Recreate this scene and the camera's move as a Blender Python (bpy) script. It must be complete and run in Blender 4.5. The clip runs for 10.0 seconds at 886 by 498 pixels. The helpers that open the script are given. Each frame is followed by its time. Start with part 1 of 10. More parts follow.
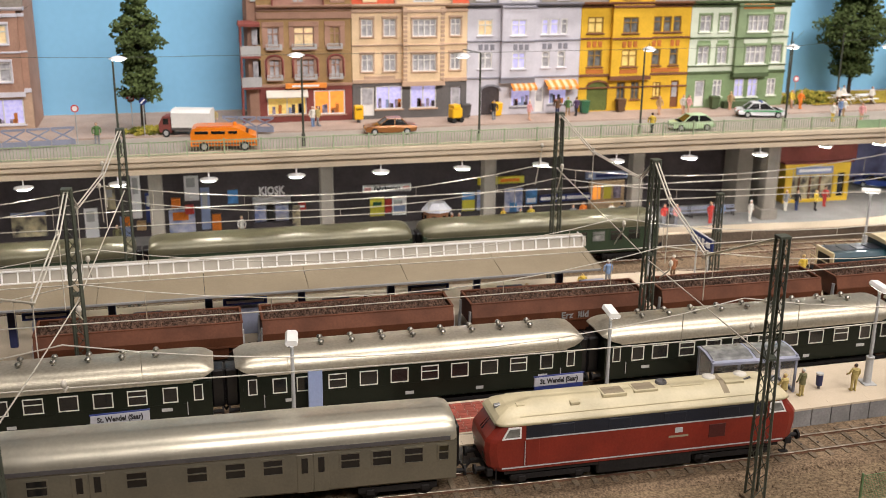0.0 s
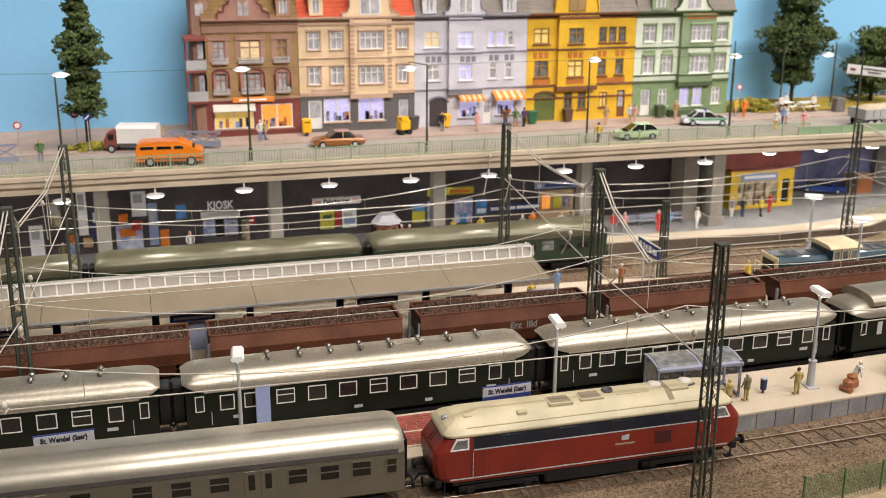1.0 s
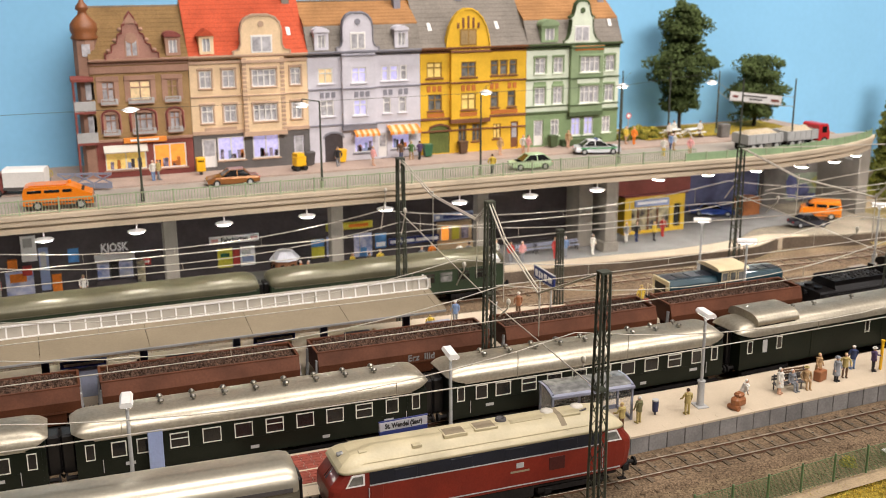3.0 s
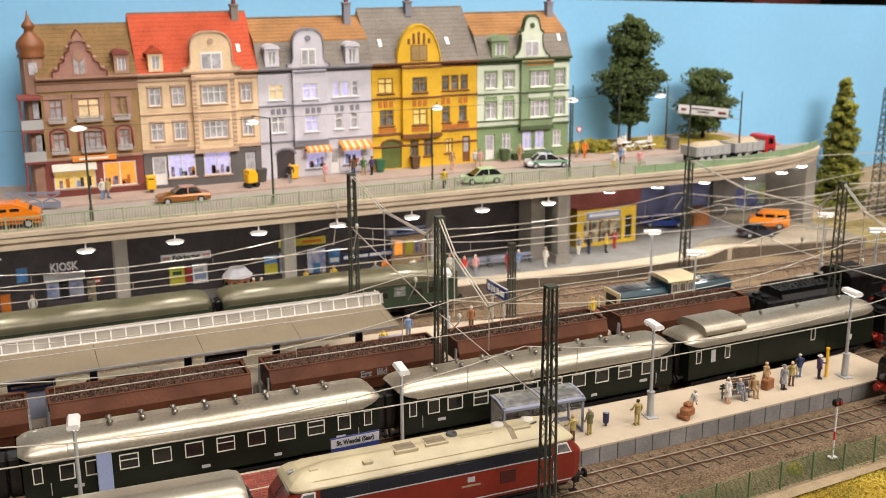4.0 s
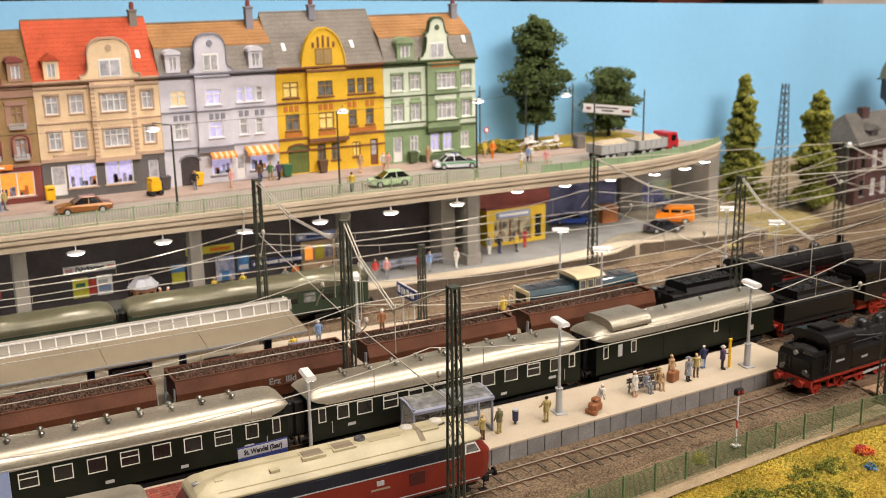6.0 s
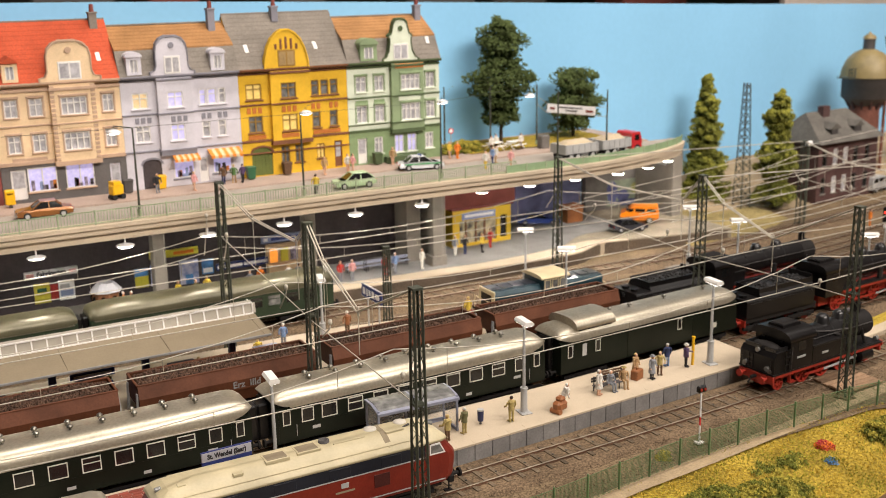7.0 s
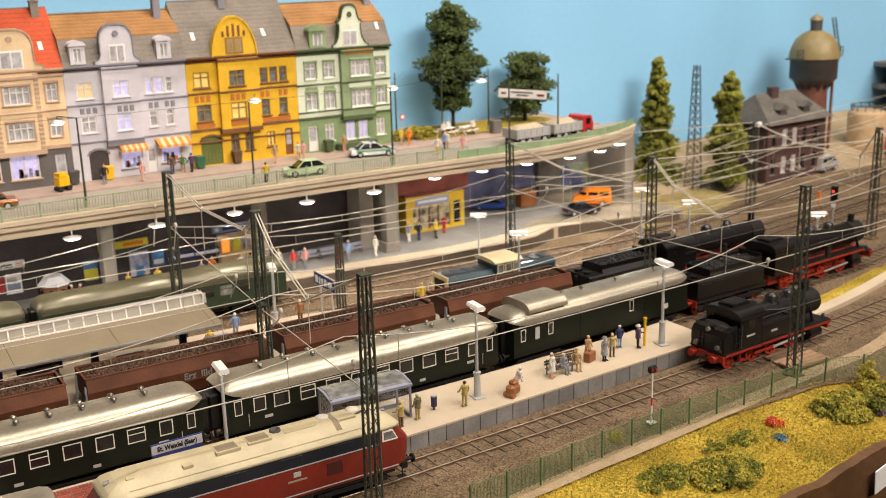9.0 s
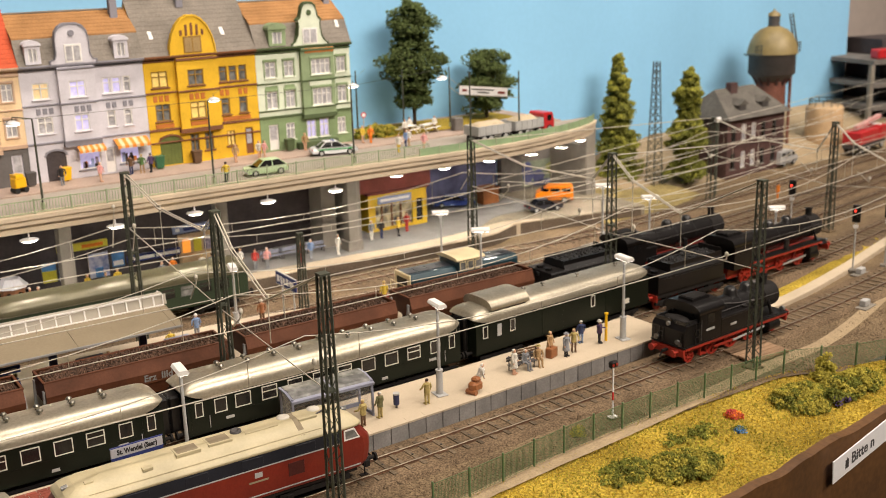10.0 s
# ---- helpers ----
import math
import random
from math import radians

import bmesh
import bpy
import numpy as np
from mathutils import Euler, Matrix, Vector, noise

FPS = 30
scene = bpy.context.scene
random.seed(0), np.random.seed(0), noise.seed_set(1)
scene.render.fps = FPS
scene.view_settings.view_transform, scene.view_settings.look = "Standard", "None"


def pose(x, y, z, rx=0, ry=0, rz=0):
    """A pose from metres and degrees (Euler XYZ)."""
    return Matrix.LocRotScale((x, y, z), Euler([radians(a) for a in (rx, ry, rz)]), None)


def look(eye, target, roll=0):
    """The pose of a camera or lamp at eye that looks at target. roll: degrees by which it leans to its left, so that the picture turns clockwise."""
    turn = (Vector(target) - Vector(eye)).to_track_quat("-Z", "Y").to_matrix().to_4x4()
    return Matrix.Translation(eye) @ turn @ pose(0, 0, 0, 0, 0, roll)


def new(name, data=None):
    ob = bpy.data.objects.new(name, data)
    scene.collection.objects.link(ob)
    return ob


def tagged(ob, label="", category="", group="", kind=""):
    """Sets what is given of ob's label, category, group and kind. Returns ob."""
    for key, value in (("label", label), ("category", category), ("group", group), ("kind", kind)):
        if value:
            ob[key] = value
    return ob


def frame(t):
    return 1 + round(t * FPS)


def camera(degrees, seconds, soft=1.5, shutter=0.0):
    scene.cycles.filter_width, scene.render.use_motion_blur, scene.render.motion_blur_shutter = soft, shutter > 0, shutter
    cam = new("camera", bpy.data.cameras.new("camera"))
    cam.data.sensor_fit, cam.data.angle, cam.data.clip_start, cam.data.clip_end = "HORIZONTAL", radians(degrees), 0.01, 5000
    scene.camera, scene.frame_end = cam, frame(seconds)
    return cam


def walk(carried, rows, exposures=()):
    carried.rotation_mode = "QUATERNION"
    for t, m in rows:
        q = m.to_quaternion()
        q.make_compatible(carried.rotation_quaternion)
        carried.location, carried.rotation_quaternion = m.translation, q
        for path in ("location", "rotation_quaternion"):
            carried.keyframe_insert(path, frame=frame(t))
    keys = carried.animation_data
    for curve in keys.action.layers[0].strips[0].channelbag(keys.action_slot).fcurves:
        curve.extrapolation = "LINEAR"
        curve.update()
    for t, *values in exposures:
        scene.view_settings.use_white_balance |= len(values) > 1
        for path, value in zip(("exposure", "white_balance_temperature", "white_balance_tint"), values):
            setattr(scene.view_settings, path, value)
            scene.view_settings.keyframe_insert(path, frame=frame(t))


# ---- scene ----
# All sizes below are in metres of the full-size railway; the layout is built at 1:87.
U = 1 / 87.0
cam = camera(45.52, 10.0, 0.7)
cam.data.dof.use_dof, cam.data.dof.focus_distance, cam.data.dof.aperture_fstop = True, 0.60, 17.0
PATH = [
    (0, (-0.509, -42.090, 25.189), (10.980, 4.178, 10.116), 0.60),
    (0.5, (-0.179, -42.193, 25.276), (12.176, 3.897, 10.341), 0.42),
    (1, (0.057, -42.338, 25.356), (13.490, 3.553, 10.744), 0.33),
    (1.5, (0.273, -42.486, 25.394), (14.752, 3.198, 11.134), 0.21),
    (2, (0.537, -42.636, 25.474), (15.874, 2.879, 11.578), 0.07),
    (2.5, (0.795, -42.808, 25.567), (17.209, 2.436, 12.019), -0.10),
    (4, (1.452, -43.443, 25.921), (20.698, 0.931, 13.250), -0.42),
    (4.5, (1.639, -43.551, 25.972), (21.780, 0.482, 13.507), -0.51),
    (5, (1.816, -43.588, 25.950), (22.719, 0.073, 13.429), -0.67),
    (5.5, (2.028, -43.681, 25.932), (23.775, -0.455, 13.340), -0.83),
    (6, (2.271, -43.771, 25.903), (24.897, -1.002, 13.300), -0.93),
    (7.5, (2.739, -43.991, 25.890), (27.217, -2.283, 13.189), -1.21),
    (8, (2.949, -44.023, 25.821), (27.991, -2.727, 12.877), -1.41),
    (8.5, (2.968, -44.028, 25.774), (28.263, -2.927, 12.704), -1.42),
    (9, (3.075, -44.069, 25.756), (28.531, -3.111, 12.549), -1.53),
    (9.5, (3.249, -44.178, 25.765), (29.320, -3.644, 12.453), -1.69),
    (10, (3.362, -44.271, 25.772), (30.116, -4.203, 12.404), -1.71),
]
walk(cam, [(t, look([v * U for v in eye], [v * U for v in aim], roll)) for t, eye, aim, roll in PATH],
     [(0, 0.0, 6150, 10), (2.5, 0.0, 6200, 10), (5, 0.0, 6400, 10), (7.5, 0.0, 6600, 10), (10, 0.0, 6900, 10)])

# ---- world and hall lights ----
world = bpy.data.worlds.new("hall_air")
scene.world = world
world.use_nodes = True
world.node_tree.nodes["Background"].inputs[0].default_value = (1.0, 0.92, 0.82, 1)
world.node_tree.nodes["Background"].inputs[1].default_value = 0.4


def ceiling_light(x, y, z, sx, sy, watts, colour, aim, spread=180):
    data = bpy.data.lights.new("ceiling_light", "AREA")
    data.shape, data.size, data.size_y = "RECTANGLE", sx, sy
    data.energy, data.color, data.spread = watts, colour, math.radians(spread)
    ob = new("ceiling_light", data)
    ob.matrix_world = look((x, y, z), aim)
    return ob


WARM = (1.0, 0.897, 0.82)
ceiling_light(0.85, 0.1, 1.5, 2.0, 0.12, 28.0, WARM, (0.85, 0.2, 0))
ceiling_light(1.0, -1.5, 1.6, 2.7, 0.5, 22.0, WARM, (0.70, 0.5, 0.19), 84)

# ---- building helpers ----
class G:
    """Collects vertices and faces of one mesh, in full-size metres."""

    def __init__(self):
        self.v, self.f, self.s, self.m, self.use = [], [], [], [], 0

    def add(self, verts, faces, smooth=False):
        n = len(self.v)
        self.v += [tuple(p) for p in verts]
        self.f += [tuple(i + n for i in f) for f in faces]
        self.s += [smooth] * len(faces)
        self.m += [self.use] * len(faces)
        return self

    def box(self, x0, x1, y0, y1, z0, z1, b=0.0):
        if b <= 0:
            v = [(x, y, z) for x in (x0, x1) for y in (y0, y1) for z in (z0, z1)]
            return self.add(v, [(0, 1, 3, 2), (4, 6, 7, 5), (0, 4, 5, 1), (2, 3, 7, 6), (0, 2, 6, 4), (1, 5, 7, 3)])
        lo, hi, v, ix = (x0, y0, z0), (x1, y1, z1), [], {}
        for sx in (0, 1):
            for sy in (0, 1):
                for sz in (0, 1):
                    sg = (sx, sy, sz)
                    for ax in range(3):
                        p = []
                        for k in range(3):
                            e = hi[k] if sg[k] else lo[k]
                            p.append(e if k == ax else e + (-b if sg[k] else b))
                        ix[sg + (ax,)] = len(v)
                        v.append(p)
        f = []
        for ax in range(3):
            a, c = [k for k in range(3) if k != ax]
            for s in (0, 1):
                q = []
                for sa, sc in ((0, 0), (1, 0), (1, 1), (0, 1)):
                    sg = [0, 0, 0]
                    sg[ax], sg[a], sg[c] = s, sa, sc
                    q.append(ix[tuple(sg) + (ax,)])
                f.append(tuple(q))
            for sa in (0, 1):
                for sc in (0, 1):
                    q = []
                    for s, w in ((0, a), (1, a), (1, c), (0, c)):
                        sg = [0, 0, 0]
                        sg[ax], sg[a], sg[c] = s, sa, sc
                        q.append(ix[tuple(sg) + (w,)])
                    f.append(tuple(q))
        for sg in [(i, j, k) for i in (0, 1) for j in (0, 1) for k in (0, 1)]:
            f.append(tuple(ix[sg + (ax,)] for ax in range(3)))
        return self.add(v, f)

    def cyl(self, a, b, r, r2=None, n=12, smooth=True, cap=True):
        a, b = Vector(a), Vector(b)
        r2 = r if r2 is None else r2
        w = (b - a).normalized()
        u = w.orthogonal().normalized()
        t = w.cross(u)
        ring = [u * math.cos(2 * math.pi * k / n) + t * math.sin(2 * math.pi * k / n) for k in range(n)]
        v = [a + d * r for d in ring] + [b + d * r2 for d in ring]
        self.add(v, [(k, (k + 1) % n, n + (k + 1) % n, n + k) for k in range(n)], smooth)
        if cap:
            self.add(v[:n], [tuple(range(n))])
            self.add(v[n:], [tuple(range(n))])
        return self

    def tube(self, pts, r, n=5):
        """A round wire bent through pts."""
        rows = []
        for i, p in enumerate(pts):
            d = (Vector(pts[min(i + 1, len(pts) - 1)]) - Vector(pts[max(i - 1, 0)])).normalized()
            s = d.cross(Vector((0, 0, 1)))
            s = Vector((1, 0, 0)) if s.length < 1e-3 else s.normalized()
            t = s.cross(d)
            rows.append([Vector(p) + (s * math.cos(2 * math.pi * k / n) + t * math.sin(2 * math.pi * k / n)) * r for k in range(n)])
        return self.add([q for row in rows for q in row], [(i * n + k, i * n + (k + 1) % n, (i + 1) * n + (k + 1) % n, (i + 1) * n + k)
                                                           for i in range(len(rows) - 1) for k in range(n)], True)

    def bar(self, a, b, w, h=None):
        """A square bar from a to b."""
        a, b = Vector(a), Vector(b)
        h = w if h is None else h
        d = (b - a).normalized()
        s = d.cross(Vector((0, 0, 1)))
        s = Vector((1, 0, 0)) if s.length < 1e-4 else s.normalized()
        t = s.cross(d)
        v = [p + s * i * w / 2 + t * j * h / 2 for p in (a, b) for i, j in ((-1, -1), (1, -1), (1, 1), (-1, 1))]
        return self.add(v, [(0, 1, 2, 3), (4, 5, 6, 7), (0, 1, 5, 4), (1, 2, 6, 5), (2, 3, 7, 6), (3, 0, 4, 7)])

    def ext(self, prof, c0, c1, axis="x", smooth=False, caps=True):
        """A closed outline pushed from c0 to c1: (y, z) along x, (x, z) along y, (x, y) along z."""
        def at(p, c):
            return {"x": (c, p[0], p[1]), "y": (p[0], c, p[1]), "z": (p[0], p[1], c)}[axis]
        n = len(prof)
        v = [at(p, c0) for p in prof] + [at(p, c1) for p in prof]
        self.add(v, [(k, (k + 1) % n, n + (k + 1) % n, n + k) for k in range(n)], smooth)
        if caps:
            self.add(v[:n], [tuple(range(n))])
            self.add(v[n:], [tuple(range(n))])
        return self

    def sheet(self, rows, smooth=True):
        """A grid of points, row by row."""
        m, n = len(rows), len(rows[0])
        v = [p for r in rows for p in r]
        return self.add(v, [(i * n + j, i * n + j + 1, (i + 1) * n + j + 1, (i + 1) * n + j)
                            for i in range(m - 1) for j in range(n - 1)], smooth)

    def loft(self, prof, xend, cuts=(0, 0.35, 1.2), taper=(0.86, 0.96, 1.0), smooth=False):
        """A body along x with outline prof of (y, z); its ends lie at +-xend(z) and narrow by taper at cuts from them."""
        rows = []
        for sg in (-1, 1):
            some = [[(sg * (xend(z) - c), y * t, z) for y, z in prof] for c, t in zip(cuts, taper)]
            rows += some if sg < 0 else some[::-1]
        n = len(prof)
        v = [p for r in rows for p in r]
        self.add(v, [(i * n + j, i * n + (j + 1) % n, (i + 1) * n + (j + 1) % n, (i + 1) * n + j)
                     for i in range(len(rows) - 1) for j in range(n)], smooth)
        for r in (rows[0], rows[-1]):
            m = n // 2
            self.add(r, [(k, k + 1, n - 2 - k, n - 1 - k) for k in range(m - 1)])
        return self

    def lathe(self, prof, c=(0, 0), n=20, smooth=True):
        """Outline of (r, z) turned round an upright axis at c."""
        rows = [[(c[0] + r * math.cos(2 * math.pi * k / n), c[1] + r * math.sin(2 * math.pi * k / n), z)
                 for k in range(n + 1)] for r, z in prof]
        return self.sheet(rows, smooth)

    def ball(self, c, r, sx=1, sy=1, sz=1, n=8, m=5):
        rows = []
        for i in range(m + 1):
            a = math.pi * i / m - math.pi / 2
            rows.append([(c[0] + sx * r * math.cos(a) * math.cos(2 * math.pi * k / n),
                          c[1] + sy * r * math.cos(a) * math.sin(2 * math.pi * k / n),
                          c[2] + sz * r * math.sin(a)) for k in range(n + 1)])
        return self.sheet(rows, True)

    def wheel(self, x, y, z, r, w, n=18):
        self.cyl((x, y - w / 2, z), (x, y + w / 2, z), r, n=n)
        return self

    def mesh(self, name):
        me = bpy.data.meshes.new(name)
        me.from_pydata([(a * U, b * U, c * U) for a, b, c in self.v], [], self.f)
        me.polygons.foreach_set("use_smooth", self.s)
        me.polygons.foreach_set("material_index", self.m)
        bm = bmesh.new()
        bm.from_mesh(me)
        bmesh.ops.remove_doubles(bm, verts=[v for v in bm.verts if not v.link_edges], dist=0)
        bmesh.ops.recalc_face_normals(bm, faces=bm.faces)
        bm.to_mesh(me)
        bm.free()
        return me


def place(x, y, z, rz=0.0):
    return pose(x * U, y * U, z * U, 0, 0, rz)


def thing(name, label, category, x=0, y=0, z=0, rz=0.0, group="", kind=""):
    """An Empty at a thing's base."""
    ob = new(name)
    ob.empty_display_size = 0.005
    ob.matrix_basis = place(x, y, z, rz)
    return tagged(ob, label, category, group, kind)


def part(name, g, material, parent, label=""):
    """One mesh under a thing or a part."""
    ob = new(name, g.mesh(name) if isinstance(g, G) else g)
    if not ob.data.materials:
        ob.data.materials.append(material)
    ob.parent = parent
    return tagged(ob, label)


def solo(name, g, material, label, category, x=0, y=0, z=0, rz=0.0, group="", kind=""):
    """A thing of one mesh."""
    ob = new(name, g.mesh(name))
    for m in material if isinstance(material, list) else [material]:
        ob.data.materials.append(m)
    ob.matrix_basis = place(x, y, z, rz)
    return tagged(ob, label, category, group, kind)


def lettering(name, text, size, material, parent, x, y, z, rx=90, rz=0, depth=0.01, bold=0.0, width=1.0):
    """Words in the built-in font, turned into a mesh, centred on a place of the parent."""
    cu = bpy.data.curves.new(name, "FONT")
    cu.body, cu.size, cu.extrude, cu.offset = text, size * U, depth * U, bold * U
    cu.align_x, cu.align_y, cu.resolution_u = "CENTER", "CENTER", 2
    tmp = bpy.data.objects.new(name, cu)
    scene.collection.objects.link(tmp)
    me = bpy.data.meshes.new_from_object(tmp.evaluated_get(bpy.context.evaluated_depsgraph_get()))
    bpy.data.objects.remove(tmp)
    bpy.data.curves.remove(cu)
    me.materials.clear()
    me.materials.append(material)
    ob = new(name, me)
    ob.parent = parent
    ob.matrix_basis = pose(x * U, y * U, z * U, rx, 0, rz) @ Matrix.Diagonal((width, 1, 1, 1))
    return ob


# ---- materials ----
def material(name, colour, rough=0.6, metal=0.0, vary=0.25, stain=0.25, grain=9.0, patch=0.6, bump=0.15,
             dark=None, light=None, emit=None, strength=0.0, each=0.0, coat=0.0, spec=0.5):
    """Paint or matter with grain and stains. grain and patch: how many to a full-size metre."""
    m = bpy.data.materials.new(name)
    m.use_nodes = True
    nt = m.node_tree
    p = nt.nodes["Principled BSDF"]
    p.inputs["Roughness"].default_value = rough
    p.inputs["Metallic"].default_value = metal
    p.inputs["Coat Weight"].default_value = coat
    p.inputs["Specular IOR Level"].default_value = spec
    geo = nt.nodes.new("ShaderNodeNewGeometry")

    def noise_at(scale, detail):
        n = nt.nodes.new("ShaderNodeTexNoise")
        n.inputs["Scale"].default_value = scale / U
        n.inputs["Detail"].default_value = detail
        nt.links.new(geo.outputs["Position"], n.inputs["Vector"])
        return n

    fine, wide = noise_at(grain, 3), noise_at(patch, 5)
    c = Vector(colour)
    lo = Vector(dark) if dark else c * (1 - vary)
    hi = Vector(light) if light else Vector([min(1, k * (1 + vary * 0.7)) for k in c])
    ramp = nt.nodes.new("ShaderNodeValToRGB")
    ramp.color_ramp.elements[0].position, ramp.color_ramp.elements[1].position = 0.32, 0.68
    ramp.color_ramp.elements[0].color, ramp.color_ramp.elements[1].color = (*lo, 1), (*hi, 1)
    nt.links.new(fine.outputs["Fac"], ramp.inputs["Fac"])
    soil = nt.nodes.new("ShaderNodeMapRange")
    soil.inputs["From Min"].default_value, soil.inputs["From Max"].default_value = 0.35, 0.7
    soil.inputs["To Min"].default_value, soil.inputs["To Max"].default_value = 1 + stain * 0.25, 1 - stain
    nt.links.new(wide.outputs["Fac"], soil.inputs["Value"])
    mul = nt.nodes.new("ShaderNodeVectorMath")
    mul.operation = "SCALE"
    nt.links.new(ramp.outputs["Color"], mul.inputs[0])
    nt.links.new(soil.outputs["Result"], mul.inputs["Scale"])
    out = mul.outputs["Vector"]
    if each:
        info = nt.nodes.new("ShaderNodeObjectInfo")
        er = nt.nodes.new("ShaderNodeMapRange")
        er.inputs["To Min"].default_value, er.inputs["To Max"].default_value = 1 - each, 1 + each
        nt.links.new(info.outputs["Random"], er.inputs["Value"])
        m2 = nt.nodes.new("ShaderNodeVectorMath")
        m2.operation = "SCALE"
        nt.links.new(out, m2.inputs[0])
        nt.links.new(er.outputs["Result"], m2.inputs["Scale"])
        out = m2.outputs["Vector"]
    nt.links.new(out, p.inputs["Base Color"])
    rr = nt.nodes.new("ShaderNodeMapRange")
    rr.inputs["To Min"].default_value, rr.inputs["To Max"].default_value = max(0.05, rough - 0.12), min(1, rough + 0.12)
    nt.links.new(wide.outputs["Fac"], rr.inputs["Value"])
    nt.links.new(rr.outputs["Result"], p.inputs["Roughness"])
    if bump:
        b = nt.nodes.new("ShaderNodeBump")
        b.inputs["Strength"].default_value = bump
        b.inputs["Distance"].default_value = 0.05 * U
        nt.links.new(fine.outputs["Fac"], b.inputs["Height"])
        nt.links.new(b.outputs["Normal"], p.inputs["Normal"])
    if emit:
        p.inputs["Emission Color"].default_value = (*emit, 1)
        p.inputs["Emission Strength"].default_value = strength
    return m


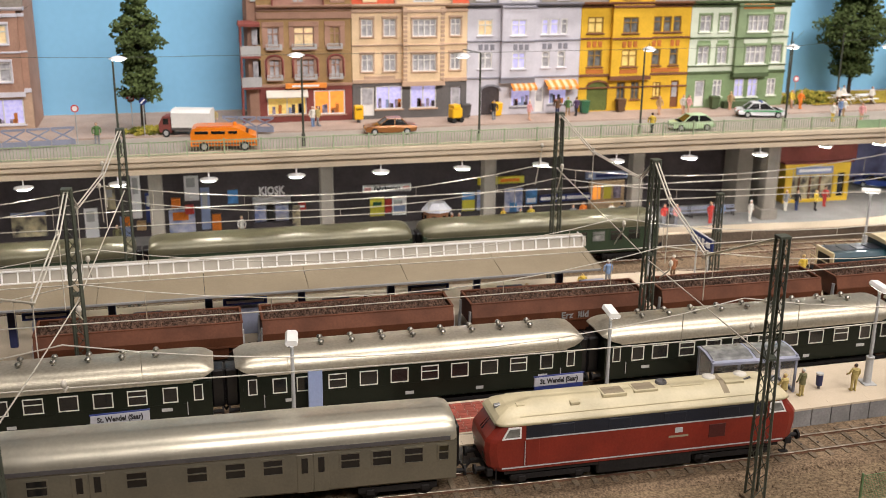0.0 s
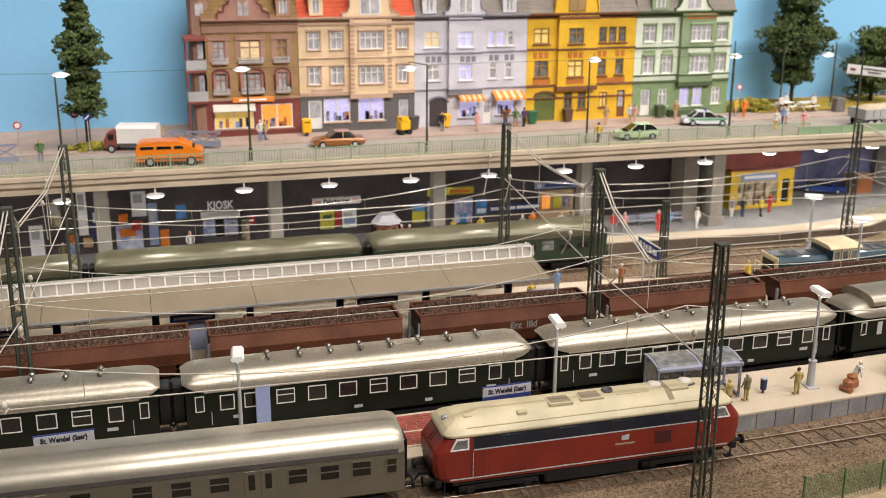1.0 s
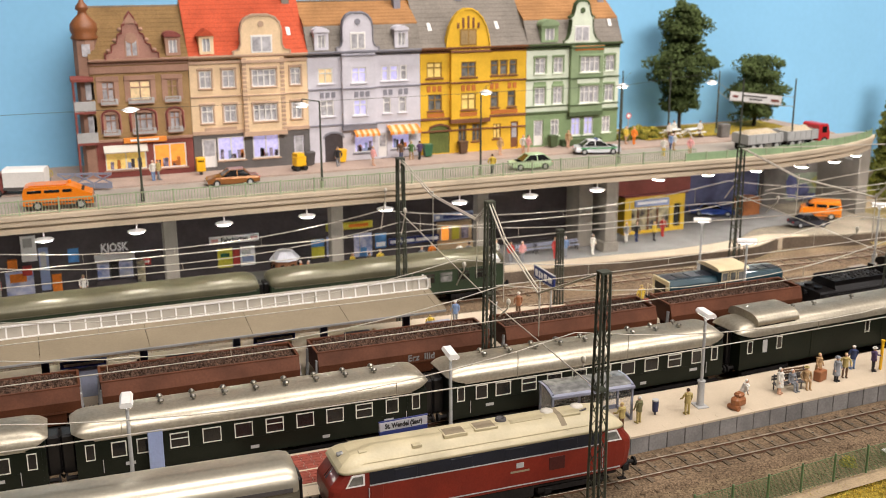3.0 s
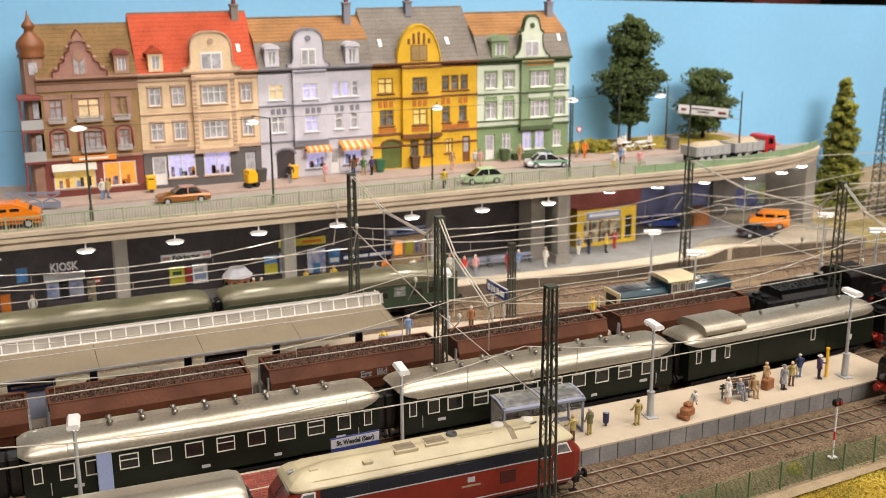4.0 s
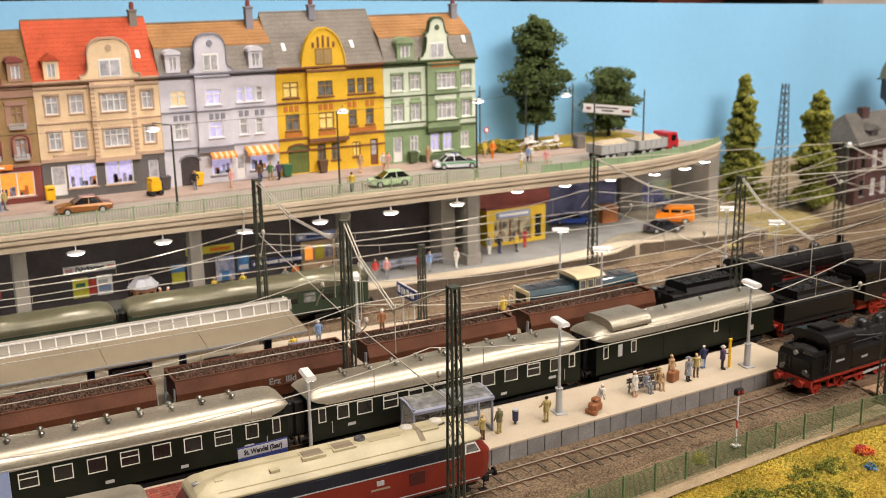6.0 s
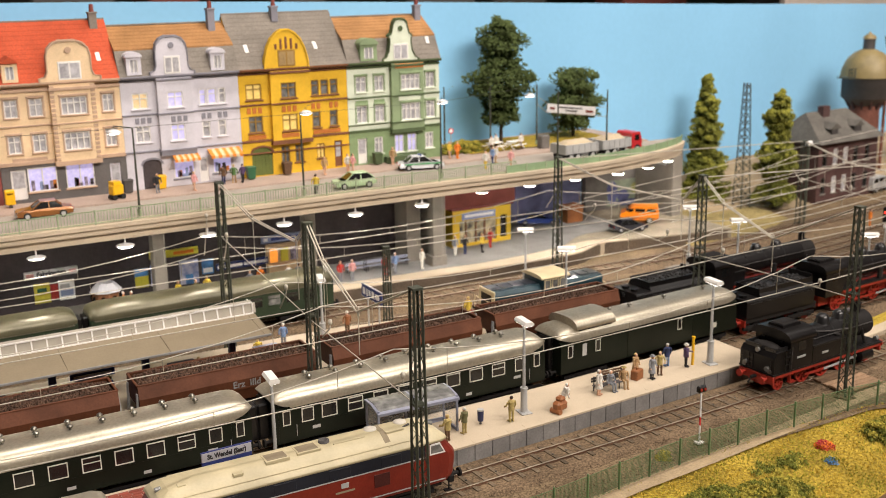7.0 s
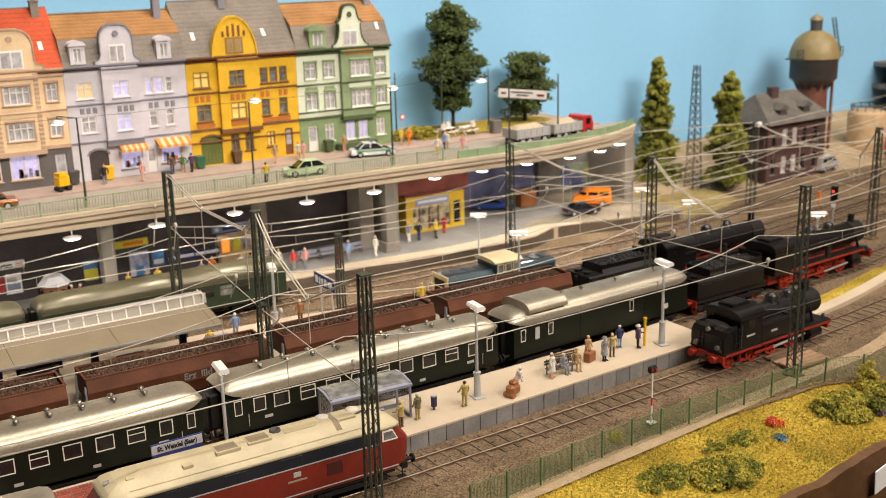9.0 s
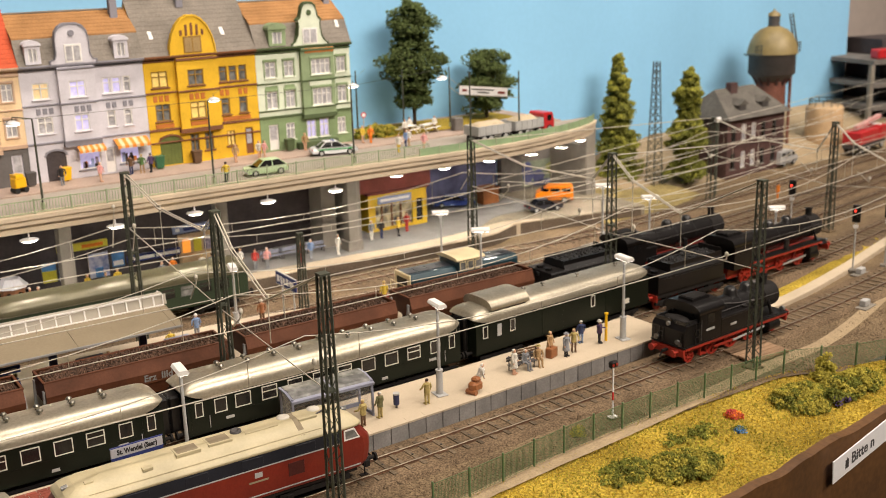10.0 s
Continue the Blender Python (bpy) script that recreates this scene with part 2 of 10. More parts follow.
M = {}
for key, args in {
    "ground": dict(spec=0.2, dark=(0.095, 0.065, 0.038), light=(0.25, 0.18, 0.105), colour=(0.165, 0.114, 0.067), rough=0.95, vary=0.55, stain=0.35, grain=7, patch=0.25, bump=0.9),
    "ballast": dict(spec=0.2, dark=(0.075, 0.05, 0.03), light=(0.235, 0.165, 0.10), colour=(0.155, 0.108, 0.066), rough=0.95, vary=0.6, stain=0.3, grain=9, patch=0.4, bump=1.0),
    "sleeper": dict(spec=0.2, colour=(0.165, 0.125, 0.082), rough=0.85, vary=0.3, stain=0.35, grain=10, each=0.3),
    "rail_side": dict(colour=(0.15, 0.075, 0.04), rough=0.7, metal=0.2, vary=0.3, stain=0.3),
    "rail_top": dict(colour=(0.50, 0.43, 0.34), rough=0.45, metal=1.0, vary=0.1, stain=0.2),
    "stud": dict(colour=(0.03, 0.025, 0.02), rough=0.4, metal=0.5),
    "platform": dict(colour=(0.52, 0.43, 0.31), rough=0.8, vary=0.08, stain=0.13, grain=14, patch=0.35, bump=0.2),
    "platform_grey": dict(colour=(0.25, 0.245, 0.235), rough=0.85, vary=0.12, stain=0.2, grain=12, patch=0.5),
    "forecourt_tan": dict(colour=(0.27, 0.23, 0.165), rough=0.9, vary=0.25, stain=0.35, grain=8, patch=0.35, bump=0.3),
    "retaining": dict(colour=(0.125, 0.092, 0.062), rough=0.9, vary=0.3, stain=0.35, grain=8, patch=0.5, bump=0.4),
    "platform_edge": dict(colour=(0.22, 0.21, 0.20), rough=0.8, vary=0.15, stain=0.3, each=0.18),
    "concrete": dict(colour=(0.23, 0.207, 0.172), rough=0.85, vary=0.1, stain=0.25, grain=10, patch=0.4),
    "concrete_dark": dict(colour=(0.17, 0.155, 0.14), rough=0.9, vary=0.15, stain=0.3),
    "fascia": dict(colour=(0.58, 0.48, 0.35), rough=0.8, vary=0.06, stain=0.2, grain=10, patch=0.3),
    "asphalt": dict(colour=(0.36, 0.32, 0.27), rough=0.9, vary=0.1, stain=0.15, grain=15, patch=0.3),
    "pavement": dict(colour=(0.42, 0.32, 0.26), rough=0.9, vary=0.15, stain=0.15, grain=8, patch=0.5),
    "kerb": dict(colour=(0.5, 0.46, 0.40), rough=0.85, vary=0.1, stain=0.2),
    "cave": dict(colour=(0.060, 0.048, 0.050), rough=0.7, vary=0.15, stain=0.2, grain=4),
    "sky": dict(spec=0.1, colour=(0.25, 0.52, 0.76), rough=0.9, vary=0.02, stain=0.06, grain=2, patch=0.06, bump=0.0),
    "wood": dict(colour=(0.12, 0.056, 0.02), rough=0.55, vary=0.2, stain=0.25, grain=3, patch=0.3),
    "grass": dict(spec=0.1, colour=(0.40, 0.275, 0.045), rough=0.95, vary=0.55, stain=0.5, grain=6, patch=0.22, bump=0.9, light=(0.55, 0.40, 0.06)),
    "path": dict(colour=(0.36, 0.27, 0.16), rough=0.95, vary=0.2, stain=0.2),
    "hall": dict(colour=(0.05, 0.045, 0.04), rough=0.9, vary=0.1, stain=0.3, grain=0.3, patch=0.02),
    "hall_wall": dict(colour=(0.09, 0.08, 0.07), rough=0.9, vary=0.1, stain=0.3, grain=0.3, patch=0.02),
    "hall_ceiling": dict(colour=(0.18, 0.165, 0.145), rough=0.9, vary=0.05, stain=0.1, grain=0.3, patch=0.02),
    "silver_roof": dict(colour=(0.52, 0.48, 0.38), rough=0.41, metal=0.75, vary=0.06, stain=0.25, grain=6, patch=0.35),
    # Silver steel darkened: the shade on the upright coach sides is in this colour.
    "silver_darkened": dict(colour=(0.22, 0.205, 0.155), rough=0.36, metal=0.6, vary=0.06, stain=0.15),
    "coach_roof": dict(colour=(0.47, 0.425, 0.33), rough=0.41, metal=0.75, vary=0.12, stain=0.25, grain=6, patch=0.35),
    "grey_roof": dict(colour=(0.11, 0.10, 0.058), rough=0.36, metal=0.35, vary=0.1, stain=0.25),
    "green_coach": dict(colour=(0.007, 0.010, 0.006), spec=0.2, rough=0.35, vary=0.15, stain=0.25),
    "green_mid": dict(colour=(0.024, 0.042, 0.02), rough=0.45, vary=0.15, stain=0.2),
    "black": dict(colour=(0.008, 0.007, 0.007), spec=0.3, rough=0.33, vary=0.25, stain=0.2, grain=8),
    "black_gloss": dict(colour=(0.016, 0.015, 0.015), rough=0.3, vary=0.25, stain=0.2, grain=8),
    "dirt_black": dict(spec=0.25, colour=(0.013, 0.011, 0.010), rough=0.75, vary=0.3, stain=0.3, grain=8),
    "coal": dict(spec=0.35, colour=(0.012, 0.011, 0.011), rough=0.5, vary=0.5, stain=0.3, grain=9, bump=1.0),
    "plank_brown": dict(colour=(0.24, 0.15, 0.085), rough=0.85, vary=0.25, stain=0.3, grain=9, each=0.2),
    "red_frame": dict(colour=(0.36, 0.028, 0.014), rough=0.5, vary=0.15, stain=0.3, grain=8),
    "loco_red": dict(colour=(0.19, 0.020, 0.011), rough=0.45, vary=0.1, stain=0.25, coat=0.08),
    "loco_navy": dict(colour=(0.015, 0.018, 0.028), rough=0.4, vary=0.1, stain=0.3),
    "loco_cream": dict(colour=(0.52, 0.45, 0.28), rough=0.45, vary=0.05, stain=0.22, grain=8, patch=0.5),
    "loco_blue": dict(colour=(0.010, 0.040, 0.055), rough=0.35, vary=0.1, stain=0.2, coat=0.2),
    "cream": dict(colour=(0.66, 0.55, 0.33), rough=0.5, vary=0.05, stain=0.15),
    "white": dict(colour=(0.78, 0.76, 0.72), rough=0.5, vary=0.04, stain=0.08),
    "frame_white": dict(colour=(0.62, 0.60, 0.52), rough=0.4, vary=0.05, stain=0.1),
    "grey_paint": dict(colour=(0.42, 0.42, 0.41), rough=0.5, vary=0.08, stain=0.15),
    "pale_blue": dict(colour=(0.27, 0.33, 0.52), rough=0.45, vary=0.05, stain=0.1),
    "shelter_blue": dict(colour=(0.25, 0.265, 0.34), rough=0.4, vary=0.06, stain=0.15),
    "hopper": dict(spec=0.25, colour=(0.115, 0.040, 0.018), rough=0.6, vary=0.12, stain=0.35, grain=8, patch=0.5),
    "ore": dict(spec=0.2, dark=(0.016, 0.009, 0.006), colour=(0.05, 0.028, 0.02), rough=0.95, vary=0.6, stain=0.3, grain=6, bump=1.0, light=(0.125, 0.072, 0.048), each=0.3),
    "mast": dict(colour=(0.06, 0.066, 0.046), rough=0.6, vary=0.2, stain=0.3),
    "wire": dict(colour=(0.50, 0.45, 0.36), rough=0.4, metal=0.6, vary=0.1, stain=0.2),
    "wire_light": dict(colour=(0.52, 0.48, 0.40), rough=0.45, metal=0.0, vary=0.1, stain=0.2),
    "canopy": dict(colour=(0.26, 0.21, 0.135), rough=0.8, vary=0.06, stain=0.15, grain=8, patch=0.25),
    "canopy_light": dict(colour=(0.60, 0.56, 0.48), rough=0.5, vary=0.06, stain=0.12),
    "sign_white": dict(colour=(0.80, 0.79, 0.78), rough=0.4, vary=0.02, stain=0.04),
    "sign_blue": dict(colour=(0.02, 0.035, 0.16), rough=0.4, vary=0.05, stain=0.08),
    "navy": dict(colour=(0.015, 0.02, 0.07), rough=0.5, vary=0.1, stain=0.1),
    "railing": dict(colour=(0.32, 0.38, 0.24), rough=0.55, vary=0.1, stain=0.2),
    "railing_panel": dict(colour=(0.25, 0.36, 0.20), rough=0.55, vary=0.1, stain=0.2),
    "fence_green": dict(colour=(0.11, 0.18, 0.075), rough=0.6, vary=0.15, stain=0.15),
    "lamp_glow": dict(colour=(0.9, 0.9, 0.9), rough=0.5, emit=(1.0, 0.95, 0.88), strength=92.0),
    "street_glow": dict(colour=(0.9, 0.9, 0.9), rough=0.5, emit=(1.0, 0.95, 0.88), strength=6.0),
    "red_glow": dict(colour=(0.5, 0.01, 0.01), rough=0.4, emit=(1.0, 0.05, 0.03), strength=3.0),
    "bark": dict(colour=(0.05, 0.035, 0.025), rough=0.9, vary=0.3, stain=0.3, bump=0.6),
    "leaf_dark": dict(spec=0.15, colour=(0.10, 0.135, 0.045), rough=0.9, vary=0.5, stain=0.4, grain=5, patch=0.8, bump=0.6),
    "leaf_conifer": dict(spec=0.15, colour=(0.22, 0.23, 0.048), rough=0.9, vary=0.5, stain=0.4, grain=5, patch=0.8, bump=0.6),
    "leaf_tip": dict(colour=(0.36, 0.35, 0.045), rough=0.9, vary=0.4, stain=0.3, grain=5, patch=0.8, bump=0.6),
    "leaf_bush": dict(spec=0.15, colour=(0.19, 0.20, 0.035), rough=0.9, vary=0.6, stain=0.4, grain=6, patch=0.7, bump=0.6),
    "leaf_yellow": dict(spec=0.15, colour=(0.42, 0.36, 0.06), rough=0.9, vary=0.4, stain=0.3, grain=6, patch=0.7, bump=0.6),
    "brick_dark": dict(colour=(0.085, 0.042, 0.038), rough=0.85, vary=0.3, stain=0.3, grain=5),
    "brick_red": dict(colour=(0.20, 0.075, 0.05), rough=0.85, vary=0.3, stain=0.3, grain=5),
    "brick_house_red": dict(colour=(0.095, 0.045, 0.04), rough=0.85, vary=0.3, stain=0.3, grain=5),
    "paving_red": dict(colour=(0.28, 0.062, 0.038), rough=0.75, vary=0.15, stain=0.2, each=0.2),
    "slate": dict(colour=(0.115, 0.105, 0.09), rough=0.75, vary=0.2, stain=0.25, grain=4),
    "ochre_dome": dict(colour=(0.26, 0.20, 0.085), rough=0.5, vary=0.12, stain=0.25),
    "tank_grey": dict(colour=(0.075, 0.068, 0.065), rough=0.6, vary=0.15, stain=0.25),
    "h_grille": dict(colour=(0.07, 0.012, 0.009), rough=0.6, vary=0.2, stain=0.2),
    "mural_green": dict(colour=(0.24, 0.28, 0.20), rough=0.8, vary=0.2, stain=0.35, grain=4, patch=0.6),
    "mural_blue": dict(colour=(0.10, 0.11, 0.24), rough=0.8, vary=0.2, stain=0.35, grain=4, patch=0.6),
    "mural_yellow": dict(colour=(0.36, 0.36, 0.12), rough=0.8, vary=0.2, stain=0.35, grain=4, patch=0.6),
    "verge": dict(spec=0.1, colour=(0.30, 0.235, 0.10), rough=0.95, vary=0.35, stain=0.4, grain=5, patch=0.35, bump=0.8),
    "hall_partition": dict(colour=(0.55, 0.47, 0.42), rough=0.9, vary=0.05, stain=0.15, grain=0.5, patch=0.05),
    "board_grey": dict(colour=(0.46, 0.46, 0.49), rough=0.5, vary=0.06, stain=0.12),
    "vent_metal": dict(colour=(0.30, 0.28, 0.24), rough=0.3, metal=0.9, vary=0.1, stain=0.3),
    "glass_dark": dict(colour=(0.010, 0.010, 0.010), rough=0.12, vary=0.3, stain=0.3, grain=2, bump=0.0, coat=0.2),
    "canopy_pane": dict(colour=(0.40, 0.365, 0.30), rough=0.4, vary=0.1, stain=0.2, grain=2, patch=0.5, bump=0.0),
    "glass_pale": dict(colour=(0.20, 0.20, 0.19), rough=0.2, vary=0.4, stain=0.4, grain=2, patch=1.5, bump=0.0, coat=0.5),
}.items():
    M[key] = material(key, **args)

# ---- plan ----
def smooth_line(pts):
    """y over x through the given places, eased between them."""
    def at(x):
        if x <= pts[0][0]:
            (xa, ya), (xb, yb) = pts[0], pts[1]
            return ya + (yb - ya) * (x - xa) / (xb - xa)
        if x >= pts[-1][0]:
            (xa, ya), (xb, yb) = pts[-2], pts[-1]
            return yb + (yb - ya) * (x - xb) / (xb - xa)
        for k in range(len(pts) - 1):
            if x <= pts[k + 1][0]:
                break

        def slope(i):
            a, b = pts[max(0, i - 1)], pts[min(len(pts) - 1, i + 1)]
            return (b[1] - a[1]) / (b[0] - a[0])
        (xa, ya), (xb, yb) = pts[k], pts[k + 1]
        h = xb - xa
        t = (x - xa) / h
        return (ya * (2 * t**3 - 3 * t**2 + 1) + slope(k) * h * (t**3 - 2 * t**2 + t)
                + yb * (-2 * t**3 + 3 * t**2) + slope(k + 1) * h * (t**3 - t**2))
    return at


TRACK_1 = smooth_line([(-40, 2.1), (-8, 0.92), (4, 0.45), (14, 0.1), (28, 0.0), (60, 1.28), (80, 3.6), (110, 9.0)])
TRACK_2 = smooth_line([(-40, 9.5), (-8, 8.85), (4, 8.65), (20, 8.62), (36, 8.65), (43, 8.85), (50, 9.15), (57, 9.6), (78, 10.6), (110, 16.5)])
TRACK_3 = smooth_line([(-40, 15.7), (0, 15.2), (20, 15.12), (45, 15.1), (52, 15.2), (72, 16.0), (110, 21.8)])
TRACK_4 = smooth_line([(-40, 27.0), (40, 25.6), (56, 24.0), (80, 23.6), (120, 29.0)])
TRACK_5 = smooth_line([(-40, 30.2), (46, 30.2), (70, 28.8), (110, 33.0)])
TRACK_6 = smooth_line([(40, 20.7), (46, 20.6), (56, 20.3), (75, 20.2), (110, 25.6)])


def heading(track, x):
    return math.degrees(math.atan2(track(x + 0.5) - track(x - 0.5), 1.0))


# ---- ground, platforms, bridge ----
def ground_z(x, y):
    """The sheet under the tracks, with small uneven rises."""
    return -0.32 + 0.05 * noise.noise((x * 0.6, y * 0.6, 0)) + 0.03 * noise.noise((x * 2.1, y * 2.1, 3))


RIM = smooth_line([(-60, -8.2), (20, -7.8), (29, -8.5), (34, -10.6), (38, -11.6), (42, -12.05), (45, -12.0), (48, -11.5), (52, -10.95), (57, -10.5), (110, -9.0)])


def front_edge(x):
    """The layout's front rim."""
    return RIM(x) + 0.06 * math.sin(x * 0.9)


def bank_z(x, y):
    """Grass bank in front of the fence."""
    f = FENCE(x)
    k = min(1, max(0, (f - y) / 5.0))
    return -0.36 - 0.5 * k + 0.22 * noise.noise((x * 0.35, y * 0.35, 9)) * min(1, k * 3) + 0.06 * noise.noise((x * 1.5, y * 1.5, 4))


FENCE = smooth_line([(-40, -9.0), (30, -5.3), (38, -4.4), (46, -4.0), (52, -4.1), (55.3, -4.25), (60, -6.3), (66, -7.6), (90, -8.2)])

g = G()
rows = []
for j in range(66):
    y = -6.4 + j * 1.0
    rows.append([(x, max(y, FENCE(x) - 0.6) if j < 6 else y, ground_z(x, y)) for x in np.arange(-60, 175, 1.25)])
g.sheet(rows)
solo("ground", g, M["ground"], "brown gravelled earth of the model station yard", "ground", kind="structure")

g = G()
rows = []
for k in range(13):
    rows.append([(x, FENCE(x) + 0.25 + (front_edge(x) - FENCE(x) - 0.25) * k / 12,
                  bank_z(x, FENCE(x) + 0.25 + (front_edge(x) - FENCE(x) - 0.25) * k / 12)) for x in np.arange(10, 110, 0.5)])
g.sheet(rows)
solo("grass_bank", g, M["grass"], "yellow-green scattered model grass along the layout's rim", "ground", kind="structure")

g = G()
xs = np.arange(-60, 130, 0.5)
g.sheet([[(x, front_edge(x) - d, (bank_z(x, front_edge(x)) if x > 10 else -0.35) + 0.03 if top else -42) for x in xs]
         for d, top in ((0.6, 0), (0.6, 1), (0.0, 1), (0.0, 0))], smooth=False)
g.sheet([[(x, y, -0.6) for x in (-60, 10.5)] for y in (-9.2, -4)], smooth=False)
solo("layout_rim", g, M["wood"], "brown stained wooden board closing the layout's front", "board", kind="structure")


def slab(name, label, near, far, x0, x1, z0, z1, mat, step=1.5):
    """A raised platform between two lines over x."""
    xs = list(np.arange(x0, x1, step)) + [x1]
    g = G()
    g.sheet([[(x, near(x), z0) for x in xs], [(x, near(x), z1 - 0.06) for x in xs], [(x, near(x) + 0.06, z1) for x in xs],
             [(x, far(x) - 0.06, z1) for x in xs], [(x, far(x), z1 - 0.06) for x in xs], [(x, far(x), z0) for x in xs]], smooth=False)
    for x in (x0, x1):
        g.add([(x, near(x), z0), (x, near(x), z1), (x, far(x), z1), (x, far(x), z0)], [(0, 1, 2, 3)])
    return solo(name, g, mat, label, "platform", kind="structure")


PZ = 0.84
P1_NEAR = smooth_line([(-40, 4.1), (-8, 2.85), (8, 2.25), (18, 2.0), (29, 2.0), (52, 3.04), (56, 3.1)])
P1_FAR = lambda x: TRACK_2(x) - 1.85
slab("platform_1", "sand-coloured island platform with grey edge blocks", P1_NEAR, P1_FAR, -40, 53.5, -0.4, PZ, M["platform"])
P2_NEAR = lambda x: TRACK_3(x) + 1.9
P2_FAR = smooth_line([(-40, 25.0), (30, 24.4), (36, 23.6), (41.7, 21.4)])
slab("platform_2", "sand-coloured island platform under a canopy", lambda x: min(P2_NEAR(x), P2_FAR(x) - .8), P2_FAR, -40, 41.6, -0.4, PZ, M["platform"])
P3_NEAR = smooth_line([(-40, 33.3), (30, 33.2), (45, 32.5), (52, 31.95), (60, 31.9), (64, 33.6), (67, 33.2), (71, 32.2), (79, 31.0)])
slab("platform_3", "pale platform with a grey paved concourse under the street", P3_NEAR, lambda x: 45.6 if x < 59.5 else P3_NEAR(x) + 0.15 + 3.0 * max(0, (67 - x) / 7.5), -40, 67, -0.4, PZ, M["platform"])
slab("forecourt", "worn grey-tan forecourt running out beside the tracks", lambda x: P3_NEAR(x) + 0.06, lambda x: 46.4, 60, 78.5, -0.4, PZ - 0.01, M["forecourt_tan"])
face_xs = list(np.arange(30, 78.1, 1.0))
solo("retaining_edge", G().sheet([[(x, P3_NEAR(x) + d, z) for x in face_xs] for d, z in ((0.03, -0.45), (-0.05, -0.45), (-0.05, PZ - 0.14), (0.03, PZ - 0.12))], smooth=False), M["retaining"], "dark brown retaining edge below the rear platform", "wall", kind="structure")
slab("concourse_floor", "grey paved floor of the station concourse", lambda x: P3_NEAR(x) + 1.6 + 3.0 * max(0, (x - 50) / 20) ** 1.5, lambda x: 45.5, -40, 70.4, PZ - 0.05, PZ + 0.03, M["platform_grey"])

ROAD = 9.5
DECK = smooth_line([(-60, 30.0), (40, 30.0), (52, 29.8), (58, 29.7), (62, 30.0), (66, 30.8), (70, 31.9), (74, 33.8), (75.3, 34.9)])
xs = list(np.arange(-60, 72, 1.5)) + [72.0, 73.0, 74.0, 74.7, 75.3]
g = G()
prof = ((0.0, ROAD - 0.06), (0.0, ROAD - 0.35), (0.16, ROAD - 0.4), (0.16, ROAD - 0.75), (0.42, ROAD - 0.8), (0.42, ROAD - 1.32))
g.sheet([[(x, DECK(x) + a, z) for x in xs] for a, z in prof] + [[(x, 46.5, ROAD - 1.32) for x in xs]], smooth=False)
g.sheet([[(x, DECK(x), ROAD - 0.06) for x in xs], [(x, DECK(x) + 0.9, ROAD - 0.04) for x in xs], [(x, DECK(x) + 1.0, ROAD + 0.005) for x in xs]], smooth=False)
solo("bridge_deck", g, M["fascia"], "sand-coloured concrete edge and underside of the raised street", "bridge", kind="structure")
g = G()
g.sheet([[(x, DECK(x) + 0.98, ROAD) for x in xs], [(x, max(36.6, DECK(x) + 1.2), ROAD + 0.01) for x in xs]])
solo("road", g, M["asphalt"], "pale grey model street surface", "road", kind="structure")
g = G()
xs2 = [x for x in xs if x < 73]
g.sheet([[(x, 36.6, ROAD - 0.05) for x in xs2], [(x, 36.6, ROAD + 0.13) for x in xs2], [(x, 46.5, ROAD + 0.15) for x in xs2]], smooth=False)
solo("pavement", g, M["pavement"], "reddish paved footway in front of the houses", "pavement", kind="structure")

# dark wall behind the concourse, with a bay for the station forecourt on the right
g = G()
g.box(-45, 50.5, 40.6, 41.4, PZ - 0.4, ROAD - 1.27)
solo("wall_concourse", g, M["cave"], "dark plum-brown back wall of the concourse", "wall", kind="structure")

# sky-blue backdrop, and the hall beyond it
g = G()
BACK = [(-70, 46.6), (76, 46.6), (92, 48.5), (115, 52.5), (141.5, 53.5)]
back = smooth_line(BACK)
xs3 = list(np.arange(-70, 141, 2.0)) + [141.5]
top_z = smooth_line([(-70, 24.4), (10, 24.4), (45, 23.6), (97, 21.9), (142, 20.6)])
g.sheet([[(x, back(x) + off, top_z(x) if up else -3.0) for x in xs3] for off, up in ((0.0, 0), (0.0, 1), (0.4, 1), (0.4, 0))], smooth=False)
solo("backdrop", g, M["sky"], "plain sky-blue painted backdrop board", "backdrop", kind="structure")

H = 87.0
for nm, mm, c in (("hall_floor", "hall", (-260, 380, -260, 420, -96, -95)), ("ceiling", "hall_ceiling", (-260, 380, -260, 420, 190, 191)),
                  ("wall_north", "hall", (-260, 380, 420, 424, -95, 190)), ("wall_south", "hall_wall", (-260, 380, -264, -260, -95, 190)),
                  ("wall_west", "hall_wall", (-264, -260, -260, 420, -95, 190)), ("wall_east", "hall_wall", (380, 384, -260, 420, -95, 190))):
    solo(nm, G().box(*c), M[mm], {"hall_floor": "dark floor of the exhibition hall", "ceiling": "pale ceiling of the exhibition hall"}.get(nm, "plain wall of the exhibition hall"),
         "ceiling" if nm == "ceiling" else "floor" if "floor" in nm else "wall", kind="structure")

solo("hall_partition", G().box(150, 290, 92, 93, -95, 60), M["hall_partition"], "beige display wall beyond the layout", "wall", kind="structure")

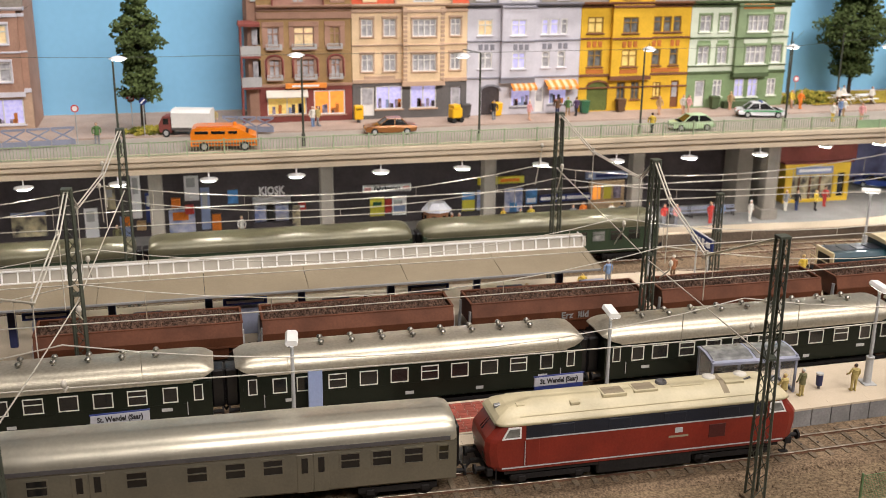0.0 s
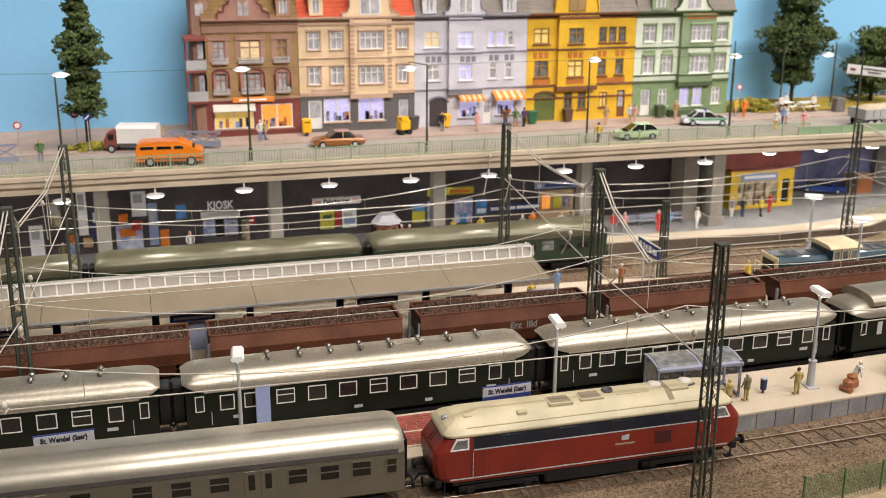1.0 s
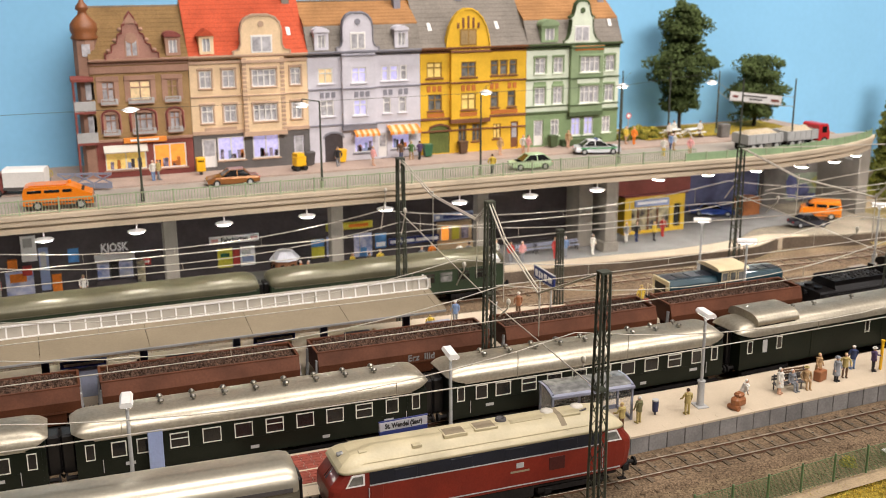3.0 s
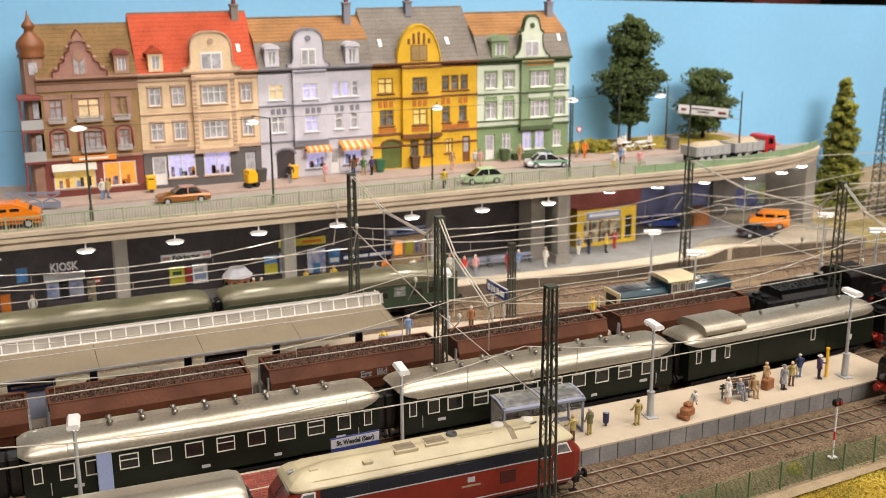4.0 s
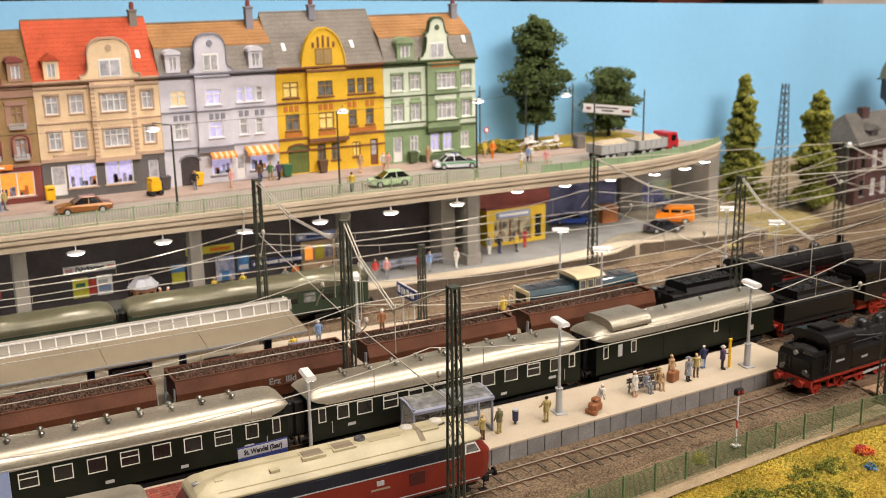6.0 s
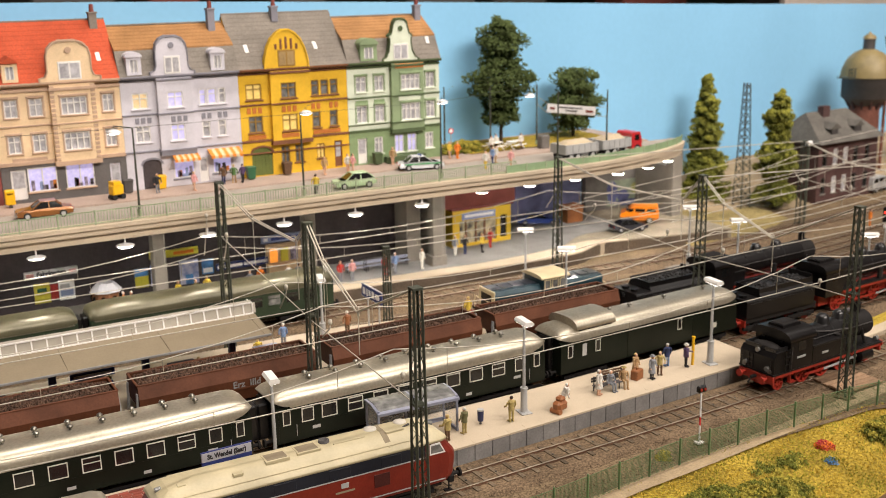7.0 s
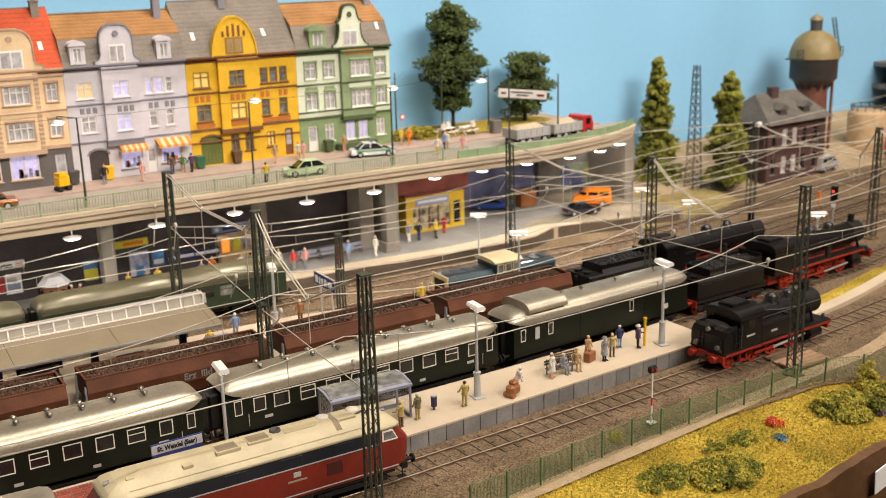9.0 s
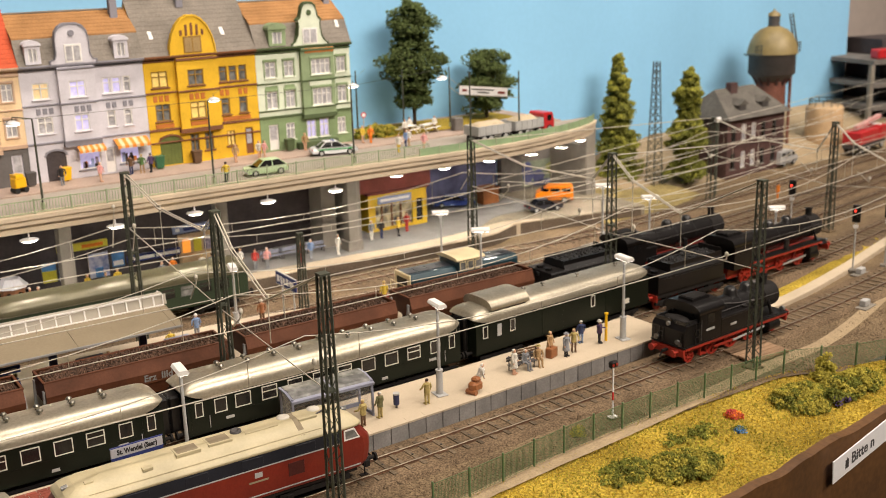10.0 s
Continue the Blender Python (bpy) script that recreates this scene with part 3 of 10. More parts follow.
# ---- tracks ----
def track_line(name, label, line, x0, x1, parts_from=None, parts_to=None, studs=False):
    root = thing(name, label, "railway track", 0, 0, 0, kind="structure")
    xs = list(np.arange(x0, x1, 1.0)) + [x1]
    bed = G()
    off = ((-2.4, -0.4), (-1.75, -0.16), (1.75, -0.16), (2.4, -0.4))
    bed.sheet([[(x, line(x) + d, z + 0.03 * noise.noise((x * 3, d * 3, 1))) for x in xs] for d, z in off], smooth=True)
    part("ballast", bed, M["ballast"], root)
    for s in (-1, 1):
        g = G()
        for d0, z0, d1, z1 in ((-0.07, -0.13, 0.07, -0.11), (-0.03, -0.11, 0.03, -0.03), (-0.05, -0.035, 0.05, -0.012)):
            g.sheet([[(x, line(x) + s * 0.735 + d, z) for x in xs] for d, z in ((d0, z0), (d0, z1), (d1, z1), (d1, z0))], smooth=False)
        rail = part("rail", g, M["rail_side"], root)
        part("railhead", G().sheet([[(x, line(x) + s * 0.735 + d, z) for x in xs] for d, z in ((-0.05, -0.012), (-0.042, 0), (0.042, 0), (0.05, -0.012))], smooth=False), M["rail_top"], rail)
    shape = G().box(-0.13, 0.13, -1.3, 1.3, -0.22, -0.1, 0.02)
    me = shape.mesh("sleeper")
    me.materials.append(M["sleeper"])
    stud = G().cyl((0, 0, -0.105), (0, 0, -0.07), 0.07, n=6).mesh("contact_stud")
    stud.materials.append(M["stud"])
    rest = G()
    for x in np.arange(x0 + 0.42, x1, 0.955):
        a = math.atan2(line(x + 0.5) - line(x - 0.5), 1.0)
        if parts_from is not None and parts_from < x < parts_to:
            ob = part("sleeper", me, None, root)
            ob.matrix_basis = pose(x * U, line(x) * U, 0, 0, 0, math.degrees(a))
            if studs:
                part("contact_stud", stud, None, ob)
        else:
            n = len(rest.v)
            rest.box(-0.13, 0.13, -1.3, 1.3, -0.22, -0.1)
            c, s = math.cos(a), math.sin(a)
            for k in range(n, len(rest.v)):
                p = rest.v[k]
                rest.v[k] = (x + p[0] * c - p[1] * s, line(x) + p[0] * s + p[1] * c, p[2])
    if rest.v:
        tagged(part("far_sleepers", rest, M["sleeper"], root), kind="stuff")
    return root


track_line("track_1", "front track with tan sleepers, brown rails and centre studs", TRACK_1, -30, 120, 26, 50, True)
track_line("track_2", "track beside the island platform", TRACK_2, -30, 130)
track_line("track_3", "track of the ore train", TRACK_3, -30, 135)
track_line("track_4", "rusty track behind the canopy platform", TRACK_4, -30, 140, 28, 70)
track_line("track_5", "rusty track at the rear platform", TRACK_5, -30, 140, 36, 75)
track_line("track_6", "rusty siding with a blue locomotive", TRACK_6, 41, 140, 53, 75)

# ---- trains ----
def rolling(name, label, category, track, xa, xb, group=""):
    """Root of a vehicle between xa and xb on a track, and its length."""
    a, b = Vector((xa, track(xa))), Vector((xb, track(xb)))
    d = b - a
    mid = (a + b) / 2
    return thing(name, label, category, mid.x, mid.y, 0, math.degrees(math.atan2(d.y, d.x)), group), d.length


def bogie(root, x, wheels=(-1.25, 1.25), r=0.47, wmat="black", fmat="dirt_black", y=0.98):
    g = G()
    for s in (-1, 1):
        g.box(x + wheels[0] - 0.55, x + wheels[-1] + 0.55, s * y - 0.09, s * y + 0.09, 0.42, 0.72, 0.03)
        for w in wheels:
            g.box(x + w - 0.2, x + w + 0.2, s * y - 0.14, s * y + 0.14, 0.32, 0.62, 0.04)
    g.box(x - 0.3, x + 0.3, -y, y, 0.5, 0.85)
    b = part("bogie", g, M[fmat], root)
    for w in wheels:
        part("wheel", G().wheel(x + w, -0.72, r, r, 0.14).wheel(x + w, 0.72, r, r, 0.14).cyl((x + w, -0.7, r), (x + w, 0.7, r), 0.09, n=6), M[wmat], b)
    return b


def buffers(root, xe, s, mat="dirt_black", z=1.05):
    for y in (-0.875, 0.875):
        part("buffer", G().cyl((xe, y, z), (xe + s * 0.45, y, z), 0.11, n=8).cyl((xe + s * 0.45, y, z), (xe + s * 0.55, y, z), 0.24, n=12), M[mat], root)
    part("coupling", G().box(min(xe, xe + s * 0.5), max(xe, xe + s * 0.5), -0.1, 0.1, z - 0.12, z + 0.05, 0.02).bar((xe + s * 0.4, 0, z), (xe + s * 0.7, 0, z - 0.35), 0.09), M["dirt_black"], root)


def roof_outline(w, z0, z1, n=14, lip=0.06):
    """Barrel roof: a low arch with rounder shoulders."""
    out = []
    for k in range(n + 1):
        a = math.pi * k / n
        c, s = math.cos(a), math.sin(a)
        out.append(((w + lip) * math.copysign(abs(c) ** 0.62, c), z0 + (z1 - z0) * s ** 0.78))
    return out


def window(root, x, z, w, h, side, y, frame_mat, glass, bar=0.07, split=None, deep=0.035):
    """A framed pane on the side of a coach."""
    y0, y1 = sorted((side * (y + 0.004), side * (y + deep)))
    g = G()
    g.box(x - w / 2 - bar, x + w / 2 + bar, y0, y1, z - bar, z)
    g.box(x - w / 2 - bar, x + w / 2 + bar, y0, y1, z + h, z + h + bar)
    g.box(x - w / 2 - bar, x - w / 2, y0, y1, z, z + h)
    g.box(x + w / 2, x + w / 2 + bar, y0, y1, z, z + h)
    if split:
        g.box(x - w / 2, x + w / 2, y0, y1, z + h * split - 0.025, z + h * split + 0.025)
    f = part("window", g, frame_mat, root)
    yp = sorted((side * (y + 0.002), side * (y + 0.012)))
    part("pane", G().box(x - w / 2, x + w / 2, yp[0], yp[1], z, z + h), glass, f)


def vents(root, xs, ys, z, mat):
    """Mushroom ventilators on a roof."""
    for x in xs:
        for y in ys:
            zz = z(y)
            part("roof_vent", G().cyl((x, y, zz - 0.06), (x, y, zz + 0.2), 0.05, n=8).lathe([(0.0, zz + 0.34), (0.1, zz + 0.32), (0.17, zz + 0.24), (0.165, zz + 0.19), (0.05, zz + 0.17)], (x, y), 10).lathe([(0.13, zz), (0.11, zz + 0.05), (0.05, zz + 0.07)], (x, y), 8), mat, root)


def coach_roof(root, L, w, z0, z1, mat, curl=0.42, over=0.14):
    """Arched roof whose lower edge curls up and whose crown drops at both ends."""
    prof = roof_outline(w, 0.0, 1.0)
    rows = []
    cuts = [(-over, 0.80, 0.40, 1.0), (0.02, 0.90, 0.66, 0.86), (0.22, 0.955, 0.84, 0.6), (0.5, 0.985, 0.94, 0.3), (0.85, 1.0, 0.99, 0.08), (1.2, 1.0, 1.0, 0.0)]
    for sg, part_cuts in ((-1, cuts), (1, cuts[::-1])):
        for c, sw, hz, up in part_cuts:
            base = z0 + curl * up
            rows.append([(sg * (L - c), y * sw, base + z * max(0.06, (z0 + (z1 - z0) * hz) - base)) for y, z in prof])
    g = G().sheet(rows)
    for r in (rows[0], rows[-1]):
        g.add(r, [tuple(range(len(r)))])
    return part("roof", g, M[mat], root)


def express_coach(name, label, track, xa, xb, body="green_coach", roof="coach_roof", frame="frame_white", group=""):
    root, length = rolling(name, label, "railway coach", track, xa, xb, group)
    L, w = length / 2 - 0.66, 1.42
    part("body", G().ext([(-w, 1.0), (-w, 3.02), (-w + 0.2, 3.1), (w - 0.2, 3.1), (w, 3.02), (w, 1.0), (w - 0.2, 0.9), (-w + 0.2, 0.9)], -L, L), M[body], root)
    for e in (-1, 1):
        part("end_wall", G().box(*sorted((e * (L - 0.35), e * (L - 0.02))), -w + 0.22, w - 0.22, 3.05, 3.5, 0.05), M[body], root)
    coach_roof(root, L, w, 3.06, 4.02, roof)
    part("roof_seam", G().box(-L + 1.3, L - 1.3, -1.02, -0.99, 3.7, 3.735), M[roof], root)
    for s in (-1, 1):
        part("rain_gutter", G().box(-L + 0.9, L - 0.9, s * (w + 0.045) - 0.03, s * (w + 0.045) + 0.03, 3.03, 3.085), M[roof], root)
    vents(root, [-6.45 + 1.615 * i for i in range(9)], (-0.28, 0.38), lambda y: 3.96, M["vent_metal"])
    for e in (-1, 1):
        part("grab_rail", G().tube([(e * (L - 1.55), -1.2, 3.55), (e * (L - 0.9), -1.22, 3.56), (e * (L - 0.25), -1.12, 3.66)], 0.03, 5), M["mast"], root)
    for s in (-1, 1):
        for i in range(8):
            window(root, -5.78 + 1.615 * i, 2.06, 0.84, 0.70, s, w, M[frame], M["glass_dark"], bar=0.055, split=0.62 if i % 3 == 1 else None)
        for e in (-1, 1):
            window(root, e * 7.1, 2.06, 0.62, 0.72, s, w, M[frame], M["glass_dark"], bar=0.055)
            xd = e * (L - 0.66)
            part("door", G().box(xd - 0.46, xd + 0.46, *sorted((s * w, s * (w + 0.015))), 1.0, 2.98), M[body], root)
            window(root, xd, 2.08, 0.36, 0.76, s, w + 0.015, M[frame], M["glass_dark"], bar=0.05)
            part("door_handle", G().cyl((e * (L - 1.22), s * (w + 0.06), 1.3), (e * (L - 1.22), s * (w + 0.06), 2.0), 0.022, n=5), M["grey_paint"], root)
        part("footboard", G().box(-L + 0.2, L - 0.2, *sorted((s * w, s * (w - 0.3))), 0.62, 0.68), M["dirt_black"], root)
        part("waist_line", G().box(-L + 1.2, L - 1.2, *sorted((s * w, s * (w + 0.012))), 1.86, 1.9), M[body], root)
        for x, ww, z in ((-6.6, 0.24, 1.5), (-0.4, 0.22, 1.28), (3.4, 0.2, 1.2), (6.9, 0.26, 1.55)):
            part("destination_plate", G().box(x - ww, x + ww, *sorted((s * (w + .004), s * (w + 0.02))), z, z + 0.17), M["grey_paint"], root)
    for s in (-1, 1):
        bogie(root, s * (L - 2.6), (-1.4, 1.4))
        part("gangway", G().box(*sorted((s * (L - 0.02), s * (L + 0.66))), -0.55, 0.55, 1.1, 3.2, 0.1), M["black"], root)
        buffers(root, s * L, s)
    part("battery_box", G().box(-1.6, 0.4, -1.1, 1.1, 0.45, 0.95, 0.04), M["dirt_black"], root)
    part("brake_gear", G().box(1.5, 3.2, -0.9, 0.9, 0.5, 0.9, 0.05), M["dirt_black"], root)
    return root


def local_coach(track, xa, xb):
    """A plain four-axle local coach with small windows."""
    root, length = rolling("local_coach", "green local coach with dull grey roof", "railway coach", track, xa, xb, "green local train")
    L, w = length / 2 - 0.45, 1.4
    part("body", G().ext([(-w, 1.0), (-w, 2.95), (w, 2.95), (w, 1.0), (w - 0.2, 0.85), (-w + 0.2, 0.85)], -L, L), M["green_mid"], root)
    coach_roof(root, L, w, 2.92, 3.85, "grey_roof", 0.1, 0.05)
    part("cantrail_line", G().box(-L + 0.2, L - 0.2, -w - 0.05, -w + 0.02, 2.86, 2.94), M["silver_darkened"], root)
    for s in (-1, 1):
        for i in range(11):
            window(root, -L + 2.0 + (2 * L - 4.0) * i / 10, 1.9, 0.95, 0.75, s, w, M["green_mid"], M["glass_pale" if (i * 7) % 5 == 1 else "glass_dark"], bar=0.06, split=0.65)
        for e in (-1, 1):
            part("door", G().box(e * (L - 0.7) - 0.42, e * (L - 0.7) + 0.42, *sorted((s * w, s * (w + 0.02))), 1.0, 2.85, 0.01), M["green_mid"], root)
        bogie(root, s * (L - 2.5), (-1.3, 1.3))
        part("gangway", G().box(*sorted((s * L, s * (L + 0.42))), -0.55, 0.55, 1.1, 3.1, 0.08), M["black"], root)
        buffers(root, s * L, s)
    return root


for xa, xb, words in ((-18.9, 0.65, "dark green express coach with silver arched roof"), (0.65, 20.2, "dark green express coach with white-framed windows"),
                      (20.2, 39.55, "dark green express coach with silver arched roof")):
    express_coach("express_coach", words, TRACK_2, xa, xb, group="green express train")


def luggage_van(track, xa, xb):
    root, length = rolling("luggage_van", "dark green luggage van with raised lookout on its roof", "railway coach", track, xa, xb, "green express train")
    L, w = length / 2 - 0.55, 1.42
    part("body", G().ext([(-w, 1.0), (-w, 3.02), (-w + 0.2, 3.1), (w - 0.2, 3.1), (w, 3.02), (w, 1.0), (w - 0.2, 0.9), (-w + 0.2, 0.9)], -L, L), M["green_coach"], root)
    for e in (-1, 1):
        part("end_wall", G().box(*sorted((e * (L - 0.35), e * (L - 0.02))), -w + 0.22, w - 0.22, 3.05, 3.5, 0.05), M["green_coach"], root)
    coach_roof(root, L, w, 3.06, 3.92, "coach_roof", 0.3)
    # lookout
    part("lookout", G().ext([(-1.3, 3.2), (-1.3, 3.8), (1.3, 3.8), (1.3, 3.2)], -L + 1.5, -L + 4.3), M["black"], root)
    part("lookout_roof", G().ext(roof_outline(1.4, 3.76, 4.42), -L + 1.25, -L + 4.5, smooth=True), M["coach_roof"], root)
    for x in (-L + 5.2, -1.0, 2.2, L - 2.0):
        vents(root, [x], (0.0,), lambda y: 3.88, M["vent_metal"])
    for s in (-1, 1):
        for x, ww in ((-L + 0.75, 0.32), (-L + 3.05, 0.34), (L - 5.6, 0.3)):
            window(root, x, 2.06, ww, 0.72, s, w, M["frame_white"], M["glass_dark"], bar=0.045)
        for x in (-1.4, 4.6):
            part("sliding_door", G().box(x - 0.95, x + 0.95, min(s * w, s * (w + 0.03)), max(s * w, s * (w + 0.03)), 1.05, 2.85, 0.01), M["green_coach"], root)
        part("label_plate", G().box(L - 2.5, L - 2.0, min(s * (w + .004), s * (w + 0.03)), max(s * (w + .004), s * (w + 0.03)), 1.5, 1.85), M["frame_white"], root)
        part("notice", G().box(-L + 1.75, -L + 2.1, *sorted((s * (w + .004), s * (w + 0.03))), 1.95, 2.75), M["grey_paint"], root)
        bogie(root, s * (L - 2.4), (-1.3, 1.3))
        buffers(root, s * L, s)
    part("gangway", G().box(-L - 0.33, -L, -0.6, 0.6, 1.1, 3.3, 0.08), M["black"], root)
    return root


luggage_van(TRACK_2, 39.55, 56.6)


def silver_coach(track, xa, xb):
    root, length = rolling("commuter_coach", "silver steel commuter coach with rounded roof", "railway coach", track, xa, xb)
    L, w = length / 2 - 0.3, 1.42
    part("body", G().ext([(-w, 1.05), (-w - 0.02, 2.0), (-w, 3.0), (w, 3.0), (w + 0.02, 2.0), (w, 1.05), (w - 0.25, 0.85), (-w + 0.25, 0.85)], -L, L), M["silver_darkened"], root)
    prof = roof_outline(w, 2.96, 4.05)
    rows = []
    for x, s, dz in [(-L, 0.93, -0.28), (-L + 0.12, 0.97, -0.12), (-L + 0.5, 1, 0.0), (L - 0.5, 1, 0.0), (L - 0.12, 0.97, -0.12), (L, 0.93, -0.28)]:
        rows.append([(x, y * s, 2.96 + max(0.0, z - 2.96) * (1 + dz / 1.1)) for y, z in prof])
    g = G().sheet(rows)
    for r in (rows[0], rows[-1]):
        g.add(r, [tuple(range(len(r)))])
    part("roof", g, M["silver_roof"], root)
    part("grey_cantrail", G().ext([(-w - 0.075, 2.98), (-w - 0.072, 3.18), (-w - 0.05, 3.18), (-w - 0.04, 2.98)], -L + 0.3, L - 0.3), M["tank_grey"], root, "dark grey line under the roof")
    for i in range(9):
        part("roof_seam", G().box(-L + 2.2 + i * 2.2, -L + 2.6 + i * 2.2, -0.9, -0.86, 3.74, 3.82), M["silver_roof"], root)
    for s in (-1, 1):
        for x in (L - 0.59, L - 1.95, L - 3.37, L - 4.77, L - 8.12, L - 9.72, L - 11.32, L - 13.8, L - 17.8, L - 19.4, -L + 0.6):
            ww = 0.42 if x in (L - 0.59, -L + 0.6) else 0.8
            window(root, x, 2.02, ww, 0.68, s, w + 0.012, M["silver_darkened"], M["glass_dark"], split=0.55)
        for x in (L - 6.4, L - 15.75):
            for k in (-0.36, 0.36):
                d = part("folding_door", G().box(x + k - 0.33, x + k + 0.33, min(s * (w + .005), s * (w + 0.04)), max(s * (w + .005), s * (w + 0.04)), 1.0, 2.85, 0.015), M["silver_darkened"], root)
                part("door_pane", G().box(x + k - 0.14, x + k + 0.14, min(s * (w + .035), s * (w + 0.05)), max(s * (w + .035), s * (w + 0.05)), 1.95, 2.68, 0.005), M["glass_dark"], d)
        bogie(root, s * (L - 2.6), (-1.25, 1.25))
        buffers(root, s * L, s)
    part("gangway", G().box(L, L + 0.3, -0.65, 0.65, 1.05, 3.2, 0.1), M["black"], root)
    part("underfloor_box", G().box(-3, 2.5, -1.0, 1.0, 0.4, 0.85, 0.06), M["dirt_black"], root)
    return root


silver_coach(TRACK_1, -12.2, 10.72)


def diesel_loco(track, xa, xb):
    root, length = rolling("diesel_locomotive", "red diesel locomotive with navy band and cream roof", "locomotive", track, xa, xb)
    L, w = length / 2 - 0.4, 1.46

    def profile(pts):
        def at(z):
            for (za, xa_), (zb, xb_) in zip(pts, pts[1:]):
                if z <= zb:
                    return xa_ + (xb_ - xa_) * max(0, (z - za)) / (zb - za)
            return pts[-1][1]
        return at
    nose = profile([(1.05, L - 0.32), (1.3, L - 0.12), (2.0, L), (2.5, L - 0.02), (2.66, L - 0.1), (3.3, L - 0.66), (3.4, L - 0.7)])
    crown = profile([(3.3, L - 0.46), (3.42, L - 0.52), (3.62, L - 0.72), (3.85, L - 1.2), (4.08, L - 2.3)])
    side = [(-w + 0.05, 1.05), (-w, 1.3), (-w, 2.0), (-w, 2.5), (-w, 2.66), (-w + 0.02, 3.36)]
    part("body", G().loft(side + [(-y, z) for y, z in side[::-1]], nose, (0, 0.18, 0.5, 1.0), (0.74, 0.88, 0.975, 1.0), smooth=False), M["loco_red"], root)
    top = [(-w - 0.015, 3.3), (-w + 0.03, 3.42), (-w + 0.2, 3.62), (-w + 0.62, 3.85), (-0.42, 4.08)]
    part("roof", G().loft(top + [(-y, z) for y, z in top[::-1]], crown, (0.0, 0.14, 0.4, 0.9), (0.77, 0.885, 0.97, 1.0), smooth=True), M["loco_cream"], root)
    for s in (-1, 1):
        out = lambda d0, d1: sorted((s * (w + d0), s * (w + d1)))
        part("navy_band", G().box(-L + 1.85, L - 1.85, *out(-0.13, 0.008), 2.66, 3.3), M["loco_navy"], root)
        part("silver_trim", G().box(-L + 1.85, L - 1.85, *out(-0.13, 0.022), 2.61, 2.67), M["grey_paint"], root)
        part("sill_stripe", G().box(-L + 0.75, L - 0.75, *out(-0.02, 0.012), 1.2, 1.26), M["grey_paint"], root)
        part("rain_strip", G().box(-L + 1.6, L - 1.6, *out(-0.24, -0.2), 3.63, 3.66), M["loco_cream"], root)
        for e in (-1, 1):
            # side window that leans with the windscreen
            q = [(e * (L - 1.62), 2.68), (e * (L - 0.72), 2.68), (e * (L - 1.02), 3.25), (e * (L - 1.62), 3.25)]
            cx, cz = sum(p[0] for p in q) / 4, sum(p[1] for p in q) / 4
            inner = [(cx + (x - cx) * 0.8, cz + (z - cz) * 0.74) for x, z in q]
            fr = part("cab_window", G().add([(x, s * (w + d), z) for d in (-0.05, 0.022) for ring in (q, inner) for x, z in ring],
                                            [(8 + k, 8 + (k + 1) % 4, 12 + (k + 1) % 4, 12 + k) for k in range(4)] + [(k, (k + 1) % 4, 8 + (k + 1) % 4, 8 + k) for k in range(4)]
                                            + [(4 + k, 4 + (k + 1) % 4, 12 + (k + 1) % 4, 12 + k) for k in range(4)]), M["white"], root)
            part("pane", G().ext(inner, *out(-0.04, 0.012), "y"), M["glass_pale"], fr)
            part("cab_door", G().box(e * (L - 2.2) - 0.3, e * (L - 2.2) + 0.3, *out(-0.03, 0.016), 1.3, 2.6, 0.012), M["loco_red"], root)
            part("handrail", G().cyl((e * (L - 1.8), s * (w + 0.07), 1.35), (e * (L - 1.8), s * (w + 0.07), 2.55), 0.022, n=5), M["grey_paint"], root)
        for i in range(4):
            x = -L + 3.6 + i * 2.75
            part("intake_grille", G().box(x - 0.55, x + 0.55, *out(0.0, 0.022), 2.74, 3.22, 0.01), M["loco_navy"], root)
        part("side_grille", G().box(3.1, 3.95, *out(0.0, 0.018), 1.72, 2.4, 0.01), M["h_grille"], root, "dark red grille")
        part("emblem", G().box(1.35, 1.75, *out(.004, 0.02), 2.15, 2.42, 0.008), M["grey_paint"], root)
        part("number_bars", G().box(1.05, 2.05, *out(.004, 0.015), 1.92, 2.02), M["canopy"], root)
        part("fuel_tank", G().box(-2.4, 2.4, *sorted((s * 0.4, s * 1.35)), 0.35, 1.1, 0.08), M["dirt_black"], root)
        part("side_skirt", G().box(-L + 0.9, L - 0.9, *out(-0.22, -0.14), 0.85, 1.2), M["dirt_black"], root)
    for e in (-1, 1):
        for y in (-0.5, 0.5):
            q = [(e * (nose(z) + 0.03 - 0.2 * abs(yy) ** 1.6), yy, z) for yy, z in ((y - 0.44, 2.7), (y + 0.44, 2.7), (y + 0.40, 3.28), (y - 0.40, 3.28))]
            q += [(p[0] - e * 0.12, p[1], p[2]) for p in q]
            part("windscreen", G().add(q, [(0, 1, 2, 3), (4, 5, 6, 7), (0, 1, 5, 4), (1, 2, 6, 5), (2, 3, 7, 6), (3, 0, 4, 7)]), M["glass_dark"], root)
            part("headlamp", G().cyl((e * (L - 0.2), y * 1.6, 1.75), (e * (L - 0.02), y * 1.6, 1.75), 0.14, n=10), M["glass_pale"], root)
        part("top_lamp", G().cyl((e * (L - 1.0), 0, 3.72), (e * (L - 0.72), 0, 3.68), 0.13, n=10), M["glass_pale"], root)
        part("buffer_beam", G().box(*sorted((e * (L - 0.4), e * (L - 0.1))), -1.25, 1.25, 0.78, 1.15, 0.03), M["dirt_black"], root)
        part("step_plate", G().box(*sorted((e * (L - 0.75), e * (L - 0.35))), -1.42, -1.2, 0.45, 0.52).bar((e * (L - 0.5), -1.36, 0.5), (e * (L - 0.5), -1.36, 1.2), 0.05), M["dirt_black"], root)
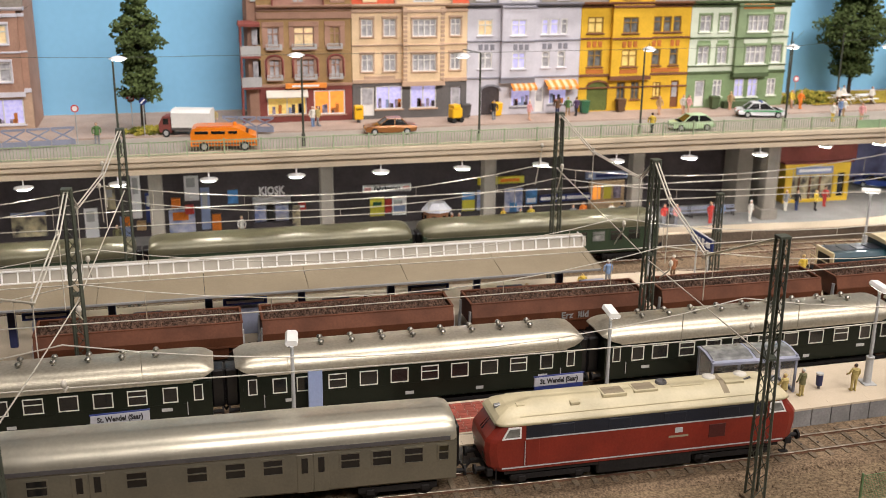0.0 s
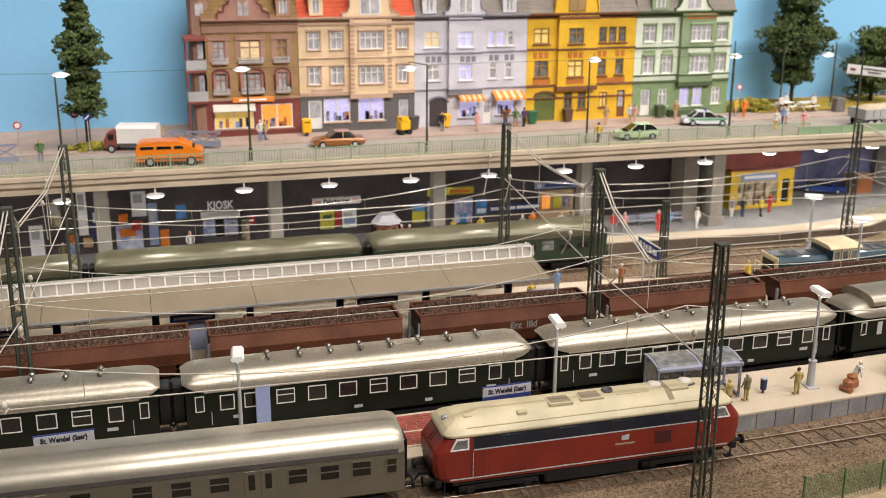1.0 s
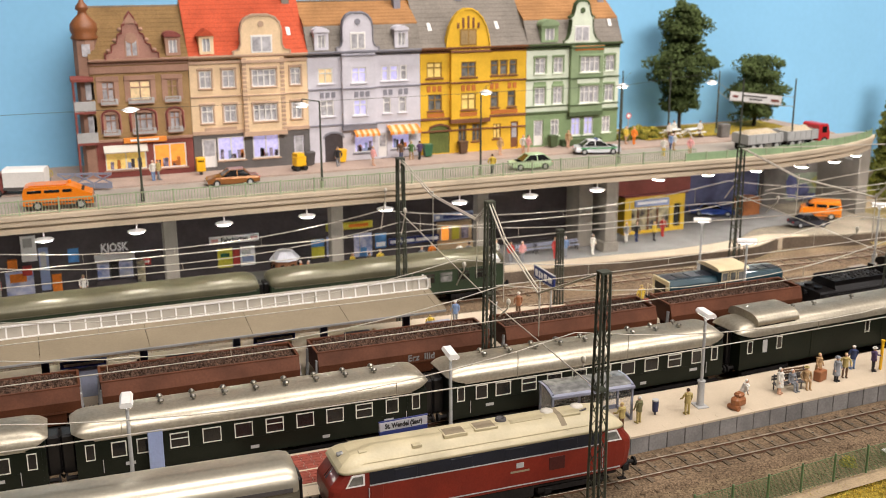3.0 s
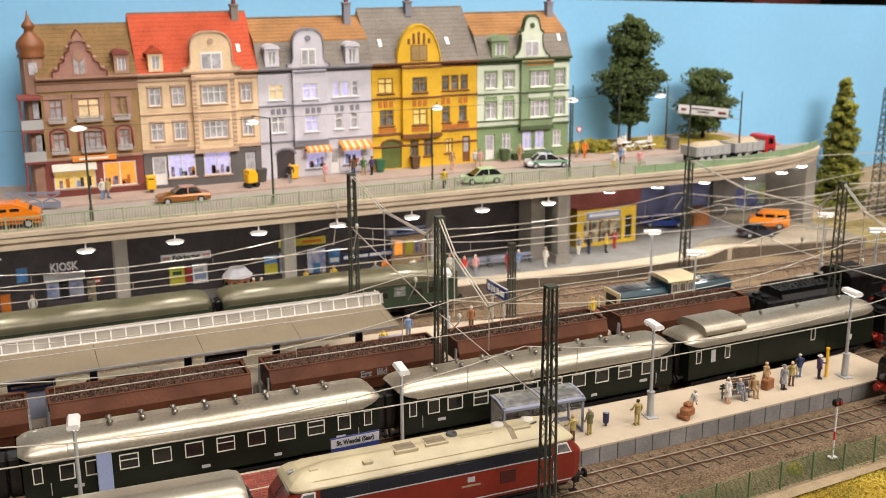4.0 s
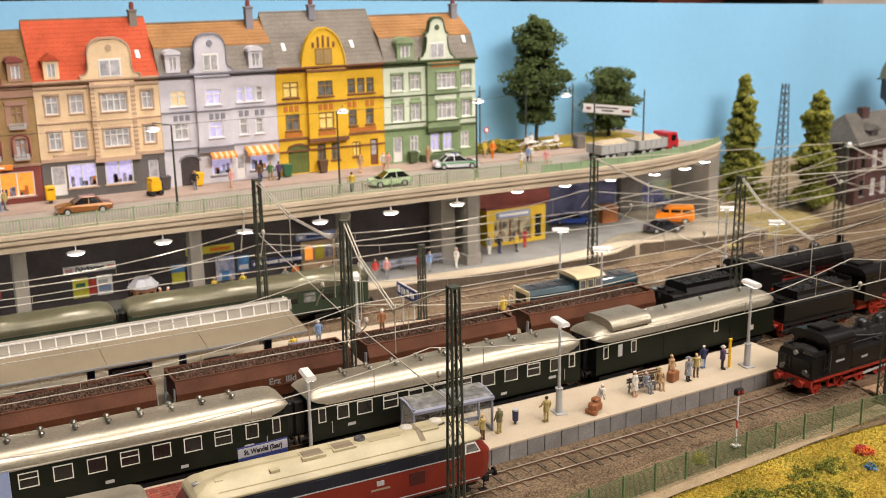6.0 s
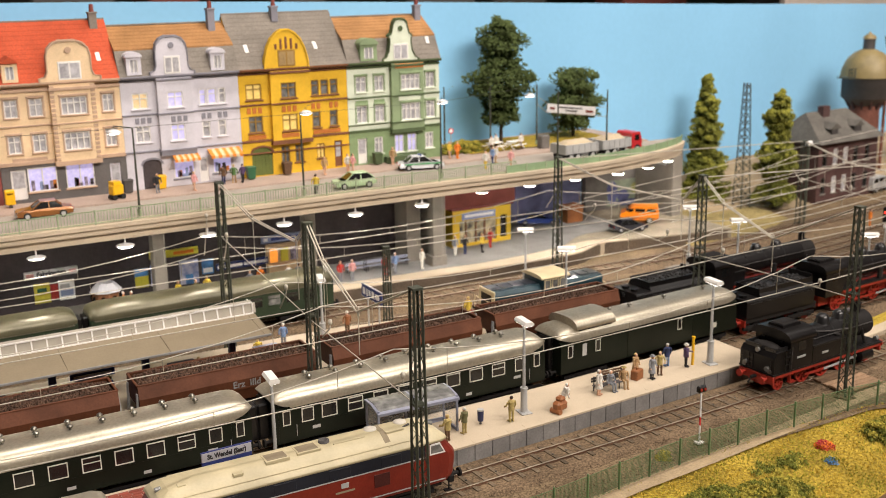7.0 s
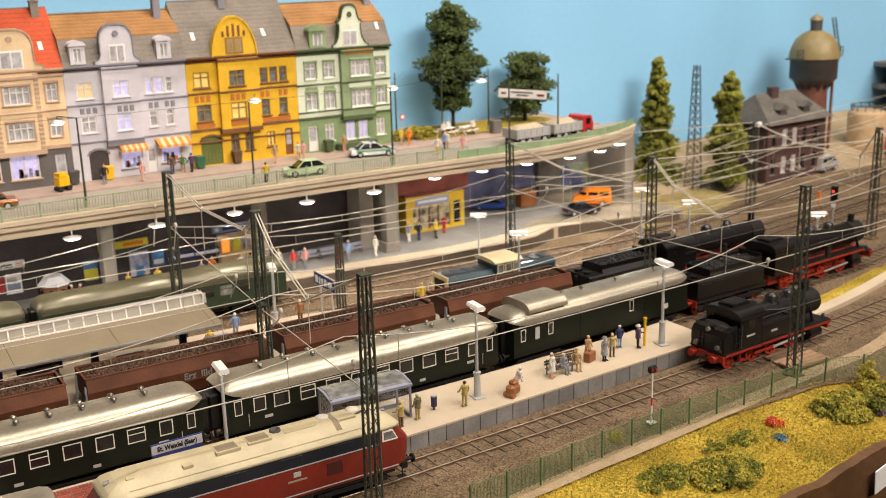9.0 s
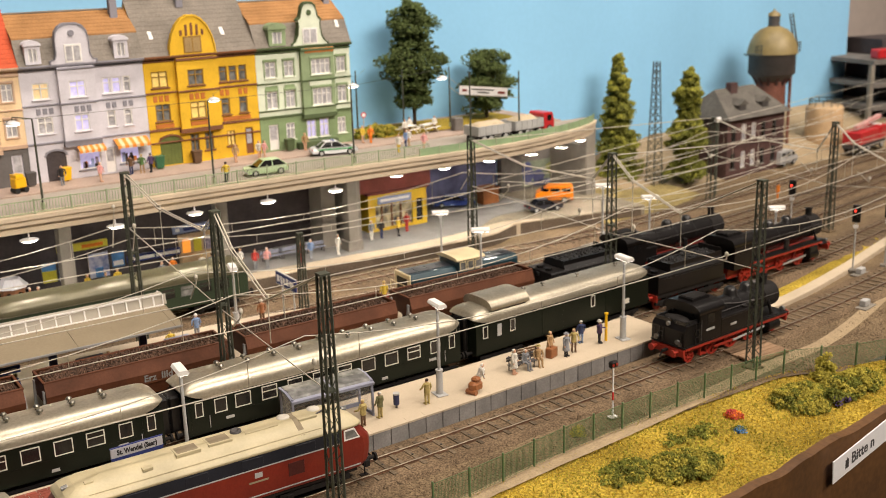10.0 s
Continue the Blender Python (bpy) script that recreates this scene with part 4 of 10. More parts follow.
        buffers(root, e * (L - 0.12), e)
        bogie(root, e * (L - 3.2), (-1.4, 1.4), 0.5, y=1.1)
    # roof fittings: two grilles, exhaust, fan covers, small lids
    for x, y, a, b_, h in ((-1.45, -0.3, 0.6, 0.42, 0.06), (0.15, -0.2, 0.6, 0.42, 0.06), (2.3, -0.2, 0.85, 0.3, 0.05), (4.7, -0.2, 0.5, 0.42, 0.05), (-3.45, -0.75, 0.24, 0.18, 0.03), (-6.0, -0.55, 0.2, 0.14, 0.03)):
        zb = 4.04 if abs(y) < 0.5 else 3.94
        hatch = part("roof_hatch", G().box(x - a, x + a, y - b_, y + b_, zb - 0.12, zb + h, 0.02), M["loco_cream"], root)
        if a == 0.6:
            part("hatch_grille", G().box(x - a + 0.1, x + a - 0.1, y - b_ + 0.08, y + b_ - 0.08, zb + h - 0.01, zb + h + 0.008), M["canopy"], hatch)
    for x in (3.7, 5.35):
        part("fan_cover", G().lathe([(0.34, 4.05), (0.32, 4.13), (0.1, 4.15), (0, 4.15)], (x, 0.15), 14), M["canopy_light"], root)
    part("exhaust", G().lathe([(0.3, 4.02), (0.26, 4.2), (0.18, 4.2), (0.17, 4.1), (0, 4.1)], (1.15, 0.0), 14), M["tank_grey"], root)
    part("grime_band", G().ext([(-1.3, 3.58), (-0.84, 3.865), (-0.42, 4.088), (0.42, 4.088), (0.42, 4.06), (-0.42, 4.06), (-0.84, 3.83)], 3.95, 4.25), M["canopy"], root, "sooty stain across the roof")
    part("horn", G().cyl((L - 2.6, -0.4, 4.02), (L - 2.2, -0.4, 4.14), 0.05, n=8), M["tank_grey"], root)
    return root


diesel_loco(TRACK_1, 11.35, 27.75)

ORE_SEED = [0]


def hopper_wagon(track, xa, xb, writing=False):
    root, length = rolling("ore_wagon", "brown ore hopper wagon heaped with dark ore", "goods wagon", track, xa, xb, "ore train")
    L, w = length / 2 - 0.55, 1.5
    top, mid, low = 3.42, 2.05, 1.15
    for s in (-1, 1):
        part("side_plate", G().ext([(s * (w - 0.1), mid), (s * w, mid + 0.6), (s * (w - 0.27), top), (s * (w - 0.35), top), (s * (w - 0.09), mid + 0.6), (s * (w - 0.2), mid)], -L, L), M["hopper"], root)
        part("chute", G().ext([(s * (w - 0.1), mid), (s * 0.95, low), (s * 0.85, low), (s * (w - 0.2), mid)], -L + 0.8, L - 0.8), M["hopper"], root)
        part("rim", G().box(-L, L, *sorted((s * (w - 0.38), s * (w - 0.24))), top - 0.07, top + 0.03, 0.02), M["hopper"], root)
        part("waist_rail", G().box(-L, L, *sorted((s * (w - 0.1), s * (w - 0.05))), mid - 0.05, mid + 0.05), M["hopper"], root)
    for e in (-1, 1):
        part("end_plate", G().add([(e * (L - 0.04), -w + 0.3, top), (e * (L - 0.04), w - 0.3, top), (e * L, w, mid + 0.6), (e * L, w - 0.1, mid), (e * L, -w + 0.1, mid), (e * L, -w, mid + 0.6), (e * (L - 1.5), 0.95, low), (e * (L - 1.5), -0.95, low)], [(0, 1, 2, 5), (5, 2, 3, 4), (4, 3, 6, 7)]), M["hopper"], root)
        part("end_rim", G().box(*sorted((e * (L - 0.1), e * (L + 0.05))), -w + 0.3, w - 0.3, top - 0.1, top + 0.02, 0.02), M["hopper"], root)
    ORE_SEED[0] += 1
    rnd = random.Random(ORE_SEED[0])
    rows = []
    n = int(2 * L / 0.35)
    for i in range(n + 1):
        x = -L + 0.1 + (2 * L - 0.2) * i / n
        row = []
        for j in range(10):
            y = -w + 0.33 + (2 * w - 0.66) * j / 9
            k = min(1, min(i, n - i) / 4) * (1 - (abs(y) / w) ** 2)
            row.append((x, y, top - 0.27 + 0.34 * k + rnd.uniform(-0.07, 0.08)))
        rows.append(row)
    load = part("ore_load", G().sheet(rows, smooth=False), M["ore"], root, "dark brown lumps of ore")
    g = G()
    for i in range(900):
        x, y = rnd.uniform(-L + 0.2, L - 0.2), rnd.uniform(-w + 0.4, w - 0.4)
        k = min(1, (L - abs(x)) / 1.4) * (1 - (abs(y) / w) ** 2)
        z, r = top - 0.25 + 0.34 * k, rnd.uniform(0.06, 0.17)
        v = [(x + r * a * rnd.uniform(.6, 1.2), y + r * b * rnd.uniform(.6, 1.2), z + r * c * rnd.uniform(.6, 1.2)) for a, b, c in ((1, 0, 0), (-1, 0, 0), (0, 1, 0), (0, -1, 0), (0, 0, 1), (0, 0, -1))]
        g.add(v, [(0, 2, 4), (2, 1, 4), (1, 3, 4), (3, 0, 4), (2, 0, 5), (1, 2, 5), (3, 1, 5), (0, 3, 5)])
    tagged(part("ore_rubble", g, M["ore"], root), kind="stuff")
    part("underframe", G().box(-L - 0.1, L + 0.1, -0.5, 0.5, 0.85, 1.12).box(-L - 0.1, L + 0.1, -1.3, -1.15, 0.9, 1.15).box(-L - 0.1, L + 0.1, 1.15, 1.3, 0.9, 1.15), M["dirt_black"], root)
    for e in (-1, 1):
        part("end_platform", G().box(*sorted((e * (L - 0.9), e * (L + 0.2))), -1.25, 1.25, 1.1, 1.2), M["dirt_black"], root)
        for y in (-1.1, 1.1):
            part("end_post", G().bar((e * (L + 0.1), y, 1.2), (e * (L + 0.02), y, 2.9), 0.22, 0.12), M["grey_paint"], root)
        bogie(root, e * (L - 2.0), (-0.95, 0.95))
        buffers(root, e * (L + 0.15), e)
    if writing:
        lettering("lettering", "Erz  IIId", 0.56, M["platform_edge"], root, 0.9, -w - 0.02, mid + 0.3, bold=0.012)
    return root


for xa, xb in ((-9.7, 2.45), (2.45, 14.6), (14.6, 26.7), (26.7, 38.75), (38.75, 50.6)):
    hopper_wagon(TRACK_3, xa, xb, writing=xa == 14.6)


def spoked_wheel(root, x, r, mat="red_frame", y=0.74, name="driving_wheel"):
    """A pair of spoked wheels, each cut from one plate: hub, eight spokes and rim."""
    n, rings = 24, (0.05, 0.18, r - 0.1, r)
    solid = lambda i, k: 0 <= i < 3 and (i != 1 or k % 3 == 0)
    at = lambda i, k, side: side * 4 * n + i * n + k % n
    for s in (-1, 1):
        v = [(x + q * math.cos(2 * math.pi * k / n), s * y + d, r + q * math.sin(2 * math.pi * k / n)) for d in (-0.07, 0.07) for q in rings for k in range(n)]
        f = []
        for i in range(3):
            for k in range(n):
                if not solid(i, k):
                    continue
                for side in (0, 1):
                    f.append((at(i, k, side), at(i, k + 1, side), at(i + 1, k + 1, side), at(i + 1, k, side)))
                for j, edge in ((i - 1, i), (i + 1, i + 1)):
                    if not solid(j, k):
                        f.append((at(edge, k, 0), at(edge, k + 1, 0), at(edge, k + 1, 1), at(edge, k, 1)))
                if i == 1:
                    for kk in (k, k + 1):
                        f.append((at(1, kk, 0), at(2, kk, 0), at(2, kk, 1), at(1, kk, 1)))
        wheel = part(name, G().add(v, f), M[mat], root)
    part("axle", G().cyl((x, -y, r), (x, y, r), 0.07, n=6), M["dirt_black"], root)
    return wheel


def steam_front(root, xe, e, w=1.35):
    part("buffer_beam", G().box(*sorted((xe - e * 0.18, xe)), -w, w, 0.75, 1.25, 0.03), M["red_frame"], root, "red buffer beam")
    buffers(root, xe, e, "red_frame")
    for y in (-1.0, 1.0):
        part("lamp", G().cyl((xe - e * 0.25, y, 1.55), (xe - e * 0.02, y, 1.55), 0.17, n=12), M["glass_pale"], root)


def cab(root, xa, xb, w, z0, ze, zt, open_rear=False):
    part("cab", G().box(xa, xb, -w, w, z0, ze, 0.03), M["black"], root)
    prof = roof_outline(w, ze - 0.02, zt, 10, 0.12)
    part("cab_roof", G().ext(prof, xa - 0.2, xb + 0.15, smooth=True), M["black"], root)
    part("roof_hatch", G().ext([(-0.62, zt - 0.06), (-0.55, zt + 0.16), (0.55, zt + 0.16), (0.62, zt - 0.06)], xa + 0.2, xb - 0.3), M["black"], root)
    part("hatch_lid", G().box(xa + 0.3, xb - 0.4, -0.5, 0.5, zt + 0.15, zt + 0.2, 0.02), M["dirt_black"], root)
    for s in (-1, 1):
        part("cab_window", G().box((xa + xb) / 2 - 0.35, (xa + xb) / 2 + 0.35, *sorted((s * w, s * (w + 0.015))), ze - 0.75, ze - 0.15), M["glass_dark"], root)


def boiler(root, xa, xb, z, r):
    """Boiler from cab (xa) to smokebox front (xb)."""
    e = 1 if xb > xa else -1
    part("boiler", G().cyl((xa, 0, z), (xb - e * 1.5, 0, z), r, n=24), M["black"], root)
    part("smokebox", G().cyl((xb - e * 1.5, 0, z), (xb, 0, z), r + 0.04, n=24), M["dirt_black"], root)
    part("smokebox_door", G().cyl((xb, 0, z), (xb + e * 0.12, 0, z), r - 0.12, r - 0.4, n=20), M["black"], root)
    for f in (0.2, 0.42, 0.64):
        x = xa + (xb - xa) * f
        part("boiler_band", G().cyl((x - 0.04, 0, z), (x + 0.04, 0, z), r + 0.02, n=24, cap=False), M["black_gloss"], root)
    x = xb - e * 0.75
    part("chimney", G().lathe([(0.34, z + r - 0.1), (0.27, z + r + 0.1), (0.26, z + r + 0.55), (0.33, z + r + 0.62), (0.2, z + r + 0.62)], (x, 0), 14), M["dirt_black"], root)
    for f, rr, h in ((0.62, 0.42, 0.5), (0.38, 0.45, 0.55)):
        x = xa + (xb - xa) * f
        part("dome", G().lathe([(rr + 0.1, z + r - 0.15), (rr, z + r + 0.05), (rr * 0.95, z + r + h * 0.6), (rr * 0.6, z + r + h * 0.93), (0, z + r + h)], (x, 0), 16), M["black_gloss"], root)
    for s in (-1, 1):
        part("handrail", G().cyl((xa, s * (r + 0.1), z + 0.25), (xb - e * 0.2, s * (r + 0.1), z + 0.25), 0.025, n=5), M["tank_grey"], root)
        part("steam_pipe", G().cyl((xb - e * 1.2, s * (r - 0.15), z + 0.2), (xb - e * 1.2, s * (r + 0.3), z - r - 0.2), 0.11, n=8), M["black"], root)
    part("whistle", G().cyl((xa + e * 0.35, 0.2, z + r - 0.05), (xa + e * 0.35, 0.2, z + r + 0.35), 0.05, n=6), M["tank_grey"], root)


def rod_gear(root, xs, r, cyl_x, e):
    for s in (-1, 1):
        part("coupling_rod", G().bar((xs[0], s * 0.92, r - 0.18), (xs[-1], s * 0.92, r - 0.18), 0.06, 0.16), M["red_frame"], root)
        part("connecting_rod", G().bar((xs[len(xs) // 2], s * 0.98, r - 0.18), (cyl_x - e * 0.6, s * 0.98, r), 0.06, 0.14), M["grey_paint"], root)
        part("cylinder", G().cyl((cyl_x - e * 0.6, s * 1.08, r + 0.02), (cyl_x + e * 0.6, s * 1.08, r + 0.02), 0.38, n=14).box(*sorted((cyl_x - e * 0.55, cyl_x + e * 0.55)), *sorted((s * 0.8, s * 1.35)), r + 0.1, r + 0.75, 0.06), M["black"], root)


def tank_loco(track, xa, xb):
    root, length = rolling("tank_locomotive", "black steam tank locomotive with red underframe", "locomotive", track, xa, xb)
    L = length / 2 - 0.5
    part("running_board", G().box(-L, L, -1.42, 1.42, 1.32, 1.42, 0.02), M["black"], root)
    part("frame", G().box(-L + 0.1, L - 0.1, -0.62, 0.62, 0.55, 1.3).box(-L + 0.2, L - 0.2, -1.36, -1.28, 1.12, 1.32).box(-L + 0.2, L - 0.2, 1.28, 1.36, 1.12, 1.32), M["red_frame"], root, "red underframe")
    # coal bunker, cab, side tanks, boiler
    part("coal_bunker", G().ext([(-L + 0.05, 1.42), (-L + 0.05, 2.45), (-L + 0.3, 2.78), (-L + 1.45, 2.78), (-L + 1.45, 1.42)], -1.35, 1.35, "y"), M["black"], root)
    part("bunker_rim", G().box(-L + 0.28, -L + 1.45, -1.2, -1.12, 2.76, 3.0).box(-L + 0.28, -L + 1.45, 1.12, 1.2, 2.76, 3.0).box(-L + 0.28, -L + 0.36, -1.12, 1.12, 2.76, 3.0), M["black_gloss"], root)
    for y in (-0.85, 0.85):
        part("rear_lamp", G().cyl((-L - 0.12, y, 1.72), (-L + 0.08, y, 1.72), 0.16, n=12), M["glass_pale"], root)
        part("bunker_grab", G().tube([(-L - 0.02, y * 1.3, 1.6), (-L - 0.03, y * 1.3, 2.3)], 0.025, 5), M["black_gloss"], root)
    part("bunker_ladder", G().bar((-L, 0.35, 1.5), (-L, 0.35, 2.4), 0.05).bar((-L, 0.65, 1.5), (-L, 0.65, 2.4), 0.05).bar((-L, 0.35, 1.8), (-L, 0.65, 1.8), 0.04).bar((-L, 0.35, 2.1), (-L, 0.65, 2.1), 0.04), M["black_gloss"], root)
    part("coal", G().ball((-L + 0.9, 0, 2.85), 0.55, 0.95, 1.9, 0.45, 10, 6), M["dirt_black"], root)
    cab(root, -L + 1.45, -L + 3.6, 1.42, 1.42, 3.35, 3.95)
    for y in (-0.7, 0.7):
        part("rear_window", G().cyl((-L + 1.4, y, 3.22), (-L + 1.47, y, 3.22), 0.17, n=12), M["glass_dark"], root)
    for s in (-1, 1):
        part("side_tank", G().box(-L + 3.6, 1.5, *sorted((s * 0.75, s * 1.42)), 1.42, 2.65, 0.05), M["black"], root)
        part("tank_cap", G().cyl((1.0, s * 1.08, 2.6), (1.0, s * 1.08, 2.78), 0.2, n=10), M["dirt_black"], root)
        part("ladder", G().bar((-L + 1.0, s * 1.45, 1.4), (-L + 1.0, s * 1.45, 2.9), 0.05).bar((-L + 1.35, s * 1.45, 1.4), (-L + 1.35, s * 1.45, 2.9), 0.05).bar((-L + 1.0, s * 1.45, 1.9), (-L + 1.35, s * 1.45, 1.9), 0.04).bar((-L + 1.0, s * 1.45, 2.4), (-L + 1.35, s * 1.45, 2.4), 0.04), M["black_gloss"], root)
        part("step", G().box(-L + 1.6, -L + 2.2, *sorted((s * 1.1, s * 1.4)), 0.55, 0.62).box(-L + 1.65, -L + 1.7, *sorted((s * 1.15, s * 1.35)), 0.6, 1.3), M["red_frame"], root)
        part("air_pump", G().cyl((2.3, s * 1.1, 1.5), (2.3, s * 1.1, 2.5), 0.2, n=10), M["black_gloss"], root)
    boiler(root, -L + 3.6, L - 0.35, 2.55, 0.82)
    # pipes, lettering bars, lamps and cab steps
    for s in (-1, 1):
        part("steam_line", G().tube([(-L + 3.7, s * 0.62, 3.25), (-1.0, s * 0.66, 3.22), (0.6, s * 0.8, 2.95), (2.4, s * 0.84, 2.8)], 0.045, 6), M["tank_grey"], root)
        part("number_bar", G().box(-L + 2.1, -L + 2.9, *sorted((s * 1.42, s * 1.44)), 2.1, 2.24), M["grey_paint"], root)
        part("maker_bar", G().box(-0.9, -0.3, *sorted((s * 1.42, s * 1.44)), 1.9, 2.05), M["grey_paint"], root)
        part("tank_seam", G().box(-L + 3.65, 1.45, *sorted((s * 1.42, s * 1.435)), 2.5, 2.54), M["black_gloss"], root)
        part("grab_rail", G().tube([(-L + 1.5, s * 1.5, 1.6), (-L + 1.5, s * 1.52, 3.0)], 0.03, 5), M["tank_grey"], root)
        part("sand_pipe", G().tube([(0.3, s * 0.5, 3.2), (0.5, s * 0.86, 2.7), (0.5, s * 0.9, 1.5)], 0.05, 5), M["black_gloss"], root)
    part("turbo_generator", G().cyl((L - 1.9, 0.35, 3.45), (L - 1.3, 0.35, 3.45), 0.17, n=10), M["tank_grey"], root)
    part("roof_rib", G().box(-L + 1.3, -L + 3.7, -0.7, -0.64, 3.84, 3.92), M["black_gloss"], root)
    part("rear_lamp", G().cyl((-L - 0.02, 0, 2.75), (-L + 0.12, 0, 2.75), 0.15, n=12), M["glass_pale"], root)
    r = 0.72
    xs = (-1.9, 0.0, 1.9)
    for x in xs:
        spoked_wheel(root, x, r)
    for x in (-L + 1.2, L - 0.9):
        spoked_wheel(root, x, 0.46, name="carrying_wheel")
    rod_gear(root, xs, r, L - 1.5, 1)
    for e in (-1, 1):
        steam_front(root, e * L, e)
    return root


tank_loco(TRACK_1, 50.0, 61.9)


def tender(track, xa, xb, group):
    root, length = rolling("tender", "black four-axle coal and water tender", "tender", track, xa, xb, group)
    L = length / 2 - 0.3
    part("water_tank", G().ext([(-1.4, 1.4), (-1.4, 2.62), (-1.32, 2.74), (1.32, 2.74), (1.4, 2.62), (1.4, 1.4)], -L, L - 0.5), M["black"], root)
    for s in (-1, 1):
        part("coal_board", G().ext([(s * 1.32, 2.72), (s * 1.12, 3.02), (s * 1.12, 3.38), (s * 1.04, 3.38), (s * 1.04, 3.0), (s * 1.22, 2.72)][::s], -L + 1.5, L - 0.5), M["black"], root)
        part("handrail", G().cyl((-L + 0.3, s * 1.45, 2.5), (L - 0.8, s * 1.45, 2.5), 0.025, n=5), M["black_gloss"], root)
    for x in (-L + 1.5, L - 0.6):
        part("coal_board", G().box(x, x + 0.08, -1.1, 1.1, 2.72, 3.36 if x < 0 else 3.6), M["black"], root)
    for x, y in ((-L + 0.55, -0.5), (-L + 0.55, 0.5)):
        part("water_hatch", G().cyl((x, y, 2.72), (x, y, 2.9), 0.3, n=12).cyl((x, y, 2.9), (x, y, 2.95), 0.33, n=12), M["black"], root)
    part("rear_lamp", G().box(-L - 0.18, -L - 0.02, -0.14, 0.14, 2.3, 2.62, 0.04), M["black_gloss"], root)
    rc = random.Random(int(xa))
    heap = G().sheet([[(x, y, 3.06 + 0.2 * math.cos(y * 1.3) + 0.1 * noise.noise((x * 1.7, y * 1.7, xa))) for y in np.linspace(-1.04, 1.04, 9)] for x in np.linspace(-L + 1.58, L - 0.6, 18)], smooth=False)
    for _ in range(130):
        x, y, r = rc.uniform(-L + 1.7, L - 0.75), rc.uniform(-0.95, 0.95), rc.uniform(0.06, 0.15)
        heap.ball((x, y, 3.1 + 0.2 * math.cos(y * 1.3)), r, 1.2, 0.9, 0.8, 5, 3)
    tagged(part("coal", heap, M["coal"], root, "black heap of lump coal"), kind="stuff")
    part("frame", G().box(-L, L, -1.2, 1.2, 0.95, 1.4), M["dirt_black"], root)
    for e in (-1, 1):
        bogie(root, e * (L - 1.5), (-0.9, 0.9), 0.48, "red_frame", "dirt_black", 1.05)
    part("buffer_beam", G().box(-L - 0.08, -L, -1.35, 1.35, 0.75, 1.25), M["red_frame"], root, "red buffer beam")
    buffers(root, -L - 0.08, -1, "red_frame")
    return root


def tender_loco(track, xa, xb, group, axles=5):
    root, length = rolling("steam_locomotive", "black steam locomotive with red wheels and frame", "locomotive", track, xa, xb, group)
    L = length / 2 - 0.4
    part("running_board", G().box(-L + 2.0, L - 0.8, -1.45, -0.75, 1.75, 1.84).box(-L + 2.0, L - 0.8, 0.75, 1.45, 1.75, 1.84).box(L - 1.2, L - 0.1, -1.3, 1.3, 1.35, 1.43), M["black"], root)
    part("frame", G().box(-L + 0.3, L - 0.1, -0.6, 0.6, 0.6, 1.6), M["red_frame"], root, "red underframe")
    part("valance", G().box(-L + 2.0, L - 1.2, -1.42, -1.36, 1.55, 1.75).box(-L + 2.0, L - 1.2, 1.36, 1.42, 1.55, 1.75), M["red_frame"], root)
    cab(root, -L, -L + 2.2, 1.42, 1.5, 3.45, 4.05)
    boiler(root, -L + 2.2, L - 0.55, 2.85, 0.9)
    part("firebox", G().box(-L + 2.2, -L + 4.0, -0.95, 0.95, 1.6, 2.7, 0.1), M["black"], root)
    r = 0.7
    n = axles
    x0, x1 = -L + 2.2, L - 3.6
    xs = [x0 + (x1 - x0) * i / (n - 1) for i in range(n)]
    for x in xs:
        spoked_wheel(root, x, r)
    spoked_wheel(root, L - 1.5, 0.45, name="carrying_wheel")
    rod_gear(root, xs, r, L - 2.2, 1)
    for s in (-1, 1):
        part("feed_pump", G().cyl((0.6, s * 1.15, 1.85), (0.6, s * 1.15, 2.7), 0.22, n=10), M["black_gloss"], root)
    steam_front(root, L, 1)
    return root


tender(TRACK_2, 56.9, 65.2, "green express train")
tender_loco(TRACK_2, 65.2, 79.0, "green express train", 4)
tender(TRACK_3, 51.4, 59.2, "ore train")
tender_loco(TRACK_3, 59.2, 73.0, "ore train")


